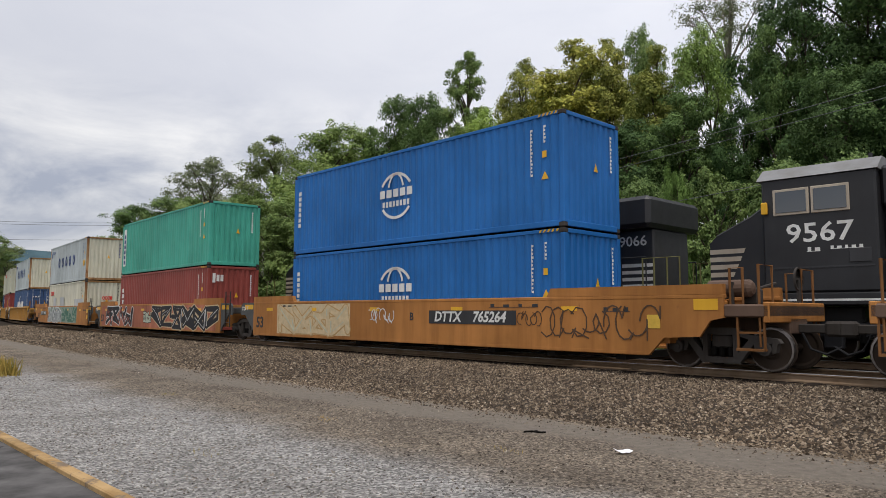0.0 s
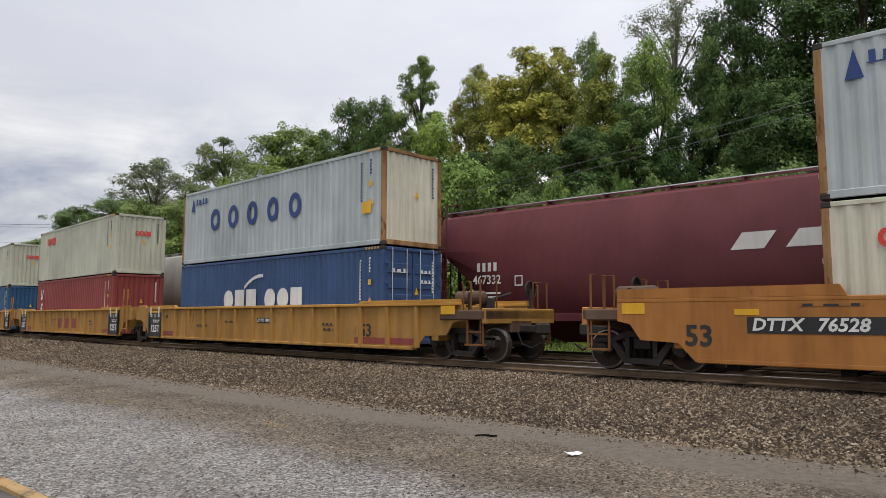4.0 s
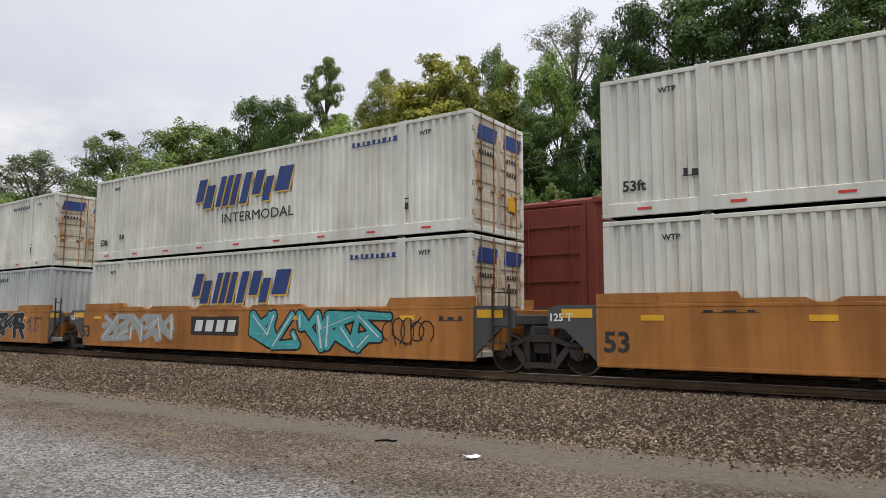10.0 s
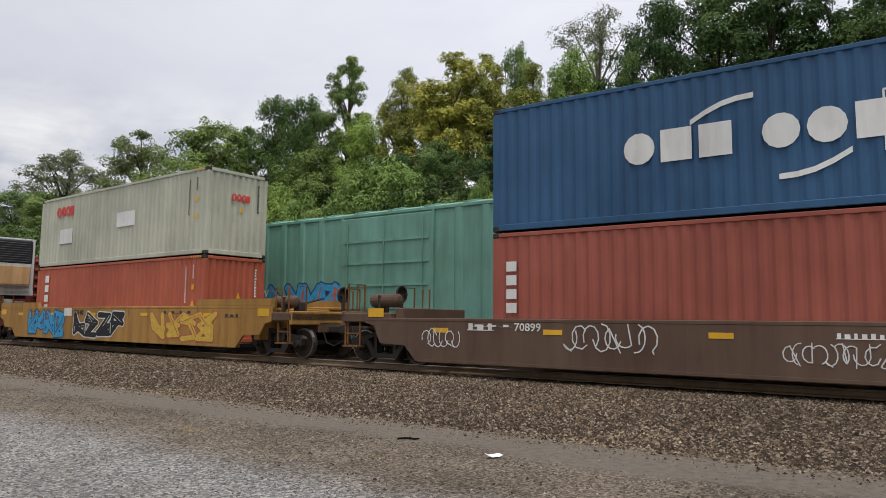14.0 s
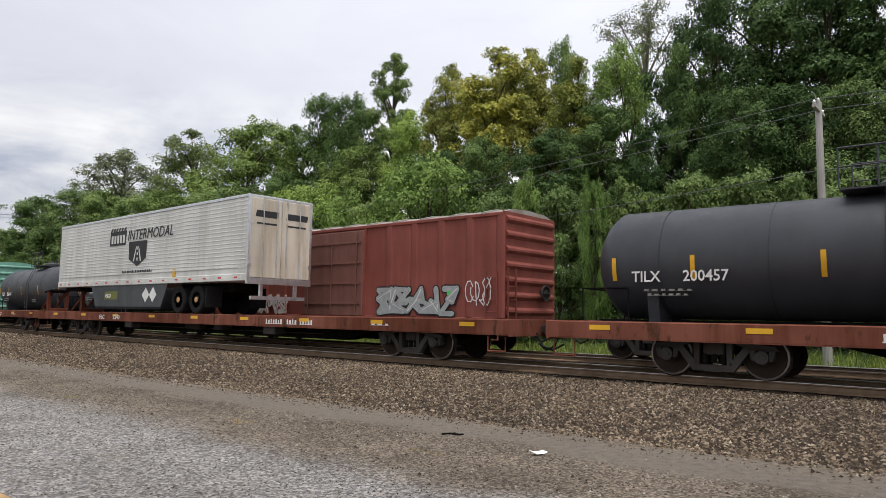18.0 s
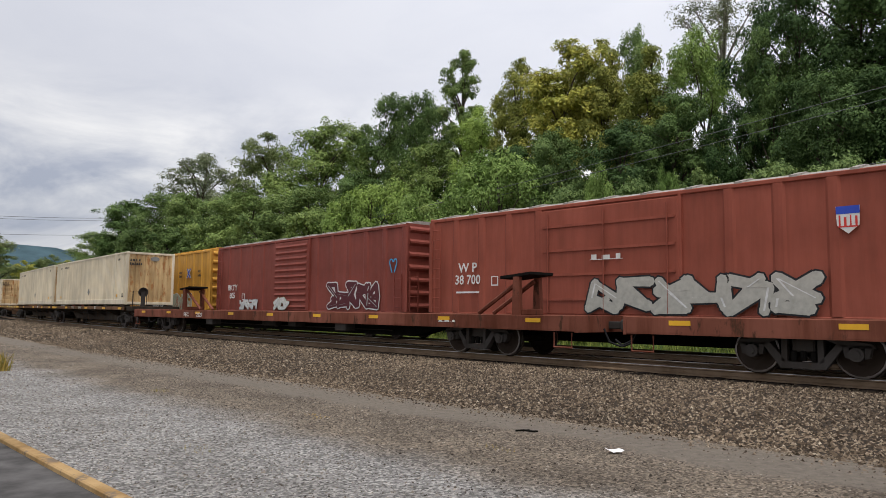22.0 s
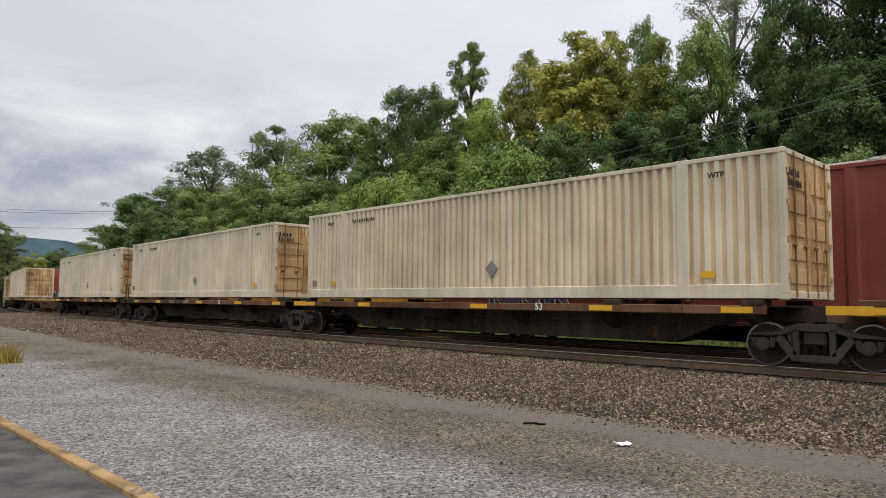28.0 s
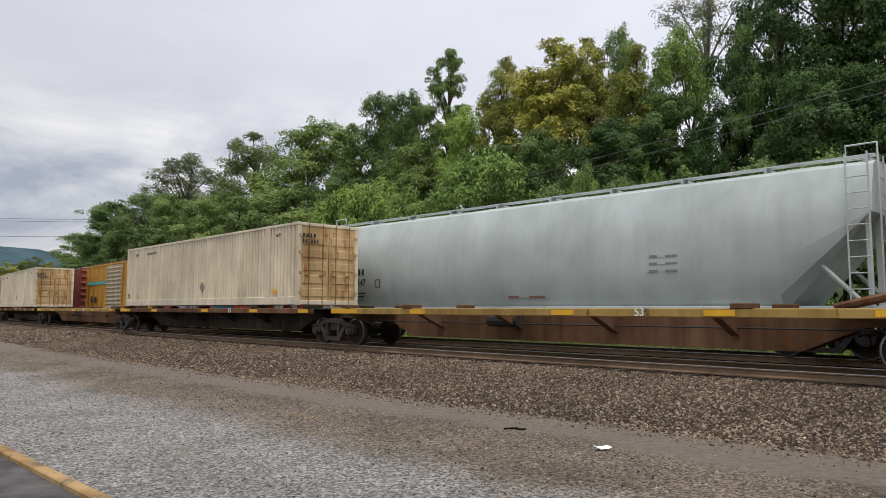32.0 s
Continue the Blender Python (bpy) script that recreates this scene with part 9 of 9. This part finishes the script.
part("heart_tag", Flat(-1.56, 0.005).ring(7.3, 3.0, 0.25, 0.3, 0.05, 10, 0, 200).ring(7.55, 3.0, 0.25, 0.3, 0.05, 10, -20, 180).rect(7.35, 2.78, 0.06, 0.36, 0, -0.14).rect(7.5, 2.78, 0.06, 0.36, 0, 0.14), CAN["blue"], b)
b = far(316.5, boxcar(fh(316.5), FAR["faded"], "faded red double-door boxcar with large white graffiti", (-2.9, 1.7), 16.0, roof_mat=FAR["galv"]))
car_marks(b, -6.1, "38 700", WHITE, 0.46, 2.2, rows=1, mark="W P")
scrawl(b, 2.0, 1.65, 6.2, 1.05, -1.66, 74, (CAN["silver"], CAN["black"], CAN["white"]), 6, fill=1.4)
sh = logo(b, "shield", 5.8, 3.3, 0.5, 0.64, WHITE, -1.56)
part("shield_top", Flat(-1.567, 0.004).rect(5.8, 3.53, 0.49, 0.18), LOGO_ROYAL, b)
part("shield_bars", Flat(-1.567, 0.004).bars(5.8, 3.27, 0.4, 0.28, 4, 1.0), REDMARK, b)
part("white_sticker", Flat(-1.66, 0.005).bars(-0.5, 2.75, 1.1, 0.16, 3), WHITE, b)
b = far(333.9, boxcar(fh(333.9), FAR["bright"], "bright red boxcar with white block letters and pale graffiti", (-1.5, 1.45), 16.2, None, "waved", roof_mat=FAR["galv"]))
car_marks(b, -6.4, "150 484", WHITE, 0.31, 1.95, rows=0, mark="BK TY")
for x in (3.9, 5.0, 6.1):
    part("block_mark", Flat(-1.56, 0.006).ring(x, 3.85, 0.8, 0.66, 0.22, 14), WHITE, b)
for x, z, w in ((0.0, 2.3, 0.4), (-1.75, 2.85, 0.24)):
    part("paper_label", Flat(-1.66 if x else -1.64, 0.004).rect(x, z, w, 0.12), WHITE, b)
scrawl(b, -3.7, 1.45, 3.4, 0.65, -1.56, 75, (CAN["blue"], CAN["navy"], CAN["white"]), 5, fill=1.25)
scrawl(b, 3.8, 1.65, 5.6, 0.95, -1.56, 76, (CAN["moss"], CAN["sage"], CAN["silver"]), 6, fill=1.6)
b = far(352.2, boxcar(fh(352.2), FAR["yellow"], "rust-streaked yellow boxcar with a black corrugated door", (-1.4, 1.8), 16.2, FAR["blackdoor"], "waved"))
part("owner_line", Flat(-1.56, 0.005).bars(-5.0, 3.75, 3.2, 0.28, 4, 1.0).bars(-3.4, 3.3, 1.6, 0.3, 2, 1.2).rect(-6.9, 3.3, 0.1, 0.7).rect(-5.7, 3.5, 2.4, 0.1).rect(-6.3, 3.0, 1.2, 0.1), DARKMARK, b)
car_marks(b, -5.6, "51823", DARKMARK, 0.36, 2.1, rows=0)
tag_lines(b, -6.9, 1.6, 0.9, 0.8, -1.56, 77, CAN["black"])
scrawl(b, -3.3, 1.5, 1.4, 0.8, -1.56, 78, (CAN["pale"], CAN["black"]), 3)
far(370.0, boxcar(fh(370.0), FAR["orange"], "orange-brown boxcar with a dark door", (-1.6, 1.6), 16.0, FAR["blackdoor"], "waved"))
far(388.3, boxcar(fh(388.3), FAR["yellow"], "yellow boxcar with corrugated ends", (-1.6, 1.6), 16.0))
b = far(405.8, boxcar(fh(405.8), FAR["maroon"], "maroon boxcar with scattered graffiti", (-2.1, 1.7), 15.8, roof_mat=FAR["galv"]))
car_marks(b, -6.5, "713", WHITE, 0.42, 1.95, rows=0)
scrawl(b, -4.0, 1.5, 3.2, 0.9, -1.56, 79, (CAN["navy"], CAN["white"], CAN["coral"]), 5)
scrawl(b, 0.4, 1.6, 2.4, 0.6, -1.66, 80, (CAN["blue"], CAN["white"]), 5)
b = far(424.1, boxcar(fh(424.1), FAR["ochre"], "rusting yellow boxcar with a teal stripe and pale door", (-2.3, 1.2), 15.6, FAR["paledoor"], "waved", roof_mat=FAR["worn"]))
for x, z, w, h, lean in ((-5.0, 3.1, 5.0, 0.22, 0), (2.2, 3.0, 0.4, 0.9, 0.9), (5.2, 3.5, 4.0, 0.22, 0)):
    part("stripe", Flat(-1.56, 0.005).rect(x, z, w, h, 0, lean), CAN["teal"], b)
scrawl(b, 4.4, 1.7, 3.4, 1.0, -1.56, 81, (CAN["white"], CAN["grey"], CAN["navy"]), 4)
part("black_stencils", Flat(-1.56, 0.005).bars(-5.7, 1.9, 1.6, 0.5, 2), DARKMARK, b)
b = far(441.6, boxcar(fh(441.6), FAR["bright"], "red boxcar with silver and black graffiti", (-1.6, 1.55), 16.3, None, "waved", roof_mat=FAR["galv"]))
scrawl(b, -4.4, 1.65, 3.9, 1.15, -1.56, 82, (CAN["grey"], CAN["black"], CAN["blue"]), 3)
scrawl(b, 5.0, 1.75, 4.4, 1.3, -1.56, 83, (CAN["white"], CAN["black"], CAN["blue"]), 3)
scrawl(b, 0.2, 1.35, 2.2, 0.5, -1.66, 84, (CAN["blue"], CAN["navy"]), 4)
h = far(461.4, hopper(fh(461.4), FAR["mint"], "pale grey-green three-bay covered hopper with smooth sides", 20.4, 3, high=4.6, cut=2.0))
car_marks(h, -8.0, "219547", DARKMARK, 0.36, 2.2, y=-1.556)
part("data_line", Flat(-1.556, 0.005).bars(5.2, 2.6, 0.9, 0.07, 2).bars(5.2, 2.4, 0.9, 0.07, 2).bars(5.2, 2.2, 0.9, 0.07, 2), PLACARD, h)
part("rust_scuff", Flat(-1.52, 0.02).bars(0.5, 1.55, 1.6, 0.07, 2), FAR["worn"], h)
far(481.5, boxcar(fh(481.5), FAR["rusty"], "rusty red boxcar with plain weathered sides", (-1.6, 1.6), 16.0))


# ---- motion ----
def spin_all(list_, speed):
    """All wheelsets of a train turn alike: one set of keys for the lot."""
    first = None
    for w in list_:
        w.matrix_parent_inverse = w.matrix_basis.copy()
        w.matrix_basis = Matrix()
        if first is None:
            first = w
            rows = []
            for k in range(32 * FPS + 1):
                rows.append((k / FPS, Matrix.Rotation(speed(k / FPS) / 0.43, 4, "Y")))
            walk(w, rows)
        else:
            w.rotation_mode = "QUATERNION"
            keys = w.animation_data_create()
            keys.action = first.animation_data.action
            keys.action_slot = first.animation_data.action_slot


def motions():
    place = {"near": near_place, "far": far_place}
    times = [0.0, 0.5, 1.0, 1.5, 2.0, 3.0, 4.0] + [float(t) for t in range(5, 33)]
    for ob, u, off, z, train in MOVING:
        walk(ob, [(t, spot(u + place[train](t), off, z)) for t in times])
    spin_all(ROLLERS["near"], near_place)
    spin_all(ROLLERS["far"], far_place)


motions()
